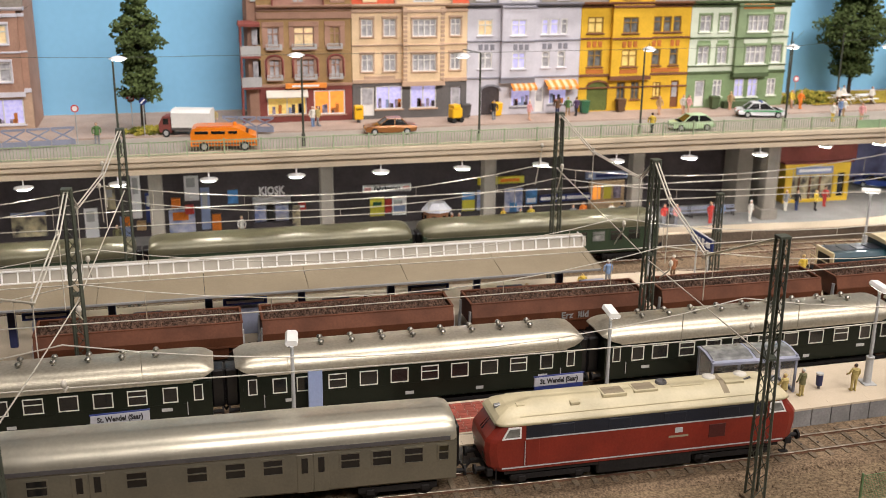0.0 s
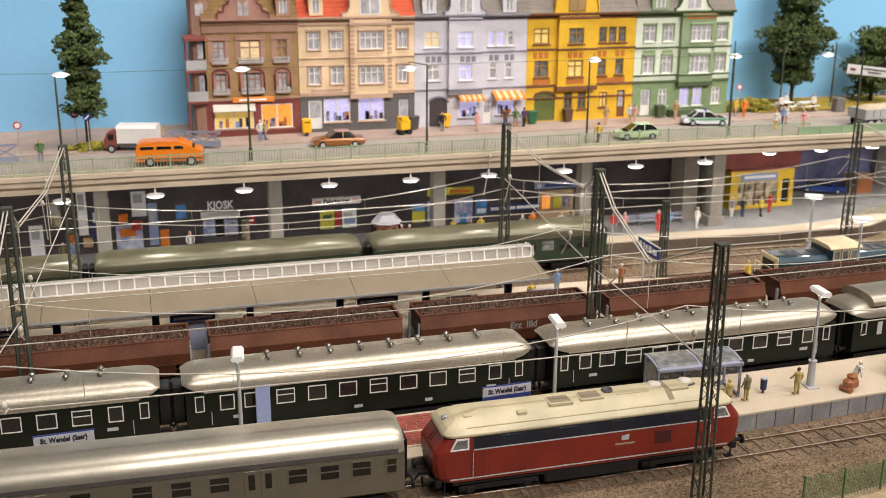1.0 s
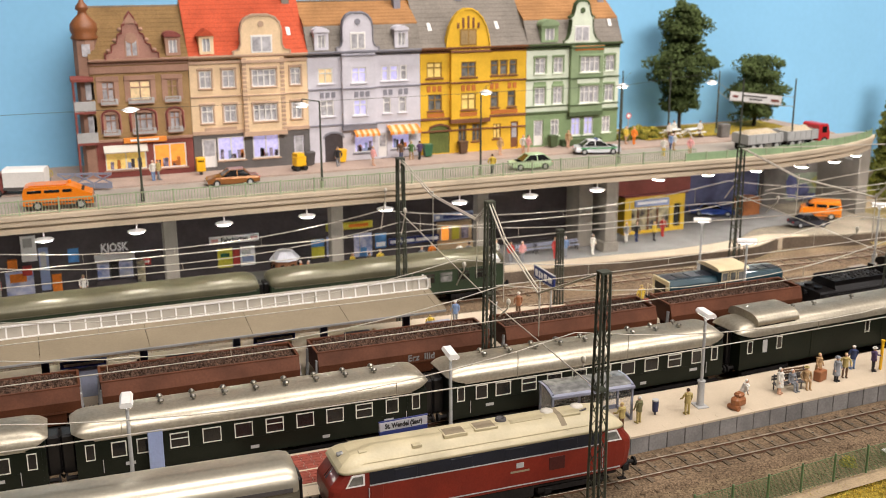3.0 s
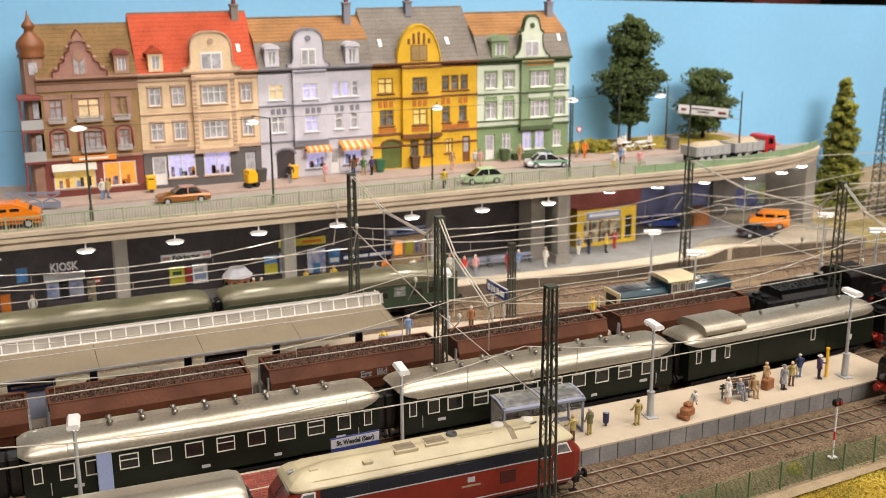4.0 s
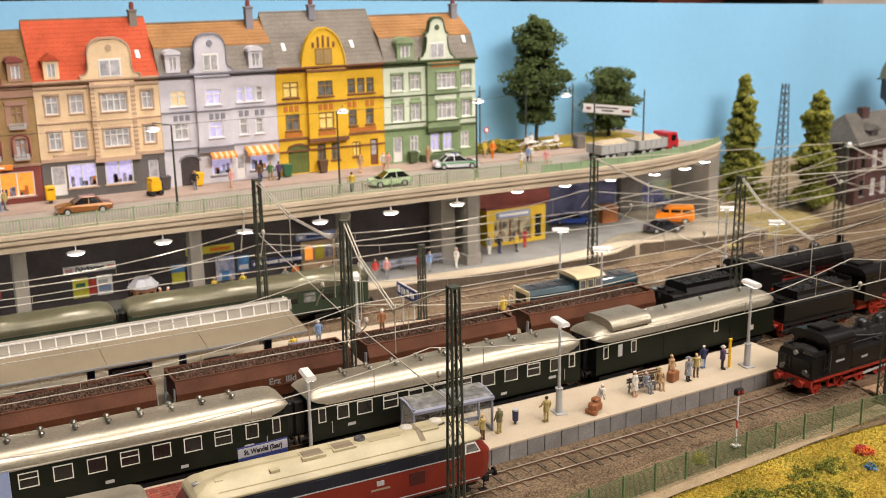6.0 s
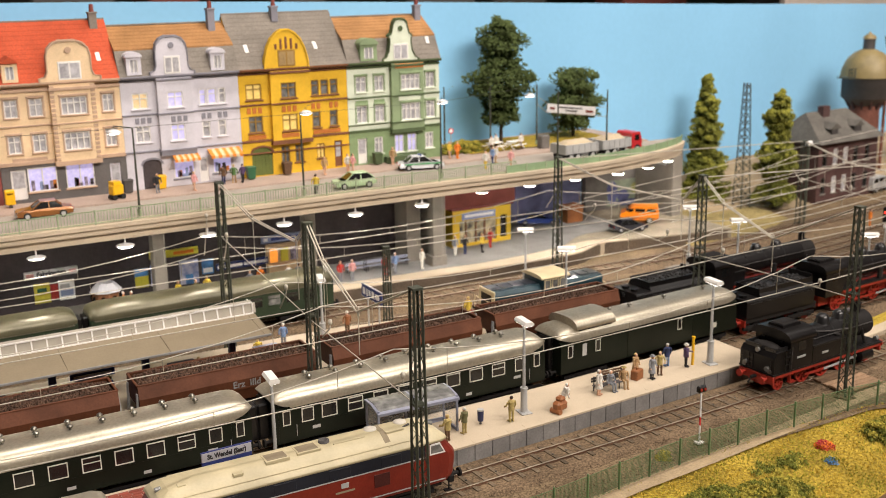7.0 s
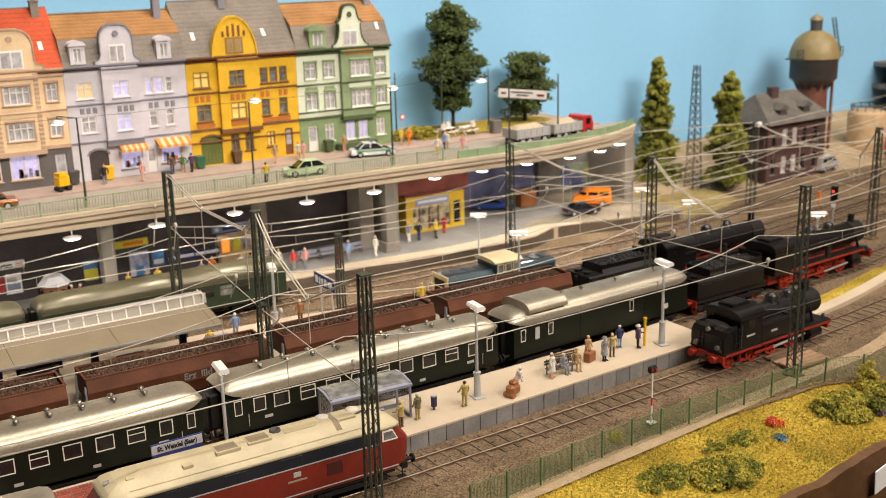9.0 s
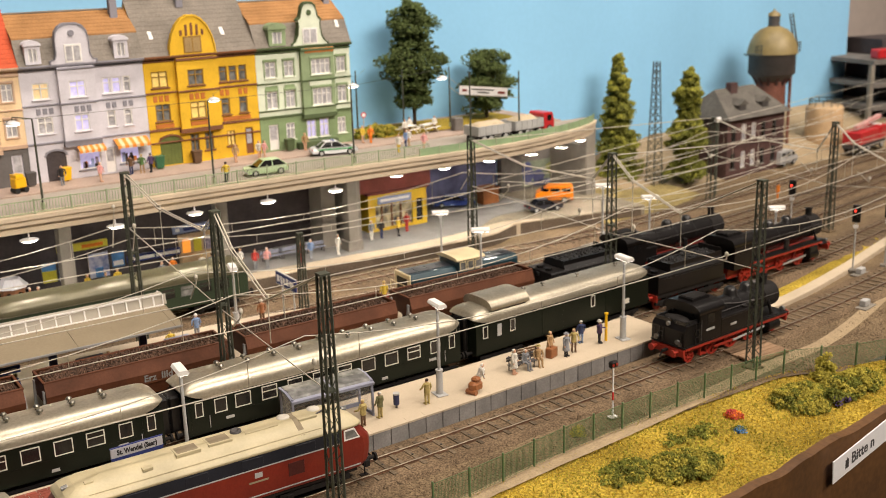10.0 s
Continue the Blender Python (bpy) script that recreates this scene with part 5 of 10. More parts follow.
def blue_diesel(track, xa, xb):
    root, length = rolling("shunting_diesel", "dark blue bonnet diesel locomotive with cream cab roof", "locomotive", track, xa, xb)
    L = length / 2 - 0.4
    part("running_board", G().box(-L, L, -1.4, 1.4, 1.15, 1.3, 0.02), M["dirt_black"], root)
    for nm, a, b in (("long_bonnet", -L + 0.5, -0.7), ("short_bonnet", 1.5, L - 0.3)):
        bonnet = part(nm, G().loft([(-1.2, 1.3), (-1.2, 2.6), (-0.95, 2.9), (0.95, 2.9), (1.2, 2.6), (1.2, 1.3)], lambda z: (b - a) / 2, (0, 0.15, 0.4), (0.9, 0.97, 1)), M["loco_blue"], root)
        bonnet.location.x = (a + b) / 2 * U
        for k in range(4):
            x = -(b - a) / 2 + (k + 0.5) * (b - a) / 4
            part("louvre", G().box(x - (b - a) / 9, x + (b - a) / 9, -0.6, 0.6, 2.9, 2.95, 0.015), M["loco_navy"], bonnet)
    part("nose_panel", G().box(-L + 0.42, -L + 0.56, -1.12, 1.12, 1.3, 2.95, 0.05), M["cream"], root, "cream end panel")
    part("nose_grille", G().box(-L + 0.4, -L + 0.43, -0.75, 0.75, 1.4, 2.6), M["black"], root)
    part("cab", G().box(-0.7, 1.5, -1.35, 1.35, 1.3, 3.4, 0.05), M["loco_blue"], root)
    for s in (-1, 1):
        for x in (-0.3, 0.4, 1.1):
            window(root, x, 2.62, 0.46, 0.6, s, 1.35, M["cream"], M["glass_pale"])
    part("cab_roof", G().ext(roof_outline(1.4, 3.36, 3.66), -0.9, 1.7, smooth=True), M["cream"], root)
    for e in (-1, 1):
        bogie(root, e * (L - 2.4), (-1.1, 1.1))
        buffers(root, e * L, e, "red_frame")
        part("railing", G().cyl((e * (L - 0.1), -1.2, 1.3), (e * (L - 0.1), -1.2, 2.2), 0.03, n=5).cyl((e * (L - 0.1), 1.2, 1.3), (e * (L - 0.1), 1.2, 2.2), 0.03, n=5).cyl((e * (L - 0.1), -1.2, 2.2), (e * (L - 0.1), 1.2, 2.2), 0.03, n=5), M["cream"], root)
    return root


blue_diesel(TRACK_6, 42.1, 53.6)

# the local train at the rear platform
X_END = 34.5
for i in range(3):
    local_coach(TRACK_5, X_END - 19.2 * (i + 1), X_END - 19.2 * i)

# ---- row of houses on the street ----
for key, args in {
    "h_brown": dict(colour=(0.34, 0.215, 0.09), rough=0.85, vary=0.08, stain=0.2, grain=10, patch=0.5),
    "h_brown_trim": dict(colour=(0.40, 0.235, 0.165), rough=0.85, vary=0.08, stain=0.2),
    "h_red_trim": dict(colour=(0.22, 0.055, 0.042), rough=0.8, vary=0.12, stain=0.2),
    "h_cream": dict(colour=(0.80, 0.60, 0.37), rough=0.85, vary=0.06, stain=0.15),
    "h_cream_trim": dict(colour=(0.52, 0.36, 0.25), rough=0.85, vary=0.08, stain=0.2),
    "h_shop_grey": dict(colour=(0.13, 0.12, 0.115), rough=0.7, vary=0.08, stain=0.15),
    "h_lavender": dict(colour=(0.62, 0.60, 0.65), rough=0.85, vary=0.05, stain=0.14),
    "h_lavender_trim": dict(colour=(0.24, 0.235, 0.27), rough=0.8, vary=0.08, stain=0.15),
    "h_yellow": dict(colour=(0.74, 0.44, 0.022), rough=0.8, vary=0.06, stain=0.15),
    "h_yellow_trim": dict(colour=(0.19, 0.075, 0.03), rough=0.8, vary=0.1, stain=0.2),
    "h_yellow_frame": dict(colour=(0.30, 0.17, 0.03), rough=0.7, vary=0.1, stain=0.1),
    "h_orange": dict(colour=(0.52, 0.17, 0.03), rough=0.8, vary=0.1, stain=0.15),
    "h_mint": dict(colour=(0.68, 0.74, 0.59), rough=0.85, vary=0.05, stain=0.14),
    "h_green": dict(colour=(0.22, 0.31, 0.15), rough=0.8, vary=0.08, stain=0.18),
    "h_moss": dict(colour=(0.25, 0.33, 0.18), rough=0.8, vary=0.08, stain=0.18),
    "h_green_dark": dict(colour=(0.075, 0.11, 0.045), rough=0.8, vary=0.1, stain=0.2),
    "tile_red": dict(colour=(0.47, 0.07, 0.02), rough=0.8, vary=0.18, stain=0.2, grain=7),
    "tile_brown": dict(colour=(0.22, 0.13, 0.045), rough=0.85, vary=0.18, stain=0.25, grain=7),
    "tile_orange": dict(colour=(0.36, 0.18, 0.065), rough=0.85, vary=0.15, stain=0.22, grain=7),
    "tile_grey": dict(colour=(0.20, 0.175, 0.145), rough=0.8, vary=0.18, stain=0.22, grain=7),
    "copper": dict(colour=(0.27, 0.10, 0.035), rough=0.45, vary=0.15, stain=0.2),
    "lit_warm": dict(colour=(0.7, 0.5, 0.25), rough=0.5, vary=0.3, stain=0.3, grain=4, emit=(1.0, 0.78, 0.45), strength=0.35),
    "lit_cool": dict(colour=(0.42, 0.40, 0.60), rough=0.5, vary=0.3, stain=0.3, grain=4, emit=(0.66, 0.60, 1.0), strength=0.5),
    "lit_orange": dict(colour=(0.6, 0.18, 0.02), rough=0.5, vary=0.4, stain=0.4, grain=3, emit=(1.0, 0.36, 0.05), strength=0.8),
    "lit_gold": dict(colour=(0.8, 0.6, 0.2), rough=0.5, vary=0.2, stain=0.3, grain=4, emit=(1.0, 0.65, 0.15), strength=0.32),
    "curtain": dict(colour=(0.46, 0.45, 0.47), rough=0.6, vary=0.22, stain=0.35, grain=4, patch=1.5),
    "stripe_orange": dict(colour=(0.75, 0.25, 0.03), rough=0.7, vary=0.05, stain=0.1),
    "gate_green": dict(colour=(0.13, 0.16, 0.035), rough=0.7, vary=0.15, stain=0.2),
    "h_rose": dict(colour=(0.38, 0.20, 0.15), rough=0.8, vary=0.1, stain=0.2),
    "shop_brown": dict(colour=(0.36, 0.24, 0.10), rough=0.5, vary=0.2, stain=0.2),
    "goods": dict(colour=(0.35, 0.3, 0.4), rough=0.6, vary=0.7, stain=0.4, grain=3, patch=1.2),
}.items():
    M[key] = material(key, **args)


def pierced_wall(w, h, holes, y0=0.0, y1=0.3, x0=0.0, z0=0.0):
    """A wall in x and z with rectangular holes (xa, xb, za, zb) right through it, as one closed shell."""
    xs = sorted({x0, x0 + w, *[min(max(c, x0), x0 + w) for hh in holes for c in hh[:2]]})
    zs = sorted({z0, z0 + h, *[min(max(c, z0), z0 + h) for hh in holes for c in hh[2:4]]})
    nx, nz = len(xs), len(zs)
    v = [(x, y, z) for y in (y0, y1) for z in zs for x in xs]
    at = lambda i, j, k: k * nx * nz + j * nx + i

    def solid(i, j):
        if not (0 <= i < nx - 1 and 0 <= j < nz - 1):
            return False
        cx, cz = (xs[i] + xs[i + 1]) / 2, (zs[j] + zs[j + 1]) / 2
        return not any(a < cx < b and c < cz < d for a, b, c, d in holes)
    f = []
    for i in range(nx - 1):
        for j in range(nz - 1):
            if not solid(i, j):
                continue
            f.append((at(i, j, 0), at(i + 1, j, 0), at(i + 1, j + 1, 0), at(i, j + 1, 0)))
            f.append((at(i, j, 1), at(i, j + 1, 1), at(i + 1, j + 1, 1), at(i + 1, j, 1)))
            for di, dj, p, q in ((-1, 0, (0, 0), (0, 1)), (1, 0, (1, 0), (1, 1)), (0, -1, (0, 0), (1, 0)), (0, 1, (0, 1), (1, 1))):
                if not solid(i + di, j + dj):
                    f.append((at(i + p[0], j + p[1], 0), at(i + q[0], j + q[1], 0), at(i + q[0], j + q[1], 1), at(i + p[0], j + p[1], 1)))
    used = sorted({k for q in f for k in q})
    to = {k: n for n, k in enumerate(used)}
    return G().add([v[k] for k in used], [tuple(to[k] for k in q) for q in f])


def house_window(root, xa, xb, za, zb, y, frame, pane, sill=None, cols=2, bar_z=0.66, head=None, arch=False, jamb=0.13):
    """A window in a hole: frame with bars, pane behind, sill and head moulding outside."""
    t = 0.09
    cuts = [xa + (xb - xa) * k / cols for k in range(cols + 1)]
    zc = [za, za + (zb - za) * bar_z, zb] if bar_z else [za, zb]
    panes = [(p + (t if i == 0 else 0.045), q - (t if i == cols - 1 else 0.045), r + (t if j == 0 else 0.04), u - (t if j == len(zc) - 2 else 0.04))
             for i, (p, q) in enumerate(zip(cuts, cuts[1:])) for j, (r, u) in enumerate(zip(zc, zc[1:]))]
    g = pierced_wall(xb - xa, zb - za, panes, y + 0.05, y + 0.13, xa, za)
    win = part("window", g, M[frame], root)
    part("pane", G().box(xa, xb, y + 0.14, y + 0.2, za, zb), M[pane], win)
    if sill:
        part("window_sill", G().box(xa - 0.12, xb + 0.12, y - 0.13, y + 0.05, za - 0.1, za + 0.01, 0.02), M[sill], win)
    if head:
        if arch:
            n = 8
            cx, r = (xa + xb) / 2, (xb - xa) / 2 + 0.15
            pts = [(cx + r * math.cos(math.pi * k / n), zb + 0.38 * math.sin(math.pi * k / n)) for k in range(n + 1)]
            part("window_head", G().ext(pts, y - 0.09, y + 0.05, "y"), M[head], win)
        else:
            part("window_head", G().box(xa - jamb - 0.02, xb + jamb + 0.02, y - 0.1, y + 0.04, zb + 0.03, zb + 0.12 + jamb * 0.8, 0.03), M[head], win)
        for x in (xa - jamb, xb):
            part("window_jamb", G().box(x, x + jamb, y - 0.06, y + 0.04, za, zb + 0.04), M[head], win)
    return win


def curved_gable(cx, w, z0, z1, kind):
    """Outline of a decorated gable, as (x, z)."""
    right = {
        "bell": [(0.5, 0), (0.5, 0.10), (0.40, 0.13), (0.36, 0.25), (0.36, 0.62), (0.33, 0.80), (0.25, 0.93), (0.13, 1.0)],
        "step": [(0.5, 0), (0.5, 0.13), (0.38, 0.15), (0.36, 0.30), (0.27, 0.34), (0.24, 0.52), (0.16, 0.56), (0.15, 0.72), (0.10, 0.74), (0.09, 0.86), (0.0, 1.0)],
        "round": [(0.5, 0), (0.48, 0.25), (0.42, 0.52), (0.33, 0.75), (0.21, 0.91), (0.08, 0.995)],
        "curl": [(0.5, 0), (0.5, 0.06), (0.41, 0.10), (0.33, 0.24), (0.30, 0.42), (0.30, 0.55), (0.34, 0.60), (0.25, 0.66), (0.21, 0.80), (0.19, 0.90), (0.12, 0.98), (0.04, 1.0)],
    }[kind]
    pts = [(cx + w * a, z0 + (z1 - z0) * b) for a, b in right]
    return pts + [(2 * cx - x, z) for x, z in pts[::-1]]


def rim_outline(pts, cx, zc, k):
    return [(cx + (x - cx) * k, zc + (z - zc) * k) for x, z in pts]


def tiled_roof(root, xa, xb, y0, z0, y1, z1, mat, step=0.42):
    """A roof slope in overlapping courses."""
    n = max(3, int(math.hypot(y1 - y0, z1 - z0) / step))
    for k in range(n):
        f0, f1 = k / n, (k + 1) / n
        ya, za, yb, zb = y0 + (y1 - y0) * f0, z0 + (z1 - z0) * f0, y0 + (y1 - y0) * f1, z0 + (z1 - z0) * f1
        part("tile_course", G().add([(xa, ya, za + 0.045), (xb, ya, za + 0.045), (xb, yb, zb + 0.015), (xa, yb, zb + 0.015),
                                      (xa, ya, za - 0.1), (xb, ya, za - 0.1), (xb, yb, zb - 0.1), (xa, yb, zb - 0.1)],
                                     [(0, 1, 2, 3), (0, 1, 5, 4), (0, 3, 7, 4), (1, 2, 6, 5)]), mat, root)


def dormer(root, cx, w, z0, z1, y0, wall, roof, pane="curtain", arched=False):
    d = part("dormer", pierced_wall(w, z1 - z0, [(cx - w * 0.28, cx + w * 0.28, z0 + 0.2, z1 - 0.25)], y0, y0 + 0.15, cx - w / 2, z0), M[wall], root)
    part("dormer_cheek", G().box(cx - w / 2, cx + w / 2, y0 + 0.25, y0 + 1.6, z0, z1), M[wall], d)
    part("dormer_window", G().box(cx - w * 0.28, cx - w * 0.22, y0 + 0.03, y0 + 0.1, z0 + 0.2, z1 - 0.25).box(cx + w * 0.22, cx + w * 0.28, y0 + 0.03, y0 + 0.1, z0 + 0.2, z1 - 0.25).box(cx - 0.04, cx + 0.04, y0 + 0.03, y0 + 0.1, z0 + 0.2, z1 - 0.25), M["white"], d)
    part("dormer_pane", G().box(cx - w * 0.28, cx + w * 0.28, y0 + 0.11, y0 + 0.15, z0 + 0.2, z1 - 0.25), M[pane], d)
    if arched:
        n = 10
        pts = [(cx + (w / 2 + 0.1) * math.cos(math.pi * k / n), z1 - 0.02 + w * 0.35 * math.sin(math.pi * k / n)) for k in range(n + 1)]
    else:
        pts = [(cx - w / 2 - 0.15, z1 - 0.02), (cx + w / 2 + 0.15, z1 - 0.02), (cx, z1 + 0.5)]
    part("dormer_roof", G().ext(pts, y0 - 0.12, y0 + 1.9, "y"), M[roof], d)


def chimney(root, x, y, z0, z1, mat, pot="h_red_trim"):
    c = part("chimney", G().box(x - 0.3, x + 0.3, y - 0.3, y + 0.3, z0, z1, 0.03).box(x - 0.36, x + 0.36, y - 0.36, y + 0.36, z1 - 0.12, z1 + 0.02, 0.02), M[mat], root)
    part("chimney_pot", G().cyl((x, y, z1), (x, y, z1 + 0.6), 0.2, 0.16, n=10), M[pot], c)


FY, EAVE = 40.15, 8.75     # facade line, eaves above the pavement


def house(label, xa, xb, spec):
    """A town house of the row. Window rows hold (from, to) as shares of its width."""
    root = thing("town_house", label, "house", xa, FY, ROAD + 0.15, group="row of town houses")
    W = xb - xa
    holes, wins = [], []
    for z0, z1, row in spec["rows"]:
        for a, b, pane, cols in row:
            r = (a * W, b * W, z0, z1)
            holes.append(r)
            wins.append((r, pane, cols))
    bay = spec.get("bay")
    inbay = [w for w in wins if bay and bay[0] * W < (w[0][0] + w[0][1]) / 2 < bay[1] * W and w[0][2] > 2.9]
    flat = [w for w in wins if w not in inbay]
    gh = [(a * W, b * W, z0, z1) for a, b, z0, z1, _ in spec["ground"]]
    up = pierced_wall(W - 0.02, EAVE - 2.95, [w[0] for w in flat if w[0][2] > 2.9] + ([(bay[0] * W + 0.3, bay[1] * W - 0.3, 3.3, 8.2)] if bay else []), 0, 0.3, 0.01, 2.95)
    part("upper_wall", up, M[spec["wall"]], root)
    part("ground_wall", pierced_wall(W - 0.02, 2.95, gh, 0.0, 0.3, 0.01, 0.0), M[spec["base"]], root)
    part("side_wall", G().box(0.01, 0.26, 0.3, 5.6, 0, EAVE).box(W - 0.26, W - 0.01, 0.3, 5.6, 0, EAVE).box(0.26, W - 0.26, 5.3, 5.6, 0, EAVE), M[spec["wall"]], root)
    # Near-black floors and an added back panel: room darkness put into the colour.
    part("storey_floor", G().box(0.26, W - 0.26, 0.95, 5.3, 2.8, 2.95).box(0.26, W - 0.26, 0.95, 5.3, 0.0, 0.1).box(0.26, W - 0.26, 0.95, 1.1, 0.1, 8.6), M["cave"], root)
    for r, pane, cols in flat:
        house_window(root, *r, 0.0, spec["frame"], pane, spec["sill"], cols, 0.66, spec["head"], spec.get("arch") and r[2] < 4.5, spec.get("jamb", 0.13))
    if bay:
        a, b = bay[0] * W, bay[1] * W
        d = 0.42
        part("bay_wall", pierced_wall(b - a, 5.85, [(w[0][0], w[0][1], w[0][2], w[0][3]) for w in inbay], -d, -d + 0.22, a, 2.9), M[spec.get("bay_wall", spec["wall"])], root)
        for xs_ in (a, b - 0.2):
            part("bay_side", G().box(xs_, xs_ + 0.2, -d + 0.22, 0.0, 2.9, 8.75), M[spec.get("bay_wall", spec["wall"])], root)
        part("bay_foot", G().ext([(a - 0.06, 2.6), (b + 0.06, 2.6), (b + 0.06, 2.95), (a - 0.06, 2.95)], -d - 0.05, 0.0, "y"), M[spec["trim"]], root)
        for r, pane, cols in inbay:
            house_window(root, *r, -d, spec["frame"], pane, spec["sill"], cols, 0.66, spec["head"])
        if spec.get("quoins"):
            for z in np.arange(3.0, 8.5, 0.34):
                for x in (a, b - 0.34):
                    part("quoin", G().box(x, x + 0.34, -d - 0.05, -d + 0.01, z, z + 0.24, 0.02), M[spec["trim"]], root)
    for z, t in spec["bands"]:
        part("string_course", G().box(-0.02, W + 0.02, -0.12, 0.02, z, z + t, 0.02), M[spec["trim"]], root)
        if bay and z > 2.9:
            part("bay_course", G().box(bay[0] * W - 0.06, bay[1] * W + 0.06, -0.54, -0.4, z, z + t, 0.02), M[spec["trim"]], root)
    for a, b, z0, z1, m in spec.get("panels", ()):
        part("relief_panel", G().box(a * W, b * W, -0.05 - (0.42 if bay and bay[0] <= (a + b) / 2 <= bay[1] else 0), 0.01, z0, z1, 0.02), M[m], root)
    part("cornice", G().ext([(-0.38, EAVE), (0.3, EAVE), (0.3, EAVE + 0.24), (-0.5, EAVE + 0.24), (-0.5, EAVE + 0.12)], -0.03, W + 0.03), M[spec["trim"]], root)
    for a, b, z0, z1, m in spec["ground"]:
        k = m.split(":")
        if k[0] == "shop":
            house_window(root, a * W, b * W, z0, z1, 0.0, "white", k[1], spec["trim"], 1 if (b - a) < 0.2 else 2, None)
            for i in range(7):
                x = a * W + 0.15 + (b - a - 0.03) * W * random.random() * 0.9
                h = random.uniform(0.2, 0.8)
                part("shop_item", G().box(x, x + 0.25, 0.05, 0.12, z0 + 0.1, z0 + 0.1 + h, 0.02), M[random.choice(["goods", "h_orange", "pale_blue", "goods", "cave"])], root)
        elif k[0] == "door":
            dr = part("door", G().box(a * W, b * W, 0.12, 0.2, z0, z1, 0.02), M[k[1]], root)
            part("door_pane", G().box(a * W + 0.14, b * W - 0.14, 0.09, 0.12, z0 + 0.9, z1 - 0.15), M["curtain"], dr)
        elif k[0] == "gate":
            n = 10
            cx, r = (a + b) / 2 * W, (b - a) / 2 * W
            pts = [(cx + r * math.cos(math.pi * i / n), z1 - r * 0.55 + r * 0.55 * math.sin(math.pi * i / n)) for i in range(n + 1)]
            ga = part("gate", G().ext([(a * W, z0), (b * W, z0)] + pts, 0.1, 0.25, "y"), M[k[1]], root)
            for i in range(1, 6):
                part("gate_board", G().box(a * W + (b - a) * W * i / 6 - 0.02, a * W + (b - a) * W * i / 6 + 0.02, 0.075, 0.1, z0 + 0.1, z1 - r * 0.5), M[k[1]], ga)
            outer = [(cx + (r + 0.16) * math.cos(math.pi * i / n), z1 - r * 0.55 + (r * 0.55 + 0.16) * math.sin(math.pi * i / n)) for i in range(n + 1)]
            part("gate_arch", G().add([(x, -0.05, z) for x, z in pts] + [(x, -0.05, z) for x, z in outer] + [(x, 0.12, z) for x, z in pts],
                                      [(i, i + 1, n + 2 + i, n + 1 + i) for i in range(n)] + [(i, i + 1, 2 * n + 3 + i, 2 * n + 2 + i) for i in range(n)]), M[spec["trim"]], root)
            part("gate_spandrel", G().add([(x, 0.06, z) for x, z in outer] + [(x, 0.06, z1 + 0.02) for x, z in outer], [(i, i + 1, n + 2 + i, n + 1 + i) for i in range(n)]), M[spec["base"]], root)
        elif k[0] == "win":
            house_window(root, a * W, b * W, z0, z1, 0.0, spec["frame"], k[1], spec["sill"], 2, 0.66, None)
    # roof
    if spec["roof"][0] == "mansard":
        _, low, high = spec["roof"]
        tiled_roof(root, -0.02, W + 0.02, -0.35, EAVE + 0.2, 0.75, 11.0, M[low])
        tiled_roof(root, -0.02, W + 0.02, 0.7, 11.0, 3.4, 12.75, M[high])
        tiled_roof(root, -0.02, W + 0.02, 5.6, 11.5, 3.4, 12.75, M[high], 1.0)
        part("roof_end", G().ext([(-0.35, EAVE + 0.1), (0.75, 10.9), (3.4, 12.65), (5.6, 11.4), (5.6, EAVE)], 0.0, 0.2), M[low], root)
        part("roof_end", G().ext([(-0.35, EAVE + 0.1), (0.75, 10.9), (3.4, 12.65), (5.6, 11.4), (5.6, EAVE)], W - 0.2, W), M[low], root)
        slope = lambda z: -0.35 + (z - EAVE - 0.2) * 1.1 / 2.05
    else:
        zt = spec["roof"][2]
        tiled_roof(root, -0.02, W + 0.02, -0.4, EAVE + 0.2, 3.3, zt, M[spec["roof"][1]])
        tiled_roof(root, -0.02, W + 0.02, 5.6, zt - 2.6, 3.3, zt, M[spec["roof"][1]], 1.0)
        part("roof_end", G().ext([(-0.35, EAVE + 0.1), (3.3, zt - 0.1), (5.6, zt - 2.7), (5.6, EAVE)], 0.0, 0.2), M[spec["wall"]], root)
        part("roof_end", G().ext([(-0.35, EAVE + 0.1), (3.3, zt - 0.1), (5.6, zt - 2.7), (5.6, EAVE)], W - 0.2, W), M[spec["wall"]], root)
        slope = lambda z: -0.4 + (z - EAVE - 0.2) * 3.7 / (zt - EAVE - 0.2)
    part("ridge", G().cyl((0, 3.35, (12.78 if spec["roof"][0] == "mansard" else spec["roof"][2] + 0.04)), (W, 3.35, (12.78 if spec["roof"][0] == "mansard" else spec["roof"][2] + 0.04)), 0.09, n=6), M["tile_grey"], root)
    # gable
    kind, a, b, z1 = spec["gable"]
    cx = (a + b) / 2 * W
    w = (b - a) * W
    pts = curved_gable(cx, w, EAVE + 0.2, z1, kind)
    ga = part("gable", G().ext(pts, -0.45, 0.0, "y"), M[spec["gable_wall"]], root)
    n = len(pts)
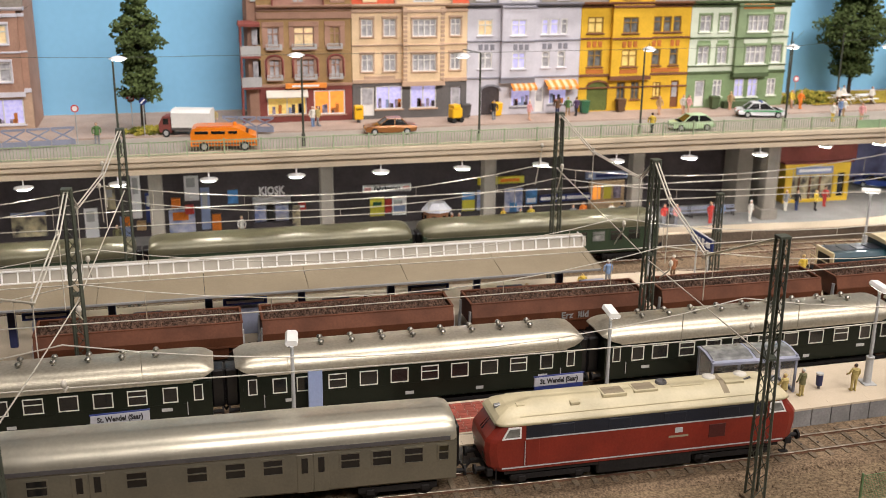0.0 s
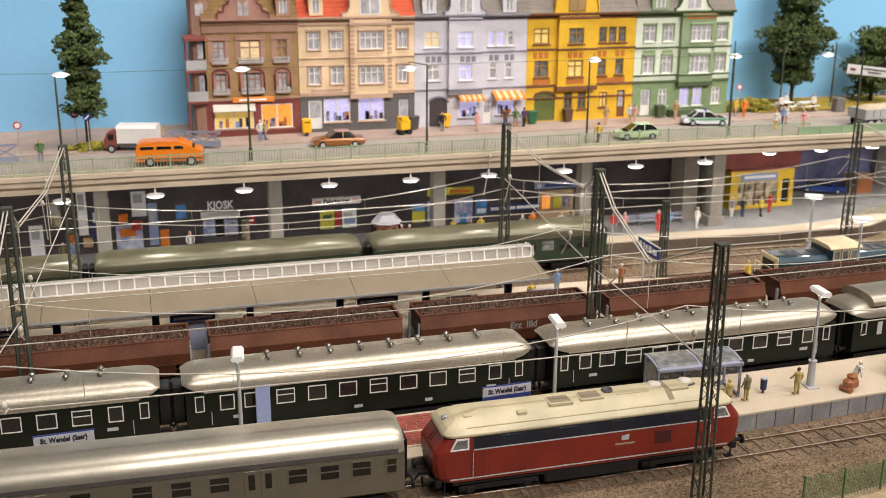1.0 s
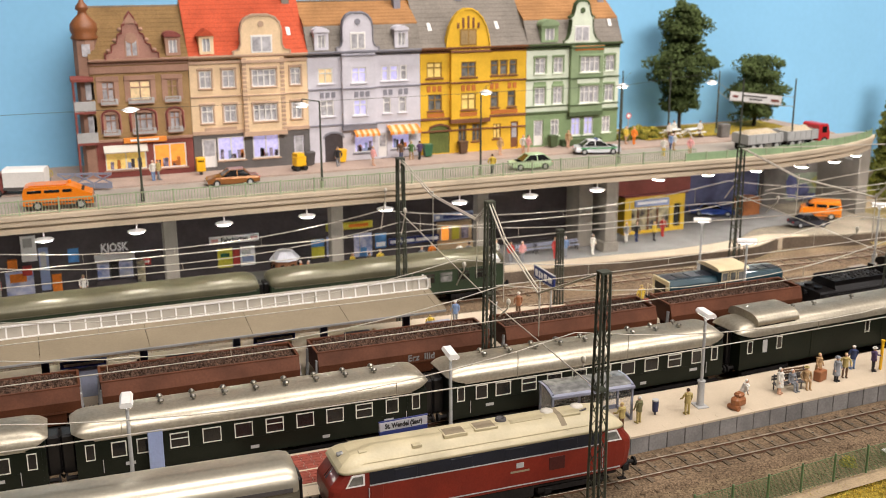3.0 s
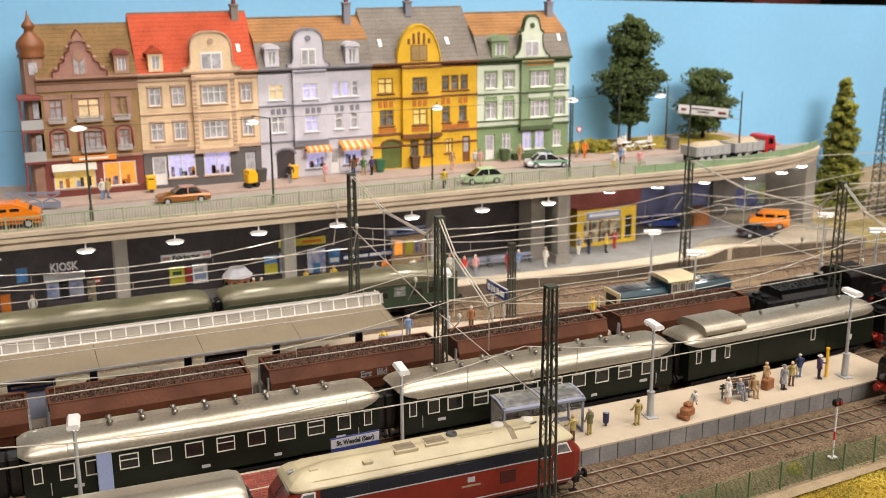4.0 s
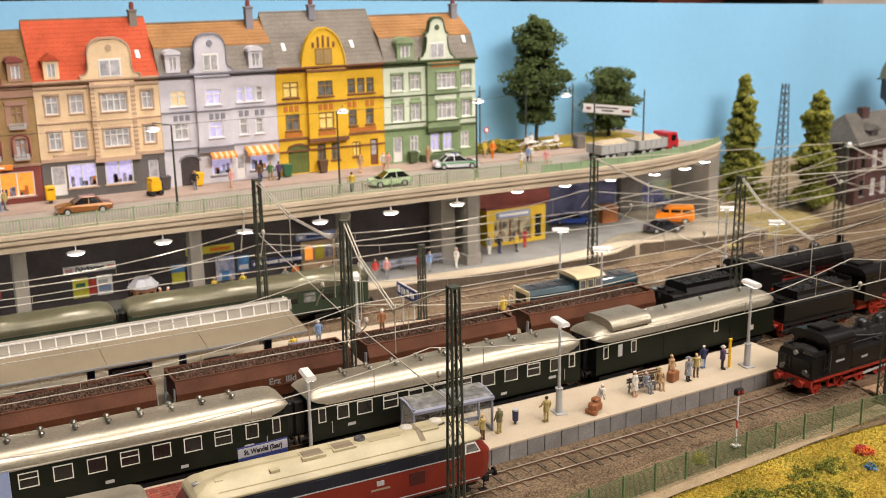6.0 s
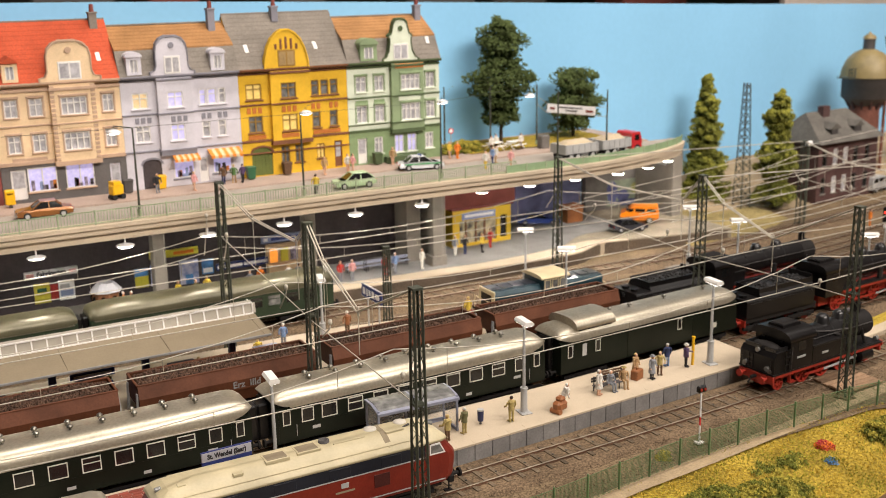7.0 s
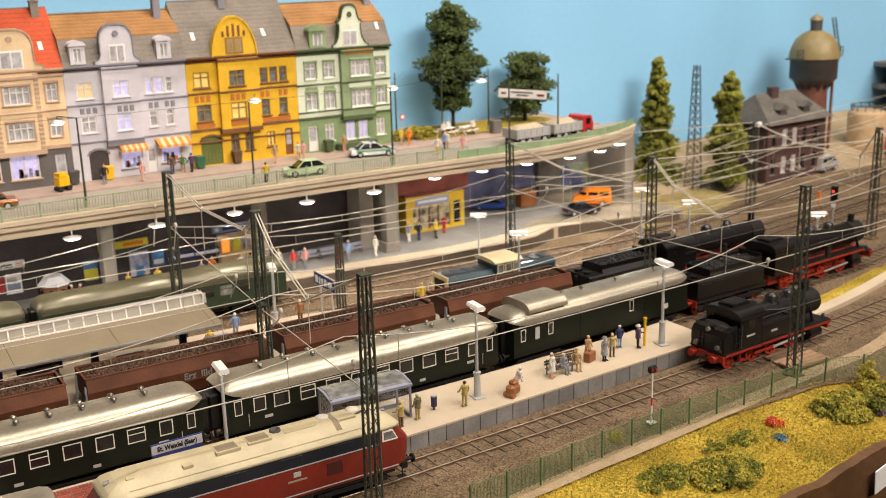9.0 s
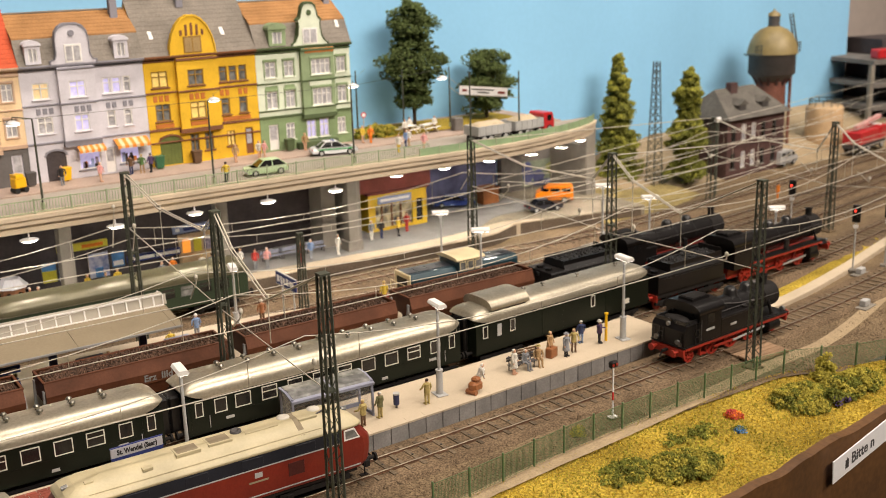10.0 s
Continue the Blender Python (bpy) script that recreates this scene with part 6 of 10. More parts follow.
    part("gable_coping", G().add([(x, y, z) for y in (-0.54, 0.05) for x, z in pts] + [(x, y, z) for y in (-0.54, 0.05) for x, z in rim_outline(pts, cx, EAVE + 0.2, 1.05)],
                                 [(i, i + 1, 2 * n + i + 1, 2 * n + i) for i in range(n - 1)] + [(n + i, n + i + 1, 3 * n + i + 1, 3 * n + i) for i in range(n - 1)]
                                 + [(2 * n + i, 2 * n + i + 1, 3 * n + i + 1, 3 * n + i) for i in range(n - 1)]), M[spec["coping"]], ga)
    ww = spec.get("gable_win", 0.34)
    zz = EAVE + 0.45
    g = G()
    for x0, x1 in ((cx - w * ww / 2, cx - 0.06), (cx + 0.06, cx + w * ww / 2)):
        g.box(x0, x1, -0.5, -0.455, zz, zz + 1.1)
    wi = part("gable_window", G().box(cx - w * ww / 2 - 0.12, cx + w * ww / 2 + 0.12, -0.49, -0.45, zz - 0.12, zz + 1.25, 0.02), M[spec["frame"]], ga)
    part("gable_pane", g, M[spec.get("gable_pane", "curtain")], wi)
    if kind in ("bell", "curl"):
        part("gable_boss", G().cyl((cx, -0.52, z1 - (z1 - EAVE) * 0.2), (cx, -0.44, z1 - (z1 - EAVE) * 0.2), 0.24, n=12), M[spec["trim"]], ga)
    if kind == "step":
        part("gable_rosette", G().cyl((cx, -0.53, EAVE + 1.75), (cx, -0.44, EAVE + 1.75), 0.42, n=8), M[spec["trim"]], ga)
        part("gable_crown", G().ext([(cx - 0.55, z1 - 0.75), (cx + 0.55, z1 - 0.75), (cx, z1 + 0.15)], -0.52, -0.44, "y"), M["h_brown_trim"], ga)
        for s in (-1, 1):
            for k, h in ((0.44, 0.15), (0.3, 0.36), (0.2, 0.58)):
                part("finial", G().ball((cx + s * w * k, -0.25, EAVE + 0.3 + (z1 - EAVE) * h), 0.2, 1, 1, 0.8, 8, 4), M["h_brown_trim"], ga)
    if kind == "round":
        for i in range(-2, 3):
            part("timber", G().box(cx + i * 0.46 - 0.1, cx + i * 0.46 + 0.1, -0.5, -0.45, z1 - 1.5, z1 - 0.5 - 0.14 * i * i, 0.01), M["h_yellow_trim"], ga)
    for c, wd, arched, wall, roof in spec.get("dormers", ()):
        dormer(root, c * W, wd, EAVE + 0.35, EAVE + 1.75, slope(EAVE + 0.35) - 0.1, wall, roof, arched=arched)
    for c in spec.get("skylights", ()):
        ya, yb = slope(10.3) - 0.1, slope(10.9) - 0.1
        part("skylight", G().add([(c * W - 0.16, ya, 10.3), (c * W + 0.16, ya, 10.3), (c * W + 0.16, yb, 10.9), (c * W - 0.16, yb, 10.9), (c * W - 0.16, ya + 0.2, 10.3), (c * W + 0.16, ya + 0.2, 10.3), (c * W + 0.16, yb + 0.2, 10.9), (c * W - 0.16, yb + 0.2, 10.9)],
                                 [(0, 1, 2, 3), (0, 1, 5, 4), (1, 2, 6, 5), (2, 3, 7, 6), (3, 0, 4, 7)]), M["white"], root)
    for c, y, z0, z1, m in spec.get("chimneys", ()):
        chimney(root, c * W, y, z0, z1, m)
    return root


house("cream town house with red tiled roof and rounded gable", 12.44, 21.72, dict(
    wall="h_cream", base="h_shop_grey", trim="h_cream_trim", frame="white", sill="h_cream_trim", head="h_cream_trim", bay=(0.43, 0.79), quoins=True,
    rows=[(6.45, 7.8, [(0.08, 0.18, "curtain", 2), (0.27, 0.375, "curtain", 2), (0.51, 0.715, "curtain", 4), (0.85, 0.94, "curtain", 2)]),
          (3.75, 5.1, [(0.08, 0.18, "curtain", 2), (0.27, 0.375, "curtain", 2), (0.51, 0.715, "curtain", 4), (0.85, 0.94, "curtain", 2)])],
    ground=[(0.07, 0.19, 0.25, 2.55, "door:white"), (0.2, 0.43, 0.75, 2.6, "shop:lit_cool"), (0.5, 0.73, 0.75, 2.6, "shop:lit_cool"), (0.86, 0.95, 0.15, 2.4, "door:h_lavender")],
    bands=[(2.85, 0.3), (5.75, 0.12), (8.3, 0.25)], roof=("plain", "tile_red", 13.3), gable=("bell", 0.37, 0.84, 11.9), gable_wall="h_cream", coping="h_cream_trim", gable_win=0.33,
    dormers=[(0.15, 1.1, False, "h_cream", "tile_red")], skylights=[0.87], chimneys=[(0.9, 3.0, 12.6, 13.9, "concrete")],
    panels=[(0.48, 0.74, 5.45, 5.75, "h_cream"), (0.1, 0.37, 3.05, 3.4, "h_cream_trim")]))
house("pale lavender town house with curved gable and striped awnings", 21.72, 31.3, dict(
    wall="h_lavender", base="h_lavender", trim="h_lavender_trim", frame="white", sill="h_lavender", head=None, bay=(0.29, 0.58),
    rows=[(6.4, 7.65, [(0.09, 0.22, "lit_warm", 2), (0.37, 0.5, "lit_cool", 2), (0.65, 0.71, "lit_cool", 1), (0.725, 0.8, "lit_cool", 1), (0.82, 0.88, "curtain", 1)]),
          (3.75, 5.05, [(0.1, 0.22, "curtain", 2), (0.38, 0.5, "lit_cool", 2), (0.66, 0.73, "curtain", 1), (0.8, 0.87, "curtain", 1)])],
    ground=[(0.13, 0.29, 0.0, 2.35, "gate:cave"), (0.39, 0.57, 0.6, 2.1, "shop:lit_cool"), (0.61, 0.69, 0.1, 2.1, "door:white"), (0.73, 0.9, 0.7, 2.1, "shop:lit_cool")],
    bands=[(2.95, 0.14), (5.9, 0.12), (8.55, 0.14)], roof=("mansard", "tile_grey", "tile_orange"), gable=("bell", 0.25, 0.61, 11.9), gable_wall="h_lavender", coping="h_lavender_trim", gable_win=0.3,
    dormers=[(0.12, 1.15, True, "h_lavender", "h_lavender"), (0.82, 1.15, True, "h_lavender", "h_lavender")], chimneys=[(0.88, 2.6, 11.5, 13.9, "h_lavender_trim")],
    panels=[(0.1 + i * 0.05, 0.135 + i * 0.05, 5.25, 5.7, "h_lavender_trim") for i in range(3)] + [(0.39 + i * 0.05, 0.425 + i * 0.05, 5.25, 5.7, "h_lavender_trim") for i in range(3)]
    + [(0.66 + i * 0.05, 0.695 + i * 0.05, 5.25, 5.7, "h_lavender_trim") for i in range(2)] + [(0.8 + i * 0.05, 0.835 + i * 0.05, 5.25, 5.7, "h_lavender_trim") for i in range(2)]))
house("bright yellow town house with grey roof and timbered gable", 31.3, 41.06, dict(
    wall="h_yellow", base="h_yellow", trim="h_yellow_trim", frame="h_yellow_frame", sill="h_yellow_trim", head=None, bay=(0.27, 0.63),
    rows=[(6.45, 7.75, [(0.06, 0.2, "lit_gold", 2), (0.36, 0.5, "glass_pale", 2), (0.655, 0.73, "glass_pale", 1), (0.745, 0.82, "glass_pale", 1), (0.835, 0.91, "glass_pale", 1)]),
          (3.7, 5.1, [(0.07, 0.2, "glass_pale", 2), (0.36, 0.5, "lit_gold", 2), (0.655, 0.735, "glass_pale", 1), (0.82, 0.9, "glass_pale", 1)])],
    ground=[(0.08, 0.27, 0.05, 2.45, "gate:gate_green"), (0.35, 0.43, 0.9, 2.4, "win:glass_pale"), (0.48, 0.56, 0.9, 2.4, "win:glass_pale"), (0.685, 0.76, 1.0, 2.3, "win:lit_gold"), (0.855, 0.93, 0.1, 2.4, "door:h_yellow_trim")],
    bands=[(2.9, 0.2), (5.95, 0.14), (8.5, 0.2), (1.9, 0.12)], roof=("plain", "tile_grey", 13.3), gable=("round", 0.23, 0.62, 12.0), gable_wall="h_yellow", coping="h_yellow", gable_win=0.34, gable_pane="shop_brown",
    skylights=[0.12, 0.75], chimneys=[(0.46, 2.9, 12.6, 13.9, "h_lavender_trim")],
    panels=[(0.06 + i * 0.05, 0.095 + i * 0.05, 5.3, 5.8, "h_orange") for i in range(3)] + [(0.36 + i * 0.05, 0.395 + i * 0.05, 5.3, 5.8, "h_orange") for i in range(3)]
    + [(0.65 + i * 0.05, 0.685 + i * 0.05, 5.3, 5.8, "h_orange") for i in range(2)] + [(0.82 + i * 0.05, 0.855 + i * 0.05, 5.3, 5.8, "h_orange") for i in range(2)]
    + [(0.06, 0.22, 3.15, 3.5, "h_orange"), (0.35, 0.51, 3.15, 3.5, "h_orange"), (0.66, 0.92, 3.15, 3.5, "h_orange")]))
house("mint and dark green town house with scrolled gable", 41.06, 50.25, dict(
    wall="h_mint", base="h_green", trim="h_green_dark", frame="white", sill="h_mint", head="h_moss", bay=(0.45, 0.8), bay_wall="h_moss",
    rows=[(6.4, 7.75, [(0.09, 0.2, "curtain", 2), (0.285, 0.385, "curtain", 2), (0.55, 0.755, "curtain", 4), (0.845, 0.945, "curtain", 2)]),
          (3.7, 5.2, [(0.09, 0.2, "curtain", 2), (0.285, 0.385, "curtain", 2), (0.55, 0.755, "curtain", 4), (0.845, 0.945, "curtain", 2)])],
    ground=[(0.09, 0.19, 0.1, 2.35, "door:white"), (0.27, 0.36, 0.9, 2.35, "win:curtain"), (0.49, 0.59, 0.8, 2.4, "win:lit_cool"), (0.63, 0.73, 0.8, 2.4, "win:lit_cool"), (0.83, 0.92, 0.9, 2.35, "win:curtain")],
    bands=[(2.9, 0.2), (5.85, 0.12), (8.45, 0.2), (3.5, 0.1)], roof=("mansard", "tile_grey", "tile_orange"), gable=("curl", 0.37, 0.74, 12.5), gable_wall="h_mint", coping="h_green_dark", gable_win=0.36,
    dormers=[(0.22, 1.6, True, "h_moss", "h_moss")], skylights=[0.9], chimneys=[(0.93, 2.9, 11.7, 13.6, "h_lavender_trim")],
    panels=[(0.08, 0.21, 5.3, 5.7, "h_green"), (0.28, 0.39, 5.3, 5.7, "h_green"), (0.52, 0.76, 5.45, 5.8, "h_mint"), (0.49, 0.8, 8.3, 8.7, "h_orange")]))
brown = house("olive-brown corner house with dark red trim and onion dome", 5.2, 12.42, dict(
    wall="h_brown", base="h_red_trim", trim="h_brown_trim", frame="h_brown_trim", sill="grey_paint", head="h_brown_trim", arch=True, jamb=0.34,
    rows=[(5.75, 7.3, [(0.1, 0.23, "curtain", 2), (0.38, 0.6, "lit_warm", 2), (0.76, 0.88, "shop_brown", 2)]),
          (3.4, 4.85, [(0.11, 0.23, "curtain", 2), (0.4, 0.6, "curtain", 3), (0.77, 0.88, "curtain", 2)])],
    ground=[(0.08, 0.5, 0.55, 2.1, "shop:lit_gold"), (0.58, 0.92, 0.5, 2.4, "shop:lit_orange")],
    bands=[(2.75, 0.2), (7.9, 0.5), (8.5, 0.2)], roof=("plain", "tile_brown", 12.6), gable=("step", 0.17, 0.69, 12.3), gable_wall="h_rose", coping="h_red_trim", gable_win=0.2,
    dormers=[(0.85, 1.1, True, "h_brown_trim", "h_red_trim")]))
for x0, x1, z in ((0.62, 1.85, 3.3), (2.75, 4.5, 3.3), (5.4, 6.5, 3.3), (0.62, 1.85, 5.62), (2.6, 4.5, 5.62), (5.3, 6.5, 5.62)):
    ra = part("window_rail", G().box(x0, x1, -0.3, -0.06, z - 0.08, z, 0.02), M["h_brown_trim"], brown)
    part("rail_front", pierced_wall(x1 - x0, 0.42, [(x0 + 0.06 + k * 0.17, x0 + 0.17 + k * 0.17, z + 0.06, z + 0.36) for k in range(int((x1 - x0 - 0.1) / 0.17))], -0.3, -0.26, x0, z), M["grey_paint"], ra)
for c, r in ((1.23, 0.62), (3.6, 0.95), (5.96, 0.6)):
    part("arch_band", G().tube([(c - r, -0.1, 3.5), (c - r, -0.1, 4.75)] + [(c - r * math.cos(math.pi * i / 8), -0.1, 4.75 + 0.42 * math.sin(math.pi * i / 8)) for i in range(1, 8)] + [(c + r, -0.1, 4.75), (c + r, -0.1, 3.5)], 0.09, 6), M["h_red_trim"], brown)
part("shop_sign", G().box(2.0, 5.2, -0.3, -0.12, 2.62, 3.02, 0.03), M["stripe_orange"], brown, "orange-red shop sign")
part("sign_bars", G().box(2.5, 4.6, -0.32, -0.295, 2.75, 2.9), M["sign_white"], brown)
part("blind", G().ext([(-0.1, 2.5), (-0.75, 2.05), (-0.72, 1.98), (-0.1, 2.4)], 0.5, 3.7), M["canopy_light"], brown, "cream shop blind")
# corner turret, onion dome, balconies
part("turret", G().cyl((-0.1, 0.9, 0.0), (-0.1, 0.9, 10.5), 0.85, n=8, smooth=False), M["h_brown_trim"], brown)
for z0, z1 in ((9.2, 10.1), (6.0, 7.3), (3.5, 4.8)):
    part("turret_window", G().box(-0.4, 0.2, 0.0, 0.1, z0, z1), M["curtain"], brown)
part("onion_dome", G().lathe([(0.9, 10.4), (1.0, 10.55), (0.85, 10.75), (1.0, 11.1), (0.95, 11.55), (0.62, 11.95), (0.35, 12.2), (0.3, 12.45), (0.48, 12.6), (0.42, 12.85), (0.2, 13.1), (0.1, 13.4), (0.0, 13.9)], (-0.1, 0.9), 16), M["copper"], brown, "copper-brown onion dome")
for z in (2.85, 5.2):
    ba = part("balcony", G().box(-1.3, 0.2, -0.45, 0.9, z - 0.18, z), M["h_red_trim"], brown)
    part("balcony_rail", G().box(-1.3, -1.22, -0.45, 0.9, z, z + 0.75).box(-1.22, 0.2, -0.45, -0.37, z, z + 0.75), M["grey_paint"], ba)
part("balcony_roof", G().ext([(-0.5, 7.4), (1.0, 7.4), (1.0, 7.6), (0.3, 7.8), (-0.5, 7.6)], -1.4, 0.2), M["h_red_trim"], brown)
for y in (-0.38, 0.8):
    part("balcony_post", G().bar((-1.25, y, 0), (-1.25, y, 7.4), 0.13), M["h_red_trim"], brown)
part("relief_panel", G().box(1.0, 7.1, -0.04, 0.01, 5.2, 5.5, 0.01), M["h_brown"], brown)

house("grey-beige corner house at the end of the street", -20.5, -11.3, dict(
    wall="h_brown_trim", base="h_cream_trim", trim="h_lavender", frame="white", sill="h_lavender", head="h_lavender", bay=(0.62, 0.95),
    rows=[(6.4, 7.75, [(0.1, 0.25, "curtain", 2), (0.35, 0.5, "curtain", 2), (0.7, 0.87, "lit_warm", 2)]), (3.7, 5.1, [(0.1, 0.25, "curtain", 2), (0.35, 0.5, "curtain", 2), (0.7, 0.87, "curtain", 2)])],
    ground=[(0.1, 0.5, 0.6, 2.4, "shop:lit_cool"), (0.62, 0.93, 0.5, 2.4, "shop:lit_cool")], bands=[(2.85, 0.3), (5.75, 0.12), (8.3, 0.25)],
    roof=("plain", "tile_grey", 12.9), gable=("bell", 0.2, 0.55, 11.4), gable_wall="h_brown_trim", coping="h_lavender"))

# awnings of the sweet shop
for xa, xb in ((25.3, 27.4), (28.3, 31.0)):
    aw = thing("awning", "orange and white striped shop awning", "awning", xa, FY, ROAD + 2.35, group="shop awnings")
    n = 9
    for k in range(n):
        a, b = (xb - xa) * k / n, (xb - xa) * (k + 1) / n
        part("stripe", G().add([(a, -0.02, 0.55), (b, -0.02, 0.55), (b, -1.05, 0.1), (a, -1.05, 0.1), (b, -1.05, -0.12), (a, -1.05, -0.12)], [(0, 1, 2, 3), (3, 2, 4, 5)]), M["stripe_orange" if k % 2 == 0 else "cream"], aw)
    for ax in (0.05, xb - xa - 0.05):
        part("awning_arm", G().bar((ax, 0, 0.0), (ax, -1.0, 0.05), 0.05), M["grey_paint"], aw)

# ---- street: railing, lamps, poles, vehicles ----
for key, args in {
    "van_orange": dict(colour=(0.80, 0.22, 0.006), rough=0.35, vary=0.05, stain=0.1, coat=0.3),
    "car_brown": dict(colour=(0.30, 0.12, 0.03), rough=0.3, vary=0.05, stain=0.1, metal=0.3, coat=0.3),
    "hut_orange": dict(colour=(0.34, 0.12, 0.035), rough=0.7, vary=0.2, stain=0.3),
    "car_black": dict(colour=(0.02, 0.02, 0.028), rough=0.35, vary=0.1, stain=0.2, coat=0.2),
    "car_silver": dict(colour=(0.70, 0.71, 0.72), rough=0.3, vary=0.04, stain=0.08, coat=0.3),
    "car_green": dict(colour=(0.10, 0.42, 0.16), rough=0.35, vary=0.05, stain=0.1, coat=0.3),
    "car_lime": dict(colour=(0.46, 0.62, 0.36), rough=0.35, vary=0.05, stain=0.1, coat=0.3),
    "car_blue": dict(colour=(0.015, 0.05, 0.28), rough=0.3, vary=0.05, stain=0.1, coat=0.3),
    "truck_red": dict(colour=(0.50, 0.02, 0.025), rough=0.35, vary=0.05, stain=0.1, coat=0.3),
    "gravel_load": dict(colour=(0.50, 0.41, 0.28), rough=0.95, vary=0.25, stain=0.2, bump=0.8),
    "tyre": dict(colour=(0.015, 0.015, 0.015), rough=0.8),
    "post_yellow": dict(colour=(0.85, 0.48, 0.01), rough=0.4, vary=0.05, stain=0.1),
    "bin_green": dict(colour=(0.03, 0.13, 0.06), rough=0.5),
    "sign_red": dict(colour=(0.60, 0.03, 0.03), rough=0.4),
    "skin": dict(colour=(0.60, 0.36, 0.24), rough=0.7, vary=0.05, stain=0.05),
    "hair_dark": dict(colour=(0.05, 0.03, 0.02), rough=0.8),
    "hair_white": dict(colour=(0.7, 0.68, 0.62), rough=0.8),
    "hair_blond": dict(colour=(0.50, 0.36, 0.14), rough=0.8),
    "cl_olive": dict(colour=(0.16, 0.15, 0.065), rough=0.8), "cl_khaki": dict(colour=(0.42, 0.33, 0.12), rough=0.8),
    "cl_grey": dict(colour=(0.25, 0.26, 0.28), rough=0.8), "cl_navy": dict(colour=(0.03, 0.045, 0.12), rough=0.8),
    "cl_white": dict(colour=(0.70, 0.67, 0.60), rough=0.8), "cl_tan": dict(colour=(0.45, 0.29, 0.14), rough=0.8),
    "cl_blue": dict(colour=(0.20, 0.30, 0.50), rough=0.8), "cl_red": dict(colour=(0.50, 0.05, 0.04), rough=0.8),
    "cl_orange": dict(colour=(0.80, 0.22, 0.02), rough=0.8), "cl_purple": dict(colour=(0.10, 0.06, 0.14), rough=0.8),
    "cl_pink": dict(colour=(0.70, 0.35, 0.33), rough=0.8), "cl_black": dict(colour=(0.025, 0.024, 0.026), rough=0.8), "cl_yellow": dict(colour=(0.7, 0.5, 0.06), rough=0.8),
    "cl_brown": dict(colour=(0.13, 0.07, 0.035), rough=0.8), "cl_green": dict(colour=(0.10, 0.20, 0.06), rough=0.8),
}.items():
    M[key] = material(key, **args)


def figurine(label, x, y, z, rz, hair, coat, legs, group="", sit=False, stride=0.0, bend=0.0, coat_long=False, hat=None, h=1.75, arm=0.0):
    """A small painted plastic figure, one mesh."""
    g = G()
    k = h / 1.75
    g.use = 2
    hip = 0.86 * k if not sit else 0.48
    for s in (-1, 1):
        if sit:
            g.cyl((s * 0.1, 0.02, hip), (s * 0.11, -0.42, hip), 0.085, 0.075, n=7).cyl((s * 0.11, -0.42, hip), (s * 0.11, -0.46, 0.06), 0.075, 0.055, n=7)
            g.box(s * 0.11 - 0.05, s * 0.11 + 0.05, -0.66, -0.40, 0.0, 0.08, 0.02)
        else:
            g.cyl((s * 0.1, 0, hip), (s * 0.11, s * stride, 0.07), 0.10 * k, 0.065 * k, n=7)
            g.box(s * 0.11 - 0.05, s * 0.11 + 0.05, s * stride - 0.2, s * stride + 0.08, 0.0, 0.09, 0.02)
    g.use = 1
    by = -bend
    g.cyl((0, 0, hip - (0.35 if coat_long else 0.06)), (0, by * 0.5, hip + 0.28 * k), 0.185 if not coat_long else 0.24, 0.17, n=9)
    g.cyl((0, by * 0.5, hip + 0.28 * k), (0, by, hip + 0.58 * k), 0.17, 0.21, n=9)
    g.ball((0, by, hip + 0.57 * k), 0.21, 1.05, 0.72, 0.45, 9, 4)
    sh = hip + 0.55 * k
    for s in (-1, 1):
        a = arm if s > 0 else -0.08
        g.cyl((s * 0.23, by, sh), (s * 0.30, by - 0.04 - a * 0.3, sh - 0.28 * k), 0.065, 0.055, n=6)
        g.cyl((s * 0.30, by - 0.04 - a * 0.3, sh - 0.28 * k), (s * 0.25, by - 0.16 - a, sh - 0.48 * k + a * 0.5), 0.055, 0.045, n=6)
    g.use = 0
    for s in (-1, 1):
        a = arm if s > 0 else -0.08
        g.ball((s * 0.25, by - 0.17 - a, sh - 0.52 * k + a * 0.5), 0.055, n=6, m=4)
    g.cyl((0, by, sh + 0.05), (0, by - 0.01, sh + 0.16 * k), 0.055, n=6)
    g.ball((0, by - 0.02, sh + 0.25 * k), 0.115 * k, 0.95, 1.05, 1.2, 9, 6)
    g.use = 3
    g.ball((0, by + 0.015, sh + 0.295 * k), 0.115 * k, 1.05, 1.05, 0.95, 9, 5)
    if hat:
        g.cyl((0, by, sh + 0.33 * k), (0, by, sh + 0.35 * k), 0.18, n=10).cyl((0, by, sh + 0.35 * k), (0, by, sh + 0.44 * k), 0.11, 0.1, n=10)
    return solo("figurine", g, [M["skin"], M[coat], M[legs], M[hat or hair]], label, "figurine", x, y, z, rz, group)


# railing along the bridge
rail = thing("bridge_railing", "sage green metal railing along the bridge edge", "railing", 0, 0, ROAD - 0.06)
panel = pierced_wall(2.5, 0.92, [(0.03 + k * 0.205, 0.195 + k * 0.205, 0.15, 0.92) for k in range(12)], -0.025, 0.025, 0.0, 0.08).mesh("railing_panel")
panel.materials.append(M["railing"])
post = G().box(-0.06, 0.06, -0.06, 0.06, 0.0, 1.08, 0.01).mesh("railing_post")
post.materials.append(M["railing"])
for k in range(36):
    x = -38 + k * 2.5
    ob = part("railing_panel", panel, None, rail)
    ob.location = (x * U, (DECK(x) + 0.35) * U, 0)
    ob = part("railing_post", post, None, rail)
    ob.location = (x * U, (DECK(x) + 0.35) * U, 0)
xs = np.arange(51.0, 75.1, 0.5)
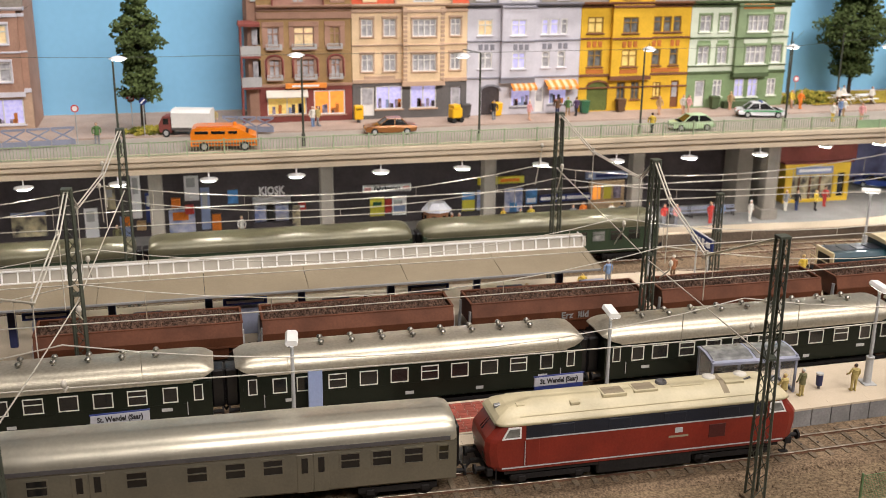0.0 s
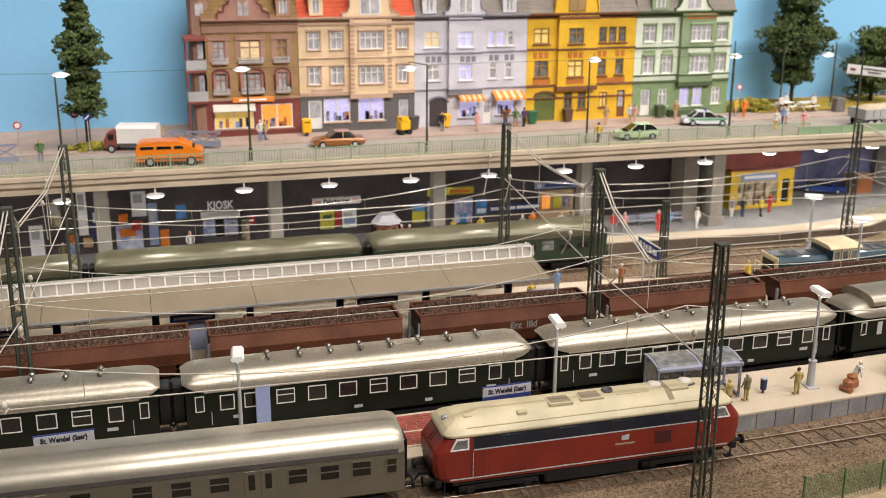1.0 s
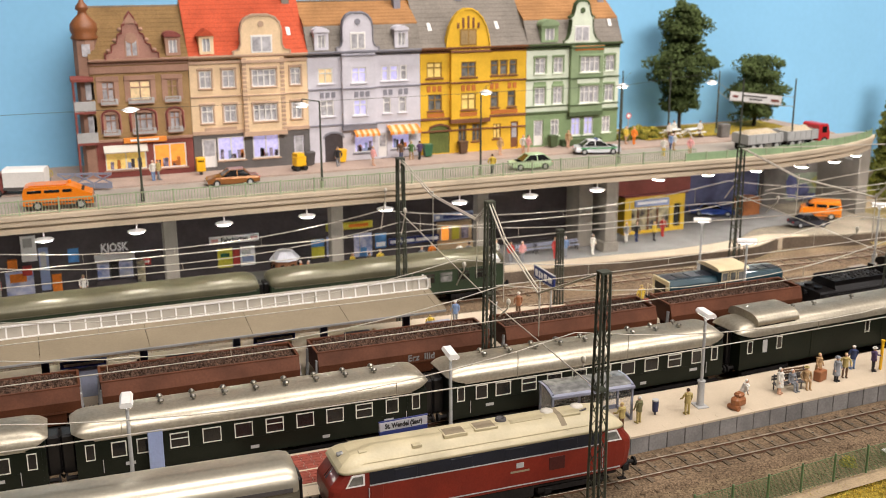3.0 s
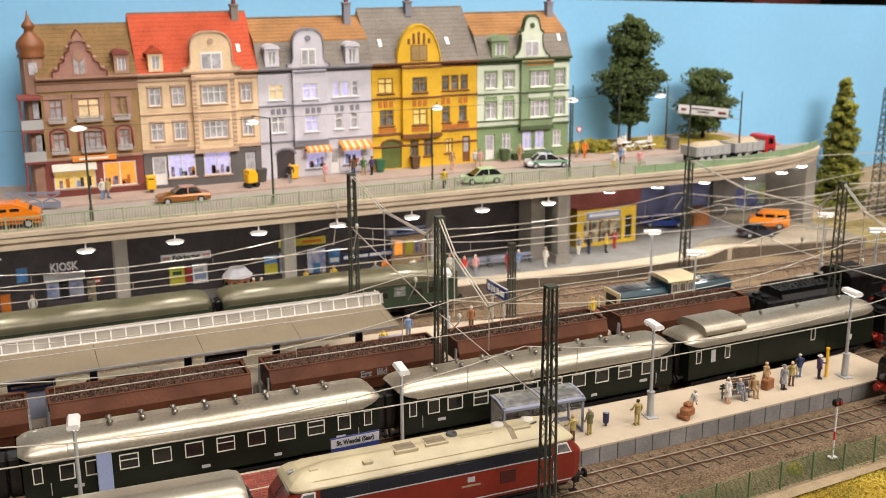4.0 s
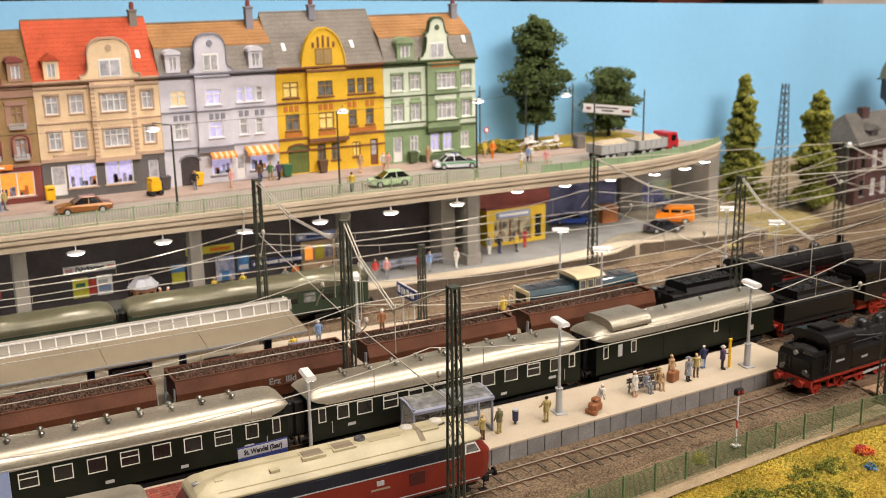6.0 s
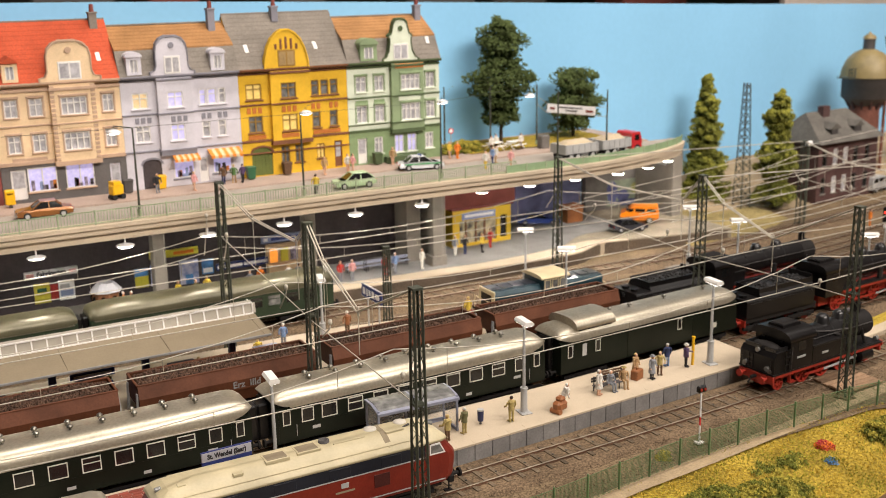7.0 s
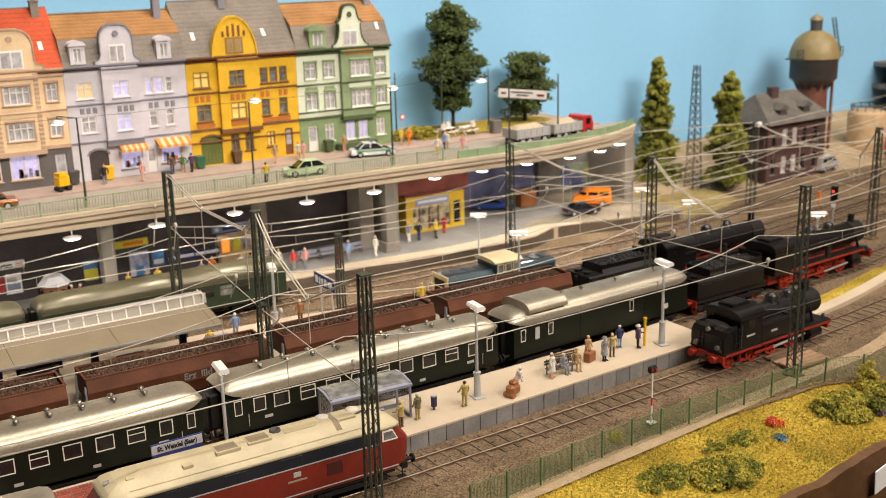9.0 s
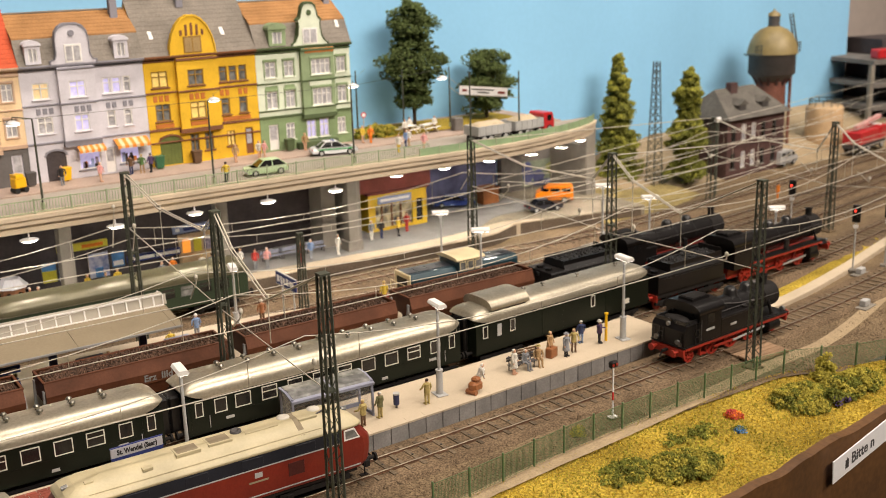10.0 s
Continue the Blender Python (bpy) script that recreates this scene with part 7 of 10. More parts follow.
for k in range(0, len(xs) - 4, 4):
    seg = xs[k:k + 5]
    part("railing_sheet", G().sheet([[(x, DECK(x) + 0.35 + d, z) for x in seg] for d, z in ((-0.03, 0.03), (-0.03, 0.66), (0.03, 0.66), (0.03, 0.03))], smooth=False), M["railing_panel"], rail)
    part("railing_post", G().box(seg[0] - 0.06, seg[0] + 0.06, DECK(seg[0]) + 0.27, DECK(seg[0]) + 0.43, 0, 0.72), M["railing"], rail)


def street_lamp(x, y, z, h=6.4, side=1, lit=True):
    root = thing("street_lamp", "dark street lamp with a glowing flat shade", "lamp", x, y, z, group="street lamps")
    part("post", G().cyl((0, 0, 0), (0, 0, h), 0.09, 0.06, n=8).cyl((0, 0, 0), (0, 0, 0.9), 0.13, n=8), M["mast"], root)
    part("arm", G().bar((0, 0, h), (side * 0.3, -0.05, h + 0.1), 0.07), M["mast"], root)
    part("shade", G().lathe([(0.0, 0.22), (0.3, 0.16), (0.62, 0.02), (0.6, -0.02)], (0, 0), 14), M["sign_white"], root).matrix_basis = pose(side * 0.35 * U, -0.05 * U, (h + 0.05) * U) @ Matrix.Diagonal((1.0, 0.6, 1, 1))
    part("bulb", G().lathe([(0.58, 0.0), (0.3, -0.12), (0.0, -0.16)], (0, 0), 14), M["street_glow"], root).matrix_basis = pose(side * 0.35 * U, -0.05 * U, (h + 0.05) * U) @ Matrix.Diagonal((1.0, 0.6, 1, 1))
    return root


for x, s in ((-4.9, 1), (7.5, -1)):
    street_lamp(x, 31.1, ROAD + 0.1, 6.3, s)


def tram_pole(x, y, z, h, lean=0.0):
    root = thing("tram_pole", "dark slim pole carrying the street overhead wire", "pole", x, y, z, group="street poles")
    part("pole", G().cyl((0, 0, 0), (lean, 0, h), 0.09, 0.06, n=8), M["mast"], root)
    part("foot", G().cyl((0, 0, 0), (0, 0, 0.5), 0.14, n=8), M["railing"], root)
    return root


for x in (20.2, 32.8, 45.0):
    tram_pole(x, 30.8, ROAD + 0.1, 6.3)
for x, y, h in ((51.5, 41.5, 6.2), (56.0, 40.6, 6.1), (61.2, 40.4, 5.9), (57.2, 31.4, 6.3), (62.8, 31.6, 6.0)):
    tram_pole(x, y, ROAD + 0.1, h)
for x, y, z in ((19.0, 31.2, 15.6), (34.6, 34.0, 15.45), (47.0, 34.0, 15.4), (60.1, 40.0, 14.5)):
    hl = thing("hanging_lamp", "glowing white street lamp hung over the road", "lamp", x, y, z, group="hanging street lamps")
    part("shade", G().lathe([(0, 0.28), (0.25, 0.22), (0.55, 0.05), (0.52, 0.0)], (0, 0), 14), M["sign_white"], hl)
    part("bulb", G().lathe([(0.5, 0.0), (0.3, -0.1), (0, -0.14)], (0, 0), 14), M["street_glow"], hl)
    part("hanger", G().cyl((0, 0, 0.25), (0, 0, 0.5), 0.03, n=5), M["mast"], hl)
wire = thing("street_wire", "thin dark wire strung along the street", "wire", 0, 0, 0)
pts = [(-40, 37, 16.1), (-4.9, 31.3, 16.0), (7.5, 31.3, 16.0), (20.2, 30.9, 15.9), (32.8, 30.9, 15.9), (45.2, 30.9, 15.9), (61.2, 40.4, 15.4)]
for a, b in zip(pts, pts[1:]):
    part("span", G().cyl(a, b, 0.018, n=4), M["mast"], wire)


def vehicle_wheels(root, xs, w, r=0.31):
    for x in xs:
        for s in (-1, 1):
            wh = part("wheel", G().cyl((x, s * (w - 0.2), r), (x, s * (w + 0.01), r), r, n=14), M["tyre"], root)
            part("rim", G().cyl((x, s * (w + 0.005), r), (x, s * (w + 0.025), r), r * 0.6, n=10), M["grey_paint"], wh)


def car(label, paint, x, y, z, rz, L=4.3, kind="saloon", stripe=None):
    root = thing("car", label, "car", x, y, z, rz, "cars on the street")
    root.scale = (0.86, 0.86, 0.86)
    l, w = L / 2, 0.84
    lower = [(-l, 0.32), (-l - 0.02, 0.6), (-l + 0.1, 0.82), (-l * 0.55, 0.9), (l * 0.45, 0.88), (l - 0.12, 0.74), (l, 0.55), (l - 0.02, 0.3), (0, 0.22)]
    g = G()
    n = len(lower)
    rows = [[(px, s * (w - (0.1 if pz > 0.8 else 0.0) - d), pz) for px, pz in lower + lower[:1]] for s, d in ((-1, 0.08), (-1, 0.0), (1, 0.0), (1, 0.08))]
    g.sheet(rows, True)
    g.add(rows[0][:-1], [tuple(range(n))]).add(rows[-1][:-1], [tuple(range(n))])
    part("body", g, M[paint], root)
    roof = [(-l * 0.66, 0.88), (-l * 0.42, 1.36), (l * 0.12, 1.40), (l * 0.45, 0.87)] if kind == "saloon" else [(-l * 0.95, 0.85), (-l * 0.6, 1.36), (l * 0.15, 1.40), (l * 0.5, 0.87)]
    cabin = [[(px, s * (w - 0.08 - 0.16 * (pz > 1)), pz) for px, pz in roof] for s in (-1, 1)]
    g = G().add(cabin[0] + cabin[1], [(0, 1, 2, 3), (4, 5, 6, 7), (1, 2, 6, 5), (0, 1, 5, 4), (2, 3, 7, 6)])
    cb = part("cabin", g, M["glass_dark"], root)
    for s in (-1, 1):
        e = s * 0.012
        for a, b in ((0, 1), (2, 3)):
            pa, pb = cabin[0 if s < 0 else 1][a], cabin[0 if s < 0 else 1][b]
            part("pillar", G().bar((pa[0], pa[1] + e, pa[2]), (pb[0], pb[1] + e, pb[2]), 0.09, 0.06), M[paint], cb)
        part("pillar", G().bar(((roof[1][0] + roof[2][0]) / 2, s * (w - 0.235), 1.38), ((roof[1][0] + roof[2][0]) / 2, s * (w - 0.07), 0.88), 0.07, 0.05), M[paint], cb)
    part("roof", G().box(roof[1][0] - 0.03, roof[2][0] + 0.05, -w + 0.22, w - 0.22, 1.35, 1.43, 0.03), M[stripe if stripe == "car_silver" else paint], root)
    if stripe == "car_green":
        for s in (-1, 1):
            part("side_stripe", G().box(-l * 0.8, l * 0.8, *sorted((s * (w - 0.02), s * (w + 0.012))), 0.62, 0.74), M["car_green"], root)
        part("roof_beacon", G().box(-0.2, 0.0, -0.5, 0.5, 1.43, 1.55, 0.03), M["car_blue"], root)
    for s in (-1, 1):
        part("headlight", G().cyl((l - 0.05, s * 0.58, 0.62), (l + 0.01, s * 0.58, 0.62), 0.1, n=8), M["glass_pale"], root)
        part("tail_light", G().box(-l - 0.03, -l + 0.02, s * 0.58 - 0.12, s * 0.58 + 0.12, 0.6, 0.72), M["sign_red"], root)
    part("front_bumper", G().box(l - 0.06, l + 0.06, -w + 0.05, w - 0.05, 0.34, 0.46, 0.03), M["grey_paint"], root)
    part("rear_bumper", G().box(-l - 0.07, -l + 0.05, -w + 0.05, w - 0.05, 0.34, 0.46, 0.03), M["grey_paint"], root)
    vehicle_wheels(root, (-l * 0.62, l * 0.64), w)
    return root


car("brown metallic saloon car parked on the street", "car_brown", 14.4, 34.9, ROAD, 178, 4.5)
car("silver and green police patrol car on the street", "car_silver", 45.9, 36.0, ROAD, -15, 4.6, stripe="car_green")
car("pale green small car beside the railing", "car_lime", 37.6, 32.0, ROAD, 176, 3.9, "hatch")


def van(label, paint, x, y, z, rz, L=4.6, H=2.0, ladder=True):
    root = thing("van", label, "van", x, y, z, rz)
    l, w = L / 2, 0.92
    side = [(-l, 0.35), (-l, 1.2), (-l + 0.1, H - 0.08), (-l + 0.3, H), (l - 1.5, H), (l - 1.15, H - 0.12), (l - 0.6, 1.2), (l - 0.08, 1.0), (l, 0.6), (l, 0.35)]
    part("body", G().ext(side, -w, w, "y"), M[paint], root)
    for s in (-1, 1):
        for a, b in ((-l + 0.3, -l + 1.2), (-l + 1.4, -l + 2.35), (-l + 2.55, -l + 3.15)):
            part("side_window", G().box(a, b, *sorted((s * w, s * (w + 0.012))), 1.2, H - 0.22, 0.004), M["glass_dark"], root)
        part("lower_trim", G().box(-l + 0.1, l - 0.1, *sorted((s * w, s * (w + 0.015))), 0.5, 0.58), M["tank_grey"], root)
    part("windscreen", G().add([(l - 1.12, -w + 0.12, H - 0.2), (l - 1.12, w - 0.12, H - 0.2), (l - 0.58, w - 0.1, 1.22), (l - 0.58, -w + 0.1, 1.22)], [(0, 1, 2, 3)]), M["glass_dark"], root)
    if ladder:
        part("beacon", G().cyl((l - 1.5, 0, H), (l - 1.5, 0, H + 0.25), 0.14, 0.1, n=10), M["van_orange"], root)
        part("roof_rack", G().box(-l + 0.4, l - 1.7, -w + 0.2, w - 0.2, H + 0.02, H + 0.07), M[paint], root)
    for s in (-1, 1):
        part("headlight", G().cyl((l - 0.02, s * 0.65, 0.75), (l + 0.02, s * 0.65, 0.75), 0.12, n=8), M["glass_pale"], root)
    part("bumper", G().box(l - 0.05, l + 0.08, -w + 0.04, w - 0.04, 0.36, 0.5, 0.03), M["tank_grey"], root)
    vehicle_wheels(root, (-l + 0.9, l - 0.85), w, 0.33)
    return root


van("bright orange road service van with roof beacon", "van_orange", 2.1, 31.9, ROAD, -5, 4.5, 1.62)


def box_truck(x, y, z, rz):
    root = thing("light_truck", "small dark lorry with a white tarpaulin cover", "truck", x, y, z, rz)
    root.scale = (0.8, 0.8, 0.86)
    part("cab", G().ext([(-2.3, 0.4), (-2.35, 1.1), (-2.0, 1.75), (-1.3, 1.8), (-1.2, 0.4)], -0.85, 0.85, "y"), M["h_red_trim"], root)
    part("cab_window", G().box(-1.95, -1.45, -0.87, 0.87, 1.1, 1.6), M["glass_dark"], root)
    part("tarpaulin", G().ext([(-0.95, 0.85), (-1.0, 2.1), (-0.7, 2.35), (0.7, 2.35), (1.0, 2.1), (0.95, 0.85)], -1.15, 2.4), M["white"], root)
    part("bed", G().box(-1.2, 2.4, -0.95, 0.95, 0.6, 0.85, 0.02), M["tank_grey"], root)
    vehicle_wheels(root, (-1.7, 1.5), 0.9, 0.36)


box_truck(-0.4, 36.9, ROAD, -14)


def gravel_truck(x, y, z, rz):
    root = thing("tipper_truck", "red lorry with trailer, both loaded with pale gravel", "truck", x, y, z, rz)
    root.scale = (0.88, 0.88, 0.88)
    part("cab", G().ext([(3.5, 0.5), (3.5, 2.1), (3.7, 2.22), (4.7, 2.2), (4.95, 1.3), (4.95, 0.5)], -1.15, 1.15, "y"), M["truck_red"], root)
    part("cab_window", G().box(3.95, 4.55, -1.17, 1.17, 1.35, 1.95), M["glass_dark"], root)
    part("windscreen", G().add([(4.74, -1.05, 2.1), (4.74, 1.05, 2.1), (4.96, 1.05, 1.35), (4.96, -1.05, 1.35)], [(0, 1, 2, 3)]), M["glass_dark"], root)
    for nm, a, b in (("tipper_body", -0.6, 3.4), ("trailer_body", -5.6, -1.2)):
        body = part(nm, G().box(a, b, -1.2, -1.1, 0.9, 1.75).box(a, b, 1.1, 1.2, 0.9, 1.75).box(a, a + 0.1, -1.1, 1.1, 0.9, 1.75).box(b - 0.1, b, -1.1, 1.1, 0.9, 1.75).box(a, b, -1.2, 1.2, 0.8, 0.92), M["grey_paint"], root)
        for k in range(6):
            xx = a + 0.2 + k * (b - a - 0.4) / 5
            part("side_rib", G().box(xx - 0.04, xx + 0.04, -1.25, -1.2, 0.9, 1.75), M["grey_paint"], body)
        rows = [[(a + 0.1 + (b - a - 0.2) * i / 10, -1.1 + 2.2 * j / 6, 1.6 + 0.5 * math.sin(math.pi * j / 6) * min(1, i / 2, (10 - i) / 2) + random.uniform(-0.04, 0.04)) for j in range(7)] for i in range(11)]
        part("gravel", G().sheet(rows), M["gravel_load"], body)
    part("chassis", G().box(-5.4, 5.0, -0.5, 0.5, 0.55, 0.8), M["tank_grey"], root)
    vehicle_wheels(root, (-4.8, -3.9, -1.9, 0.1, 1.1, 4.3), 1.15, 0.45)


gravel_truck(62.7, 32.5, ROAD, 4)

# pavement things
def letter_box(x, y, rz):
    root = thing("letter_box", "bright yellow post box on the pavement", "post box", x, y, ROAD + 0.15, rz)
    part("box", G().box(-0.35, 0.35, -0.28, 0.28, 0.25, 1.35, 0.06), M["post_yellow"], root)
    part("foot", G().box(-0.12, 0.12, -0.12, 0.12, 0, 0.25), M["tank_grey"], root)
    part("slot", G().box(-0.22, 0.22, -0.3, -0.27, 1.05, 1.12), M["black"], root)


letter_box(12.7, 38.9, 0)
tr = thing("delivery_trike", "yellow post delivery cart standing on the pavement", "cart", 20.2, 37.6, ROAD + 0.15, 20)
tr.scale = (0.72, 0.72, 0.72)
part("box", G().box(-0.7, 0.6, -0.5, 0.5, 0.5, 1.6, 0.1), M["post_yellow"], tr)
part("canopy", G().ext([(-0.55, 1.6), (-0.5, 1.95), (0.5, 1.95), (0.55, 1.6)], -0.6, 0.3), M["post_yellow"], tr)
for x in (-0.5, 0.5):
    part("wheel", G().cyl((x, -0.5, 0.28), (x, 0.5, 0.28), 0.28, n=12), M["tyre"], tr)
for x, y, m, lab in ((24.2, 39.6, "post_yellow", "yellow wheeled bin in a gateway"), (31.6, 39.3, "bin_green", "dark green wheeled bin by the wall"), (34.9, 39.5, "cl_brown", "dark brown litter drum by the wall"), (21.5, 39.4, "tank_grey", "grey bin beside the shop"), (43.4, 39.4, "h_green_dark", "dark green bin beside the door")):
    b = thing("wheeled_bin", lab, "bin", x, y, ROAD + 0.15)
    part("bin_body", G().add([(-0.28, -0.25, 0.08), (0.28, -0.25, 0.08), (0.28, 0.25, 0.08), (-0.28, 0.25, 0.08), (-0.36, -0.34, 1.0), (0.36, -0.34, 1.0), (0.36, 0.34, 1.0), (-0.36, 0.34, 1.0)], [(0, 1, 2, 3), (0, 1, 5, 4), (1, 2, 6, 5), (2, 3, 7, 6), (3, 0, 4, 7)]), M[m], b)
    part("lid", G().box(-0.39, 0.39, -0.38, 0.36, 1.0, 1.1, 0.03), M[m], b)
hg = thing("low_hedge_box", "dark green planter along the green house", "planter", 46.3, 39.6, ROAD + 0.15)
part("box", G().box(-2.0, 2.0, -0.3, 0.3, 0, 0.6, 0.05), M["h_green_dark"], hg)
wf = thing("site_fence", "blue lattice site barrier at the street corner", "fence", 2.2, 37.2, ROAD + 0.1, -18)
for k in range(3):
    part("barrier_panel", G().box(k * 1.3, k * 1.3 + 1.25, -0.04, 0.04, 1.1, 1.25).box(k * 1.3, k * 1.3 + 1.25, -0.04, 0.04, 0.1, 0.5).bar((k * 1.3, 0, 0.5), (k * 1.3 + 1.2, 0, 1.1), 0.1).bar((k * 1.3 + 1.2, 0, 0.5), (k * 1.3, 0, 1.1), 0.1), M["shelter_blue"], wf)
wf = thing("site_fence", "long blue lattice site barrier near the corner house", "fence", -17.5, 33.4, ROAD + 0.1, 6)
for k in range(6):
    part("barrier_panel", G().box(k * 1.6, k * 1.6 + 1.55, -0.04, 0.04, 1.2, 1.35).box(k * 1.6, k * 1.6 + 1.55, -0.04, 0.04, 0.1, 0.45).bar((k * 1.6, 0, 0.4), (k * 1.6 + 1.5, 0, 1.2), 0.1).bar((k * 1.6 + 1.5, 0, 0.4), (k * 1.6, 0, 1.2), 0.1), M["shelter_blue"], wf)


def road_sign(x, y, kind):
    root = thing("road_sign", "round red and white road sign" if kind == "ban" else "round blue road sign with white arrow", "road sign", x, y, ROAD + 0.12)
    part("post", G().cyl((0, 0, 0), (0, 0, 2.6), 0.04, n=6), M["grey_paint"], root)
    part("disc", G().cyl((0, -0.05, 2.5), (0, -0.02, 2.5), 0.27, n=18), M["sign_red" if kind == "ban" else "sign_blue"], root)
    if kind == "ban":
        part("centre", G().cyl((0, -0.06, 2.5), (0, -0.045, 2.5), 0.18, n=16), M["sign_white"], root)
    else:
        part("arrow", G().bar((-0.15, -0.06, 2.35), (0.15, -0.06, 2.65), 0.02, 0.1), M["sign_white"], root)


road_sign(-7.9, 34.8, "ban"), road_sign(-4.3, 38.8, "ban"), road_sign(-3.4, 37.0, "arrow"), road_sign(50.6, 38.8, "ban")
STREET_PEOPLE = [(9.0, 38.0, 20, "hair_white", "cl_white", "cl_blue"), (9.4, 38.1, 60, "hair_dark", "cl_khaki", "cl_grey"), (23.5, 38.2, 0, "hair_dark", "cl_black", "cl_grey"),
                 (26.2, 37.4, 40, "hair_blond", "cl_pink", "skin"), (29.0, 38.6, 180, "hair_dark", "cl_brown", "cl_navy"), (29.9, 38.6, 150, "hair_blond", "cl_green", "cl_tan"),
                 (30.6, 38.5, 200, "hair_dark", "cl_purple", "cl_black"), (34.0, 31.3, 180, "hair_dark", "cl_yellow", "cl_black"), (37.6, 37.8, 10, "hair_blond", "cl_tan", "skin"),
                 (39.8, 37.9, 0, "hair_blond", "cl_white", "skin"), (40.2, 37.7, 30, "hair_dark", "cl_pink", "skin"), (50.9, 38.2, 0, "hair_blond", "cl_orange", "cl_orange"),
                 (50.3, 38.6, 30, "hair_blond", "cl_yellow", "skin"), (50.6, 32.9, 0, "hair_blond", "cl_white", "cl_yellow"), (52.4, 34.6, 20, "hair_dark", "cl_blue", "cl_navy"),
                 (52.8, 34.7, 20, "hair_dark", "cl_white", "cl_tan"), (52.9, 32.4, 0, "hair_blond", "cl_pink", "skin"), (1.6, 38.6, 0, "hair_dark", "cl_khaki", "cl_grey"), (-6.6, 34.9, 0, "hair_dark", "cl_green", "cl_grey"),
                 (44.6, 38.8, 0, "hair_blond", "cl_tan", "skin")]
for x, y, rz, a, b, c in STREET_PEOPLE:
    figurine("small painted plastic figurine standing on the street", x, y, ROAD + (0.15 if y > 36.6 else 0.02), rz, a, b, c, "street figurines", stride=0.1, h=1.5)
# banner across the road
bn = thing("road_banner", "white banner with grey writing strung between poles", "banner", 0, 0, 0)
a, b = Vector((59.65, 36.5, 13.74)), Vector((63.2, 33.8, 13.42))
d = (b - a).normalized()
part("board", G().bar(a, b, 0.08, 0.78), M["sign_white"], bn)
off = Vector((d.y, -d.x, 0)) * 0.07
for f0, f1, zz, h in ((0.06, 0.16, 0.0, 0.2), (0.26, 0.72, 0.15, 0.1), (0.38, 0.62, -0.12, 0.1), (0.8, 0.95, -0.05, 0.2)):
    p, q = a + (b - a) * f0 + off, a + (b - a) * f1 + off
    part("writing_bar", G().bar((p.x, p.y, p.z + zz), (q.x, q.y, q.z + zz), 0.03, h), M["tank_grey"] if 0.2 < f0 < 0.7 else M["h_red_trim"], bn)
part("carrier", G().tube([(61.2, 40.4, 13.6), (59.65, 36.5, 13.3), (63.2, 33.8, 12.98), (62.8, 31.6, 13.2)], 0.03), M["wire"], bn)
part("upper_carrier", G().tube([(61.2, 40.4, 14.4), (59.65, 36.5, 14.15), (63.2, 33.8, 13.83), (62.8, 31.6, 14.0)], 0.02), M["wire"], bn)
# cross wires that carry the hanging lamps
for x, y, z, px, py in ((34.6, 34.0, 15.45, 32.8, 30.8), (47.0, 34.0, 15.4, 45.0, 30.8)):
    part("cross_wire", G().tube([(px, py, 15.9), (x, y, z + 0.5), (x + (x - px) * 2.4, FY + 0.1, 16.0)], 0.015, 4), M["mast"], wire)
part("cross_wire", G().tube([(60.1, 40.0, 15.0), (61.2, 40.4, 15.3)], 0.02, 4), M["mast"], wire)
part("cross_wire", G().tube([(19.0, 31.2, 16.1), (20.2, 30.8, 15.9)], 0.04, 4), M["mast"], wire)

# ---- concourse under the street ----
for key, args in {
    "poster_yellow": dict(colour=(0.62, 0.55, 0.05), rough=0.5, vary=0.1, stain=0.1),
    "poster_mix": dict(colour=(0.45, 0.45, 0.55), rough=0.5, vary=0.6, stain=0.4, grain=1.6, patch=0.8, light=(0.75, 0.75, 0.85), dark=(0.15, 0.2, 0.45)),
    "poster_warm": dict(colour=(0.4, 0.3, 0.2), rough=0.5, vary=0.7, stain=0.4, grain=1.6, patch=0.8, light=(0.75, 0.65, 0.4), dark=(0.06, 0.05, 0.05)),
    "poster_blue": dict(colour=(0.08, 0.25, 0.55), rough=0.5, vary=0.3, stain=0.3, grain=2),
    "shop_yellow": dict(colour=(0.72, 0.47, 0.03), rough=0.5, vary=0.06, stain=0.1),
    "shop_beige": dict(colour=(0.52, 0.36, 0.20), rough=0.6, vary=0.2, stain=0.2),
    "wood_booth": dict(colour=(0.20, 0.08, 0.03), rough=0.6, vary=0.2, stain=0.2),
    "forecourt_blue": dict(colour=(0.17, 0.18, 0.33), rough=0.8, vary=0.35, stain=0.4, grain=0.6, patch=0.2),
}.items():
    M[key] = material(key, **args)

for x in (-27.5, -15.2, -2.9, 9.6, 22.4, 34.9, 47.0):
    pl = thing("concrete_pillar", "sand-grey concrete pillar on a low plinth", "pillar", x, 35.6, PZ, group="concourse pillars")
    part("shaft", G().box(-0.5, 0.5, -0.5, 0.5, 0, ROAD - 1.27 - PZ, 0.06), M["concrete"], pl)
    part("plinth", G().box(-0.75, 0.75, -0.75, 0.75, 0.0, 0.9, 0.05), M["concrete"], pl)
for x in (48.4, 45.8):
    solo("pillar_wall", G().box(-0.7, 0.7, -1.2, 1.2, 0, ROAD - 1.27 - PZ, 0.05), M["concrete"], "plain concrete wall piece beside a pillar", "pillar", x, 38.6, PZ)
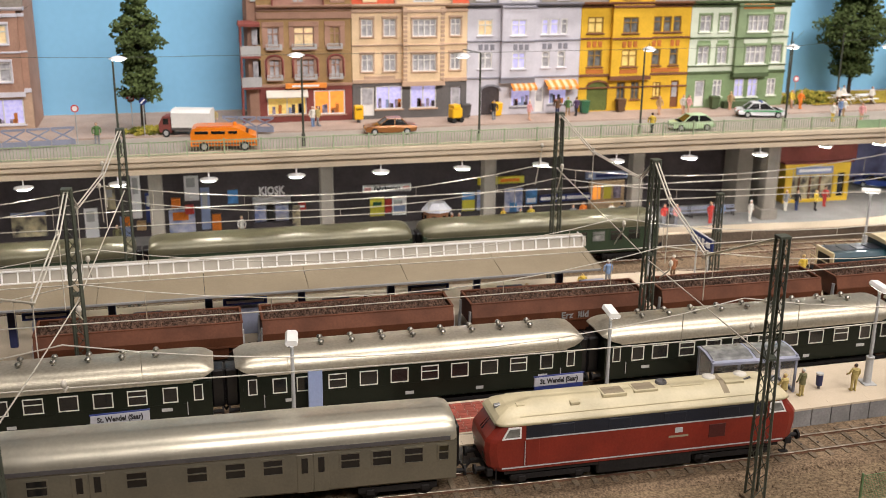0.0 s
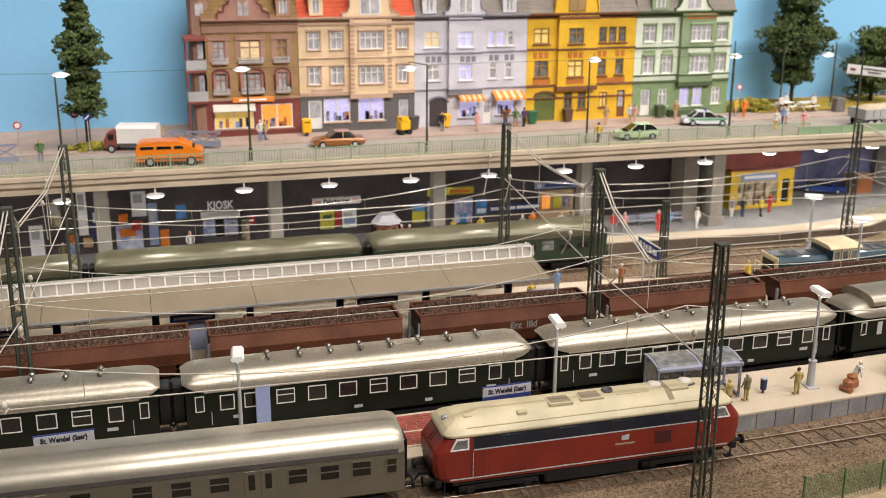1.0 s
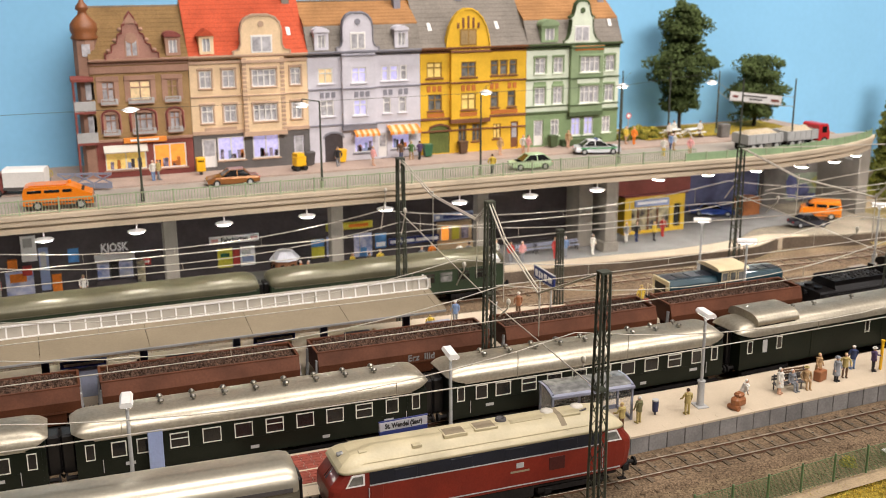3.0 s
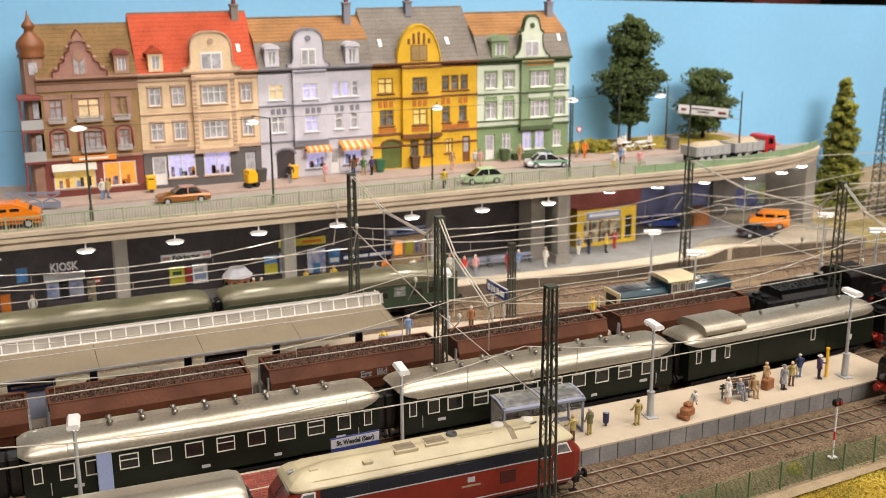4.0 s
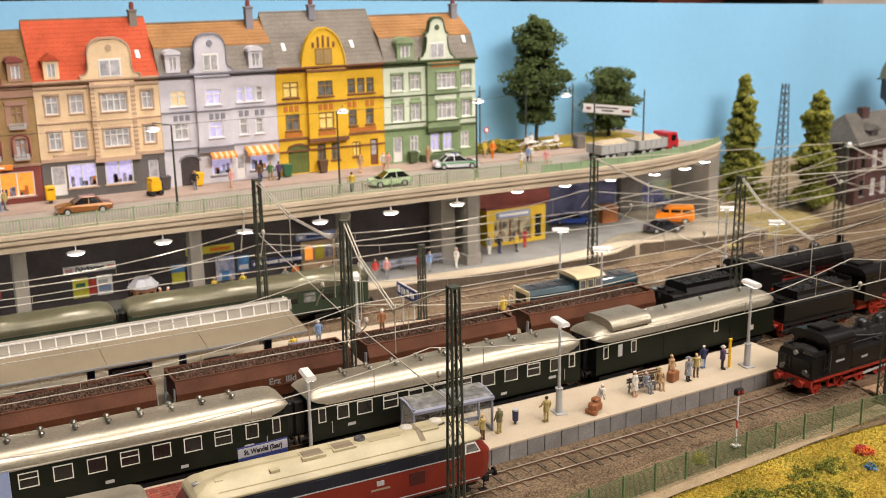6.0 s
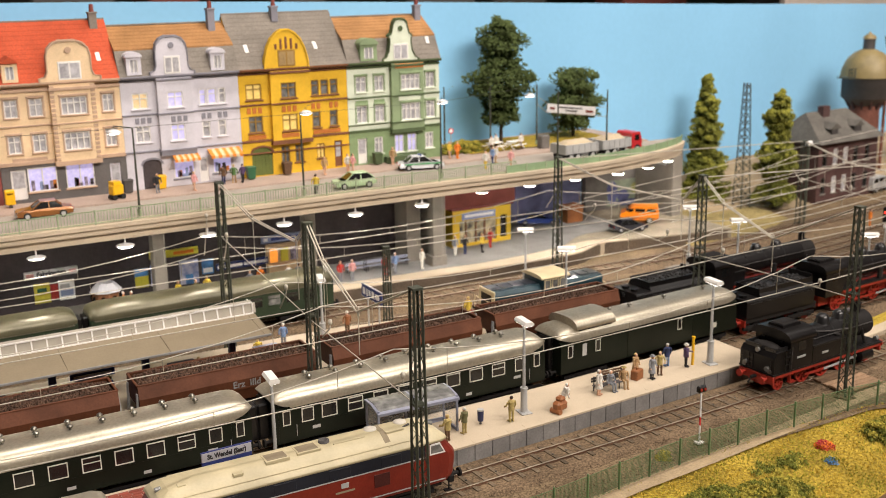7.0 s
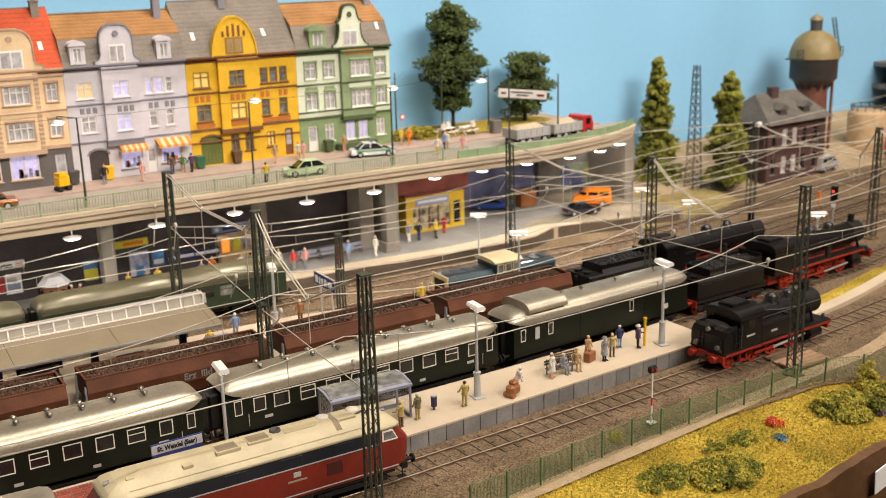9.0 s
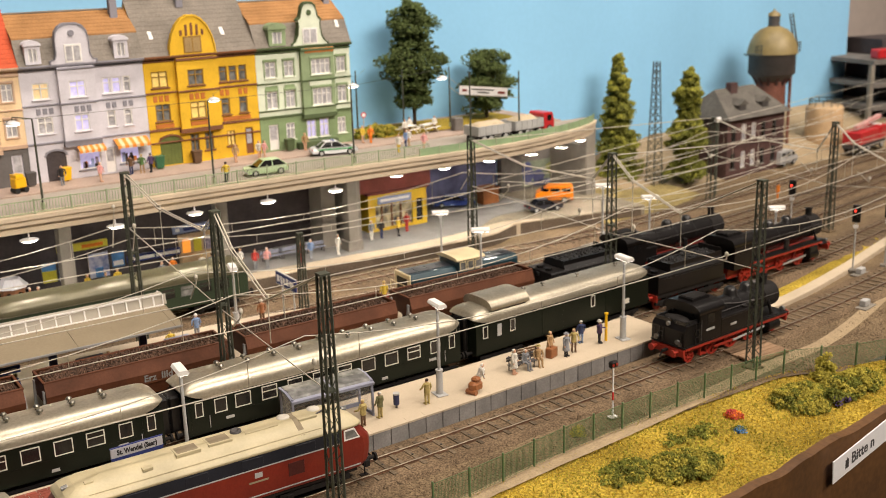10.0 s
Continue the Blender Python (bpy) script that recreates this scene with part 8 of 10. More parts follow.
for x, y in [(-29.3 + k * 6.03, 30.7) for k in range(13)] + [(50.05 + k * 5.0, 32.6) for k in range(4)] + [(69.4, 33.4), (73.4, 35.2)]:
    dl = thing("ceiling_lamp", "round white glowing lamp under the street deck", "lamp", x, y, 7.6, group="deck lamps")
    part("lens", G().lathe([(0.62, 0.0), (0.45, -0.09), (0.0, -0.13)], (0, 0), 16), M["lamp_glow"], dl)
    part("housing", G().lathe([(0.05, 0.62), (0.05, 0.16), (0.3, 0.13), (0.6, 0.06), (0.65, 0.01), (0.62, 0.0)], (0, 0), 16), M["sign_white"], dl)

WY = 40.6


def poster(label, xa, xb, z0, z1, mat, bars=()):
    root = thing("poster", label, "poster", xa, WY, z0, group="wall posters")
    part("frame", G().box(-0.05, xb - xa + 0.05, -0.08, -0.01, -0.05, z1 - z0 + 0.05), M["tank_grey"], root)
    part("sheet", G().box(0, xb - xa, -0.1, -0.075, 0, z1 - z0), M[mat], root)
    for a, b, c, d, m in bars:
        w, h = xb - xa, z1 - z0
        part("printed_bar", G().box(a * w, b * w, -0.115, -0.098, c * h, d * h), M[m], root)


poster("wide poster with pale and dark shapes on the wall", -13.8, -11.3, 1.4, 3.3, "poster_warm", [(0.0, 1.0, 0.86, 1.0, "pale_blue")])
poster("narrow blue poster on the dark wall", 2.4, 3.2, 3.2, 4.3, "poster_blue")
poster("small red poster on the dark wall", 7.95, 8.55, 2.4, 3.0, "cl_red", [(0.2, 0.8, 0.3, 0.6, "sign_white")])
poster("yellow poster on the dark wall", 13.8, 15.0, 1.5, 3.1, "poster_yellow", [(0.2, 0.8, 0.55, 0.75, "bin_green")])
poster("small red poster beside a white one", 15.05, 15.6, 1.7, 2.9, "cl_red")
poster("white timetable poster on the dark wall", 15.65, 16.85, 1.5, 3.1, "sign_white", [(0.1, 0.9, 0.2, 0.5, "pale_blue"), (0.1, 0.7, 0.6, 0.8, "grey_paint")])
poster("blue and yellow poster on the dark wall", 21.6, 22.7, 1.5, 3.1, "poster_yellow", [(0.0, 1.0, 0.6, 1.0, "poster_blue")])
poster("white poster with blue figures", 22.9, 24.2, 1.5, 3.25, "poster_mix")
poster("tall pale poster beside a pillar", 25.3, 26.9, 1.2, 3.25, "poster_mix", [(0.3, 0.7, 0.0, 0.4, "poster_blue")])
poster("blue and white poster on the wall", 27.2, 28.2, 1.8, 3.1, "poster_blue", [(0.1, 0.9, 0.1, 0.4, "sign_white")])
for xa, xb, z0, z1, m in ((-8.5, -7.5, 1.0, 3.4, "sign_white"), (-6.9, -6.1, 3.2, 5.0, "poster_warm"), (-5.9, -5.0, 1.0, 2.6, "pale_blue"), (-4.9, -4.2, 2.4, 6.0, "sign_white"), (-3.9, -3.3, 2.0, 4.4, "sign_blue"),
                          (-2.2, -0.2, 1.0, 2.9, "poster_mix"), (-0.9, 0.2, 3.6, 5.6, "sign_white"), (0.3, 1.0, 1.2, 4.6, "pale_blue"), (1.1, 1.8, 1.0, 2.4, "cl_orange")):
    poster("bright advertising board at the shop front", xa, xb, z0, z1, m, [(0.15, 0.75, 0.55, 0.9, "cl_orange" if z1 < 3 else "grey_paint")])
for x, z, m in ((-5.4, 1.9, "cl_orange"), (-2.9, 1.6, "cl_red"), (-1.6, 3.2, "cl_orange"), (-0.6, 2.6, "cl_red"), (-4.3, 1.5, "cl_tan")):
    solo("goods_box", G().box(-0.35, 0.35, -0.5, -0.02, 0, 0.7, 0.05), M[m], "coloured goods box on the shop wall shelf", "box", x, WY, z)


def wall_sign(label, xa, xb, z0, z1, mat, text=None, tmat="cl_black", size=0.5, bars=(), y=WY):
    root = thing("shop_sign", label, "sign", (xa + xb) / 2, y, z0)
    part("panel", G().box(-(xb - xa) / 2, (xb - xa) / 2, -0.25, -0.02, 0, z1 - z0, 0.03), M[mat], root)
    if text:
        lettering("lettering", text, size, M[tmat], root, 0, -0.265, (z1 - z0) / 2, bold=0.02)
    for a, b, m in bars:
        w = xb - xa
        part("writing_bar", G().box((a - 0.5) * w, (b - 0.5) * w, -0.28, -0.245, (z1 - z0) * 0.28, (z1 - z0) * 0.72), M[m], root)


wall_sign("white ticket office sign with red ends", 13.2, 17.2, 3.55, 4.15, "sign_white", "Fahrkarten", size=0.5, bars=[(0.03, 0.17, "cl_pink"), (0.83, 0.97, "cl_pink")])
wall_sign("yellow shop sign with dark writing bars", 22.9, 26.95, 3.72, 4.35, "poster_yellow", None, bars=[(0.1, 0.2, "bin_green"), (0.48, 0.9, "cl_orange")])
wall_sign("blue shop sign with pale writing", 32.5, 36.5, 3.7, 4.35, "pale_blue", None, bars=[(0.05, 0.14, "sign_white"), (0.22, 0.92, "sign_blue")])
wall_sign("blue station name board on the wall", 28.4, 33.0, 1.95, 2.55, "sign_blue", None, bars=[(0.02, 0.5, "sign_white"), (0.53, 0.98, "sign_white")])

kk = thing("kiosk", "kiosk front with white letters and lit shelves", "kiosk", 5.8, WY, PZ)
part("front", G().box(-1.5, 1.5, -0.12, -0.01, 0.0, 2.3), M["tank_grey"], kk)
lettering("lettering", "KIOSK", 0.92, M["sign_white"], kk, 0.05, -0.2, 3.25, bold=0.03, width=0.78)
part("awning", G().ext([(-0.9, 2.35), (-0.9, 2.5), (-0.05, 2.75), (-0.05, 2.5)], -1.5, 1.5), M["sign_white"], kk)
for a, b, m in ((-1.35, -0.45, "poster_mix"), (-0.35, 0.2, "glass_dark"), (0.3, 1.35, "poster_mix")):
    part("shelf_display", G().box(a, b, -0.2, -0.1, 0.75, 2.1, 0.03), M[m], kk)
part("counter", G().box(-1.5, 1.5, -0.6, -0.1, 0.0, 0.75, 0.04), M["cave"], kk)
nr = thing("newspaper_rack", "rack with green and white papers", "rack", 7.7, 39.9, PZ)
part("newspaper", G().box(-0.3, 0.3, -0.15, 0.15, 0.3, 2.1, 0.03), M["poster_warm"], nr)
part("foot", G().box(-0.3, 0.3, -0.15, 0.15, 0, 0.3), M["tank_grey"], nr)

ys = thing("station_shop", "bright yellow framed shop with glass front and sign", "shop", 51.0, 39.4, PZ)
part("frame", pierced_wall(6.5, 3.6, [(0.75, 4.9, 0.3, 2.5), (5.3, 6.1, 0.4, 2.6)], 0, 0.3), M["shop_yellow"], ys)
part("shop_sign", G().box(1.0, 4.7, -0.12, 0.0, 2.6, 3.3, 0.03), M["pale_blue"], ys)
part("writing_bar", G().box(1.25, 4.45, -0.145, -0.115, 2.85, 3.1), M["sign_white"], ys)
part("shop_glass", G().box(0.75, 4.9, 0.2, 0.28, 0.3, 2.5), M["poster_warm"], ys)
part("side_window", G().box(5.3, 6.1, 0.2, 0.28, 0.4, 2.6), M["glass_dark"], ys)
for x in (1.5, 2.6, 3.6):
    part("mullion", G().box(x - 0.06, x + 0.06, 0.05, 0.2, 0.3, 2.5), M["wood_booth"], ys)
part("flat_roof", G().box(-0.2, 6.7, -0.2, 2.0, 3.6, 3.75), M["h_red_trim"], ys)
for x in (0, 6.25):
    part("side_wall", G().box(x, x + 0.25, 0.3, 1.9, 0, 3.6), M["shop_yellow"], ys)
part("upper_fascia", G().box(-1.2, 7.2, 0.3, 1.6, 3.75, 5.4), M["h_red_trim"], ys, "dark red band above the shop")

bs = thing("snack_shop", "beige snack counter under a blue sign", "shop", 32.9, WY, PZ)
part("wall", G().box(0, 3.2, -0.2, -0.01, 0, 2.7), M["shop_beige"], bs)
for a, m in ((0.3, "lit_orange"), (1.3, "poster_yellow"), (2.2, "goods")):
    part("display", G().box(a, a + 0.7, -0.26, -0.19, 1.1, 2.3, 0.03), M[m], bs)
part("counter", G().box(0.0, 3.2, -0.7, -0.2, 0, 0.95, 0.04), M["shop_beige"], bs)

bo = thing("ticket_booth", "small wooden booth with white pointed roof", "booth", 18.4, 36.4, PZ)
part("booth_wall", G().cyl((0, 0, 0), (0, 0, 2.1), 1.05, n=8, smooth=False), M["wood_booth"], bo)
part("roof", G().lathe([(1.25, 2.1), (1.1, 2.25), (0.65, 2.75), (0, 2.85)], (0, 0), 8, False), M["board_grey"], bo)
for a in range(8):
    c, s = math.cos(a * math.pi / 4 + 0.39), math.sin(a * math.pi / 4 + 0.39)
    part("booth_window", G().bar((c * 0.99, s * 0.99, 0.9), (c * 0.99, s * 0.99, 1.8), 0.35, 0.04), M["glass_dark"], bo)

# forecourt on the right, behind the rear platform
solo("wall_forecourt", G().box(50.6, 70.6, 45.6, 46.2, -0.4, ROAD - 1.33), M["forecourt_blue"], "blue-grey painted wall behind the forecourt", "wall", kind="structure")
solo("wall_mural", G().box(70.7, 76.0, 44.9, 45.6, -0.4, ROAD - 1.33).box(76.0, 82.6, 44.9, 45.6, -0.4, 6.0), M["concrete_dark"], "grey concrete wall below the end of the street", "wall", kind="structure")
solo("bridge_abutment", G().box(77.0, 78.3, 38.3, 39.4, -0.4, 8.1, 0.06).box(77.5, 78.2, 39.4, 44.9, -0.4, 6.0), M["concrete"], "grey concrete pier and side wall under the street end", "pier", kind="structure")
gr = thing("mural", "faded green and blue mural on the concrete wall", "mural", 73.4, 44.9, 0.9)
part("panel", G().box(0.2, 8.6, -0.05, -0.01, 0.2, 3.0, 0.01), M["mural_green"], gr)
for cx, cz, rx, rz, m in ((0.9, 1.7, 0.8, 1.3, "mural_blue"), (2.4, 1.2, 0.9, 0.7, "mural_blue"), (4.6, 1.9, 1.3, 0.7, "mural_yellow"), (6.6, 1.5, 0.8, 0.9, "mural_yellow"), (7.4, 0.7, 1.2, 0.35, "mural_blue"), (3.4, 0.45, 2.6, 0.3, "mural_blue")):
    part("colour_field", G().add([(cx + rx * math.cos(k * 0.524) * (1 + 0.15 * math.sin(k * 5.1)), -0.06, cz + rz * math.sin(k * 0.524)) for k in range(12)] + [(cx + rx * math.cos(k * 0.524) * (1 + 0.15 * math.sin(k * 5.1)), -0.045, cz + rz * math.sin(k * 0.524)) for k in range(12)],
         [tuple(range(11, -1, -1)), tuple(range(12, 24))] + [(k, (k + 1) % 12, 12 + (k + 1) % 12, 12 + k) for k in range(12)]), M[m], gr)
van("orange service van on the station forecourt", "van_orange", 72.7, 38.4, PZ, 140, 3.9, 1.75, False)
car("dark blue car parked on the forecourt", "car_blue", 63.4, 43.2, PZ + 0.03, -30, 5.2)
car("near-black car near the platform end", "car_black", 69.2, 35.9, PZ + 0.02, -12, 4.3)
kb = thing("forecourt_hut", "small orange brick hut on the forecourt", "hut", 67.0, 42.5, PZ)
part("hut_wall", G().box(-1.0, 1.0, -0.8, 0.8, 0, 1.6, 0.04), M["hut_orange"], kb)
part("roof", G().box(-1.1, 1.1, -0.9, 0.9, 1.6, 1.72, 0.04), M["hut_orange"], kb)


def bench(x, y, z, rz, mat="cl_red"):
    root = thing("bench", "station bench with slatted seat and metal legs", "bench", x, y, z, rz, "platform benches")
    for k in range(3):
        part("seat_slat", G().box(-1.0, 1.0, -0.42 + k * 0.15, -0.3 + k * 0.15, 0.42, 0.47, 0.01), M[mat], root)
    for k in range(2):
        part("back_slat", G().box(-1.0, 1.0, 0.05, 0.1, 0.6 + k * 0.17, 0.73 + k * 0.17, 0.01), M[mat], root)
    for s in (-0.8, 0.8):
        part("leg", G().bar((s, -0.35, 0), (s, -0.35, 0.42), 0.06).bar((s, 0.08, 0), (s, 0.08, 0.95), 0.06).bar((s, -0.38, 0.42), (s, 0.08, 0.42), 0.06), M["tank_grey"], root)
    return root


for x in (39.8, 41.6, 43.9):
    bench(x, 37.0, PZ + 0.03, 0, "shelter_blue")
CON = [(19.6, 36.2, 90, "hair_white", "cl_orange", "cl_black"), (20.2, 36.0, -60, "hair_white", "cl_orange", "cl_navy"), (24.1, 36.9, 30, "hair_blond", "cl_yellow", "cl_yellow"), (25.4, 36.4, 10, "hair_dark", "cl_olive", "cl_khaki"),
       (26.5, 37.0, 0, "hair_blond", "cl_yellow", "cl_navy"), (30.0, 36.6, 0, "hair_dark", "cl_grey", "cl_grey"), (33.4, 36.6, 180, "hair_blond", "cl_white", "cl_white"), (34.2, 36.4, 150, "hair_dark", "cl_grey", "cl_purple"),
       (36.6, 36.2, 20, "hair_blond", "cl_white", "cl_tan"), (37.5, 35.2, 0, "hair_dark", "cl_red", "cl_grey"), (38.5, 35.0, 0, "hair_white", "cl_pink", "cl_grey"), (41.6, 35.0, 0, "hair_blond", "cl_red", "cl_red"),
       (42.6, 35.0, 10, "hair_white", "cl_blue", "cl_grey"), (45.2, 34.9, 20, "hair_white", "cl_white", "cl_white"), (51.0, 37.2, 0, "hair_dark", "cl_black", "cl_navy"), (52.6, 36.8, 30, "hair_blond", "cl_yellow", "cl_black"),
       (54.2, 37.9, 0, "hair_dark", "cl_red", "cl_red"), (50.0, 37.3, 0, "hair_white", "cl_grey", "cl_white"), (31.2, 37.4, 0, "hair_dark", "cl_orange", "skin"), (-6.0, 38.0, 0, "hair_dark", "cl_olive", "cl_grey"), (3.3, 38.6, 0, "hair_blond", "cl_white", "cl_tan")]
for x, y, rz, a, b, c in CON:
    figurine("small painted plastic figurine on the rear platform", x, y, PZ + 0.03, rz, a, b, c, "concourse figurines", stride=0.08)
for x, y, m in ((21.3, 36.4, "poster_blue"), (25.2, 35.5, "cl_red"), (19.0, 35.6, "wood_booth")):
    solo("travel_bag", G().box(-0.3, 0.3, -0.25, 0.25, 0, 0.45, 0.08).box(-0.15, 0.2, -0.2, 0.2, 0.42, 0.75, 0.08), M[m], "small heap of travel bags on the platform", "luggage", x, y, PZ + 0.03)

# ---- overhead line ----
def lattice_mast(x, y, h, w0=0.62, w1=0.4, z=-0.1, rz=0.0):
    root = thing("lattice_mast", "dark green steel lattice mast of the overhead line", "mast", x, y, z, rz, "overhead line masts")
    c = [(-1, -1), (1, -1), (1, 1), (-1, 1)]
    at = lambda k, t: Vector((c[k][0] * (w0 + (w1 - w0) * t) / 2, c[k][1] * (w0 + (w1 - w0) * t) / 2, h * t))
    for k in range(4):
        part("leg", G().bar(at(k, 0), at(k, 1), 0.11, 0.11), M["mast"], root)
    n = int(h / 0.62)
    for k in range(4):
        j = (k + 1) % 4
        part("lacing", G().tube([at(k if i % 2 == 0 else j, i / n) for i in range(n + 1)], 0.03, 4), M["mast"], root)
    for nm, zz in (("head_plate", h), ("middle_plate", h * 0.55)):
        part(nm, G().box(-w1 / 2 - 0.06, w1 / 2 + 0.06, -w1 / 2 - 0.06, w1 / 2 + 0.06, zz - 0.02, zz + 0.08), M["mast"], root)
    part("footing", G().box(-0.5, 0.5, -0.5, 0.5, -0.4, -0.05, 0.05), M["ground"], root)
    return root


MASTS = {-6.0: ((-8.4, -3.6, 12.0), (-6.4, 11.3, 12.1), (-4.5, 26.0, 12.2)), 24.6: ((23.85, -3.9, 12.3), (25.0, 11.3, 12.2), (24.6, 26.0, 12.25)),
         55.0: ((54.85, -2.6, 11.95), (55.3, 11.2, 11.7), (53.5, 26.2, 11.1)), 86.0: ((86.0, 2.0, 11.0), (87.0, 15.5, 10.0), (88.0, 31.0, 8.7))}
for row in MASTS.values():
    for x, y, h in row:
        lattice_mast(x, y, h + 0.1)


def rope(a, b, r, mat, parent, name="cable", twin=0.0):
    g = G()
    for s in ((-twin, twin) if twin else (0.0,)):
        g.cyl((a[0] + s, a[1], a[2]), (b[0] + s, b[1], b[2]), r, n=5)
    return part(name, g, M[mat], parent)


def insulator(p, parent, up=0.25):
    part("insulator", G().cyl((p[0], p[1], p[2] - up), (p[0], p[1], p[2] + up), 0.07, n=6).ball((p[0], p[1], p[2]), 0.13, 1, 1, 0.6, 8, 4), M["wire_light"], parent)


TRACKS = (TRACK_1, TRACK_2, TRACK_3, TRACK_4, TRACK_5)
for xr, ((xa, ya, ha), (xb, yb, hb), (xc, yc, hc)) in MASTS.items():
    sp = thing("cross_span", "sagging cross-span cables between lattice masts", "overhead line", 0, 0, 0, group="cross spans")
    lerp = lambda p, q, t: tuple(u + (v - u) * t for u, v in zip(p, q))
    A, B, C = (xa, ya, ha), (xb, yb, hb), (xc, yc, hc)
    ab = [B, (*lerp(B, A, 0.16)[:2], hb - 1.6), (*lerp(B, A, 0.51)[:2], hb - 3.1), A]
    bc = [C, (*lerp(C, B, 0.41)[:2], hc - 1.4), (*lerp(C, B, 0.88)[:2], hc - 1.5), B]
    for path in (ab, bc):
        for p, q in zip(path, path[1:]):
            rope(p, q, 0.045, "wire_light", sp, "carrying_cable", 0.09)
    low = [(xc, yc, hc - 3.9), (xb, yb, hb - 5.9), (xb + (xa - xb) * 0.6, yb + (ya - yb) * 0.6, ha - 5.8), (xa, ya, ha - 5.7)]
    for p, q in zip(low, low[1:]):
        rope(p, q, 0.035, "wire_light", sp, "steady_cable")
    for p in (ab[1], ab[2], bc[1], bc[2]):
        f = (p[1] - ya) / (yc - ya)
        zb = low[3][2] + (low[0][2] - low[3][2]) * f * f
        rope(p, (p[0], p[1], zb), 0.03, "wire_light", sp, "hanger")
        insulator(p, sp)
    for tr in TRACKS:
        y = tr(xr)
        f = max(0, (y - ya) / (yc - ya))
        zb = low[3][2] + (low[0][2] - low[3][2]) * f * f
        arm = part("registration_arm", G().bar((xr, y - 0.9, zb + 0.05), (xr, y + 0.35, 6.05), 0.06).bar((xr, y - 0.9, zb + 0.05), (xr, y - 0.9, zb + 0.5), 0.06), M["wire_light"], sp)
        part("insulator", G().ball((xr, y - 0.9, zb + 0.4), 0.14, 1, 1, 1.4, 8, 4), M["wire_light"], arm)

XS = sorted(MASTS) + [118.0]
for k, (tr, zc, zm) in enumerate(zip(TRACKS, (6.15, 5.95, 5.8, 5.75, 5.75), (8.1, 8.0, 7.8, 7.7, 7.6))):
    ow = thing("overhead_wire", "pale bronze contact wire with carrier and droppers", "overhead line", 0, 0, 0, group="overhead wires")
    bounds = [-36.5] + XS
    for xa, xb in zip(bounds, bounds[1:]):
        n = 10
        xs = [xa + (xb - xa) * i / n for i in range(n + 1)]
        zig = 0.25
        sag = lambda x: zm - (zm - zc - 0.45) * (1 - ((2 * (x - xa) / (xb - xa)) - 1) ** 2)
        contact = G().tube([(p, tr(p), zc) for p in xs], 0.034)
        carry = G().tube([(p, tr(p), sag(p)) for p in xs], 0.03)
        part("contact_wire", contact, M["wire_light"], ow)
        part("carrier_wire", carry, M["wire_light"], ow)
        for i in (1, 3, 5, 7, 9):
            x = xs[i]
            part("dropper", G().cyl((x, tr(x), zc), (x, tr(x), sag(x)), 0.022, n=4), M["wire"], ow)

# short masts and poles of the yard
lattice_mast(36.9, 25.2, 6.2, 0.5, 0.35)
pole = thing("line_pole", "dark pole with white cap carrying yard wires", "pole", 91.0, 33.0, -0.2)
part("pole", G().cyl((0, 0, 0), (0, 0, 8.0), 0.16, 0.12, n=8), M["mast"], pole)
part("cap", G().box(-0.35, 0.35, -0.2, 0.2, 7.9, 8.4, 0.05), M["sign_white"], pole)
yw = thing("yard_wire", "thin wires fanning out over the yard throat", "wire", 0, 0, 0)
for k in range(6):
    a = (88.0, 31.0 - k * 3.2, 8.2 - 0.35 * k)
    b = (140.0, 44.0 - k * 4.0, 7.6 - 0.4 * k)
    part("span", G().cyl(a, b, 0.03, n=4), M["wire_light"], yw)
    part("span", G().cyl((56.0, 26.0 - k * 3.6, 7.4), a, 0.03, n=4), M["wire_light"], yw)
rope((55.3, 11.2, 11.6), (86.0, 15.5, 9.0), 0.04, "wire_light", yw, "span")
rope((53.5, 26.2, 11.0), (88.0, 31.0, 8.7), 0.04, "wire_light", yw, "span")

# ---- platform things ----
# edge blocks along the front of the island platform
edge = thing("platform_edging", "grey concrete blocks facing the platform edge", "kerb", 0, 0, 0, kind="structure")
x, k = 8.0, 0
while x < 53.0:
    w = 1.18
    a = math.degrees(math.atan2(P1_NEAR(x + w) - P1_NEAR(x), w))
    blk = G().box(0.02, w - 0.02, -0.1, 0.0, -0.3, PZ - 0.1, 0.02)
    ob = part("edge_block", blk if k == 0 else block_mesh, M["platform_edge"], edge)
    block_mesh = ob.data
    ob.matrix_basis = place(x, P1_NEAR(x), 0, a)
    cap = G().box(0.004, w - 0.004, -0.14, 0.42, PZ - 0.1, PZ + 0.02, 0.006)
    ob = part("edge_slab", cap if k == 0 else cap_mesh, M["platform"], edge)
    cap_mesh = ob.data
    ob.matrix_basis = place(x, P1_NEAR(x), 0, a)
    x += w
    k += 1


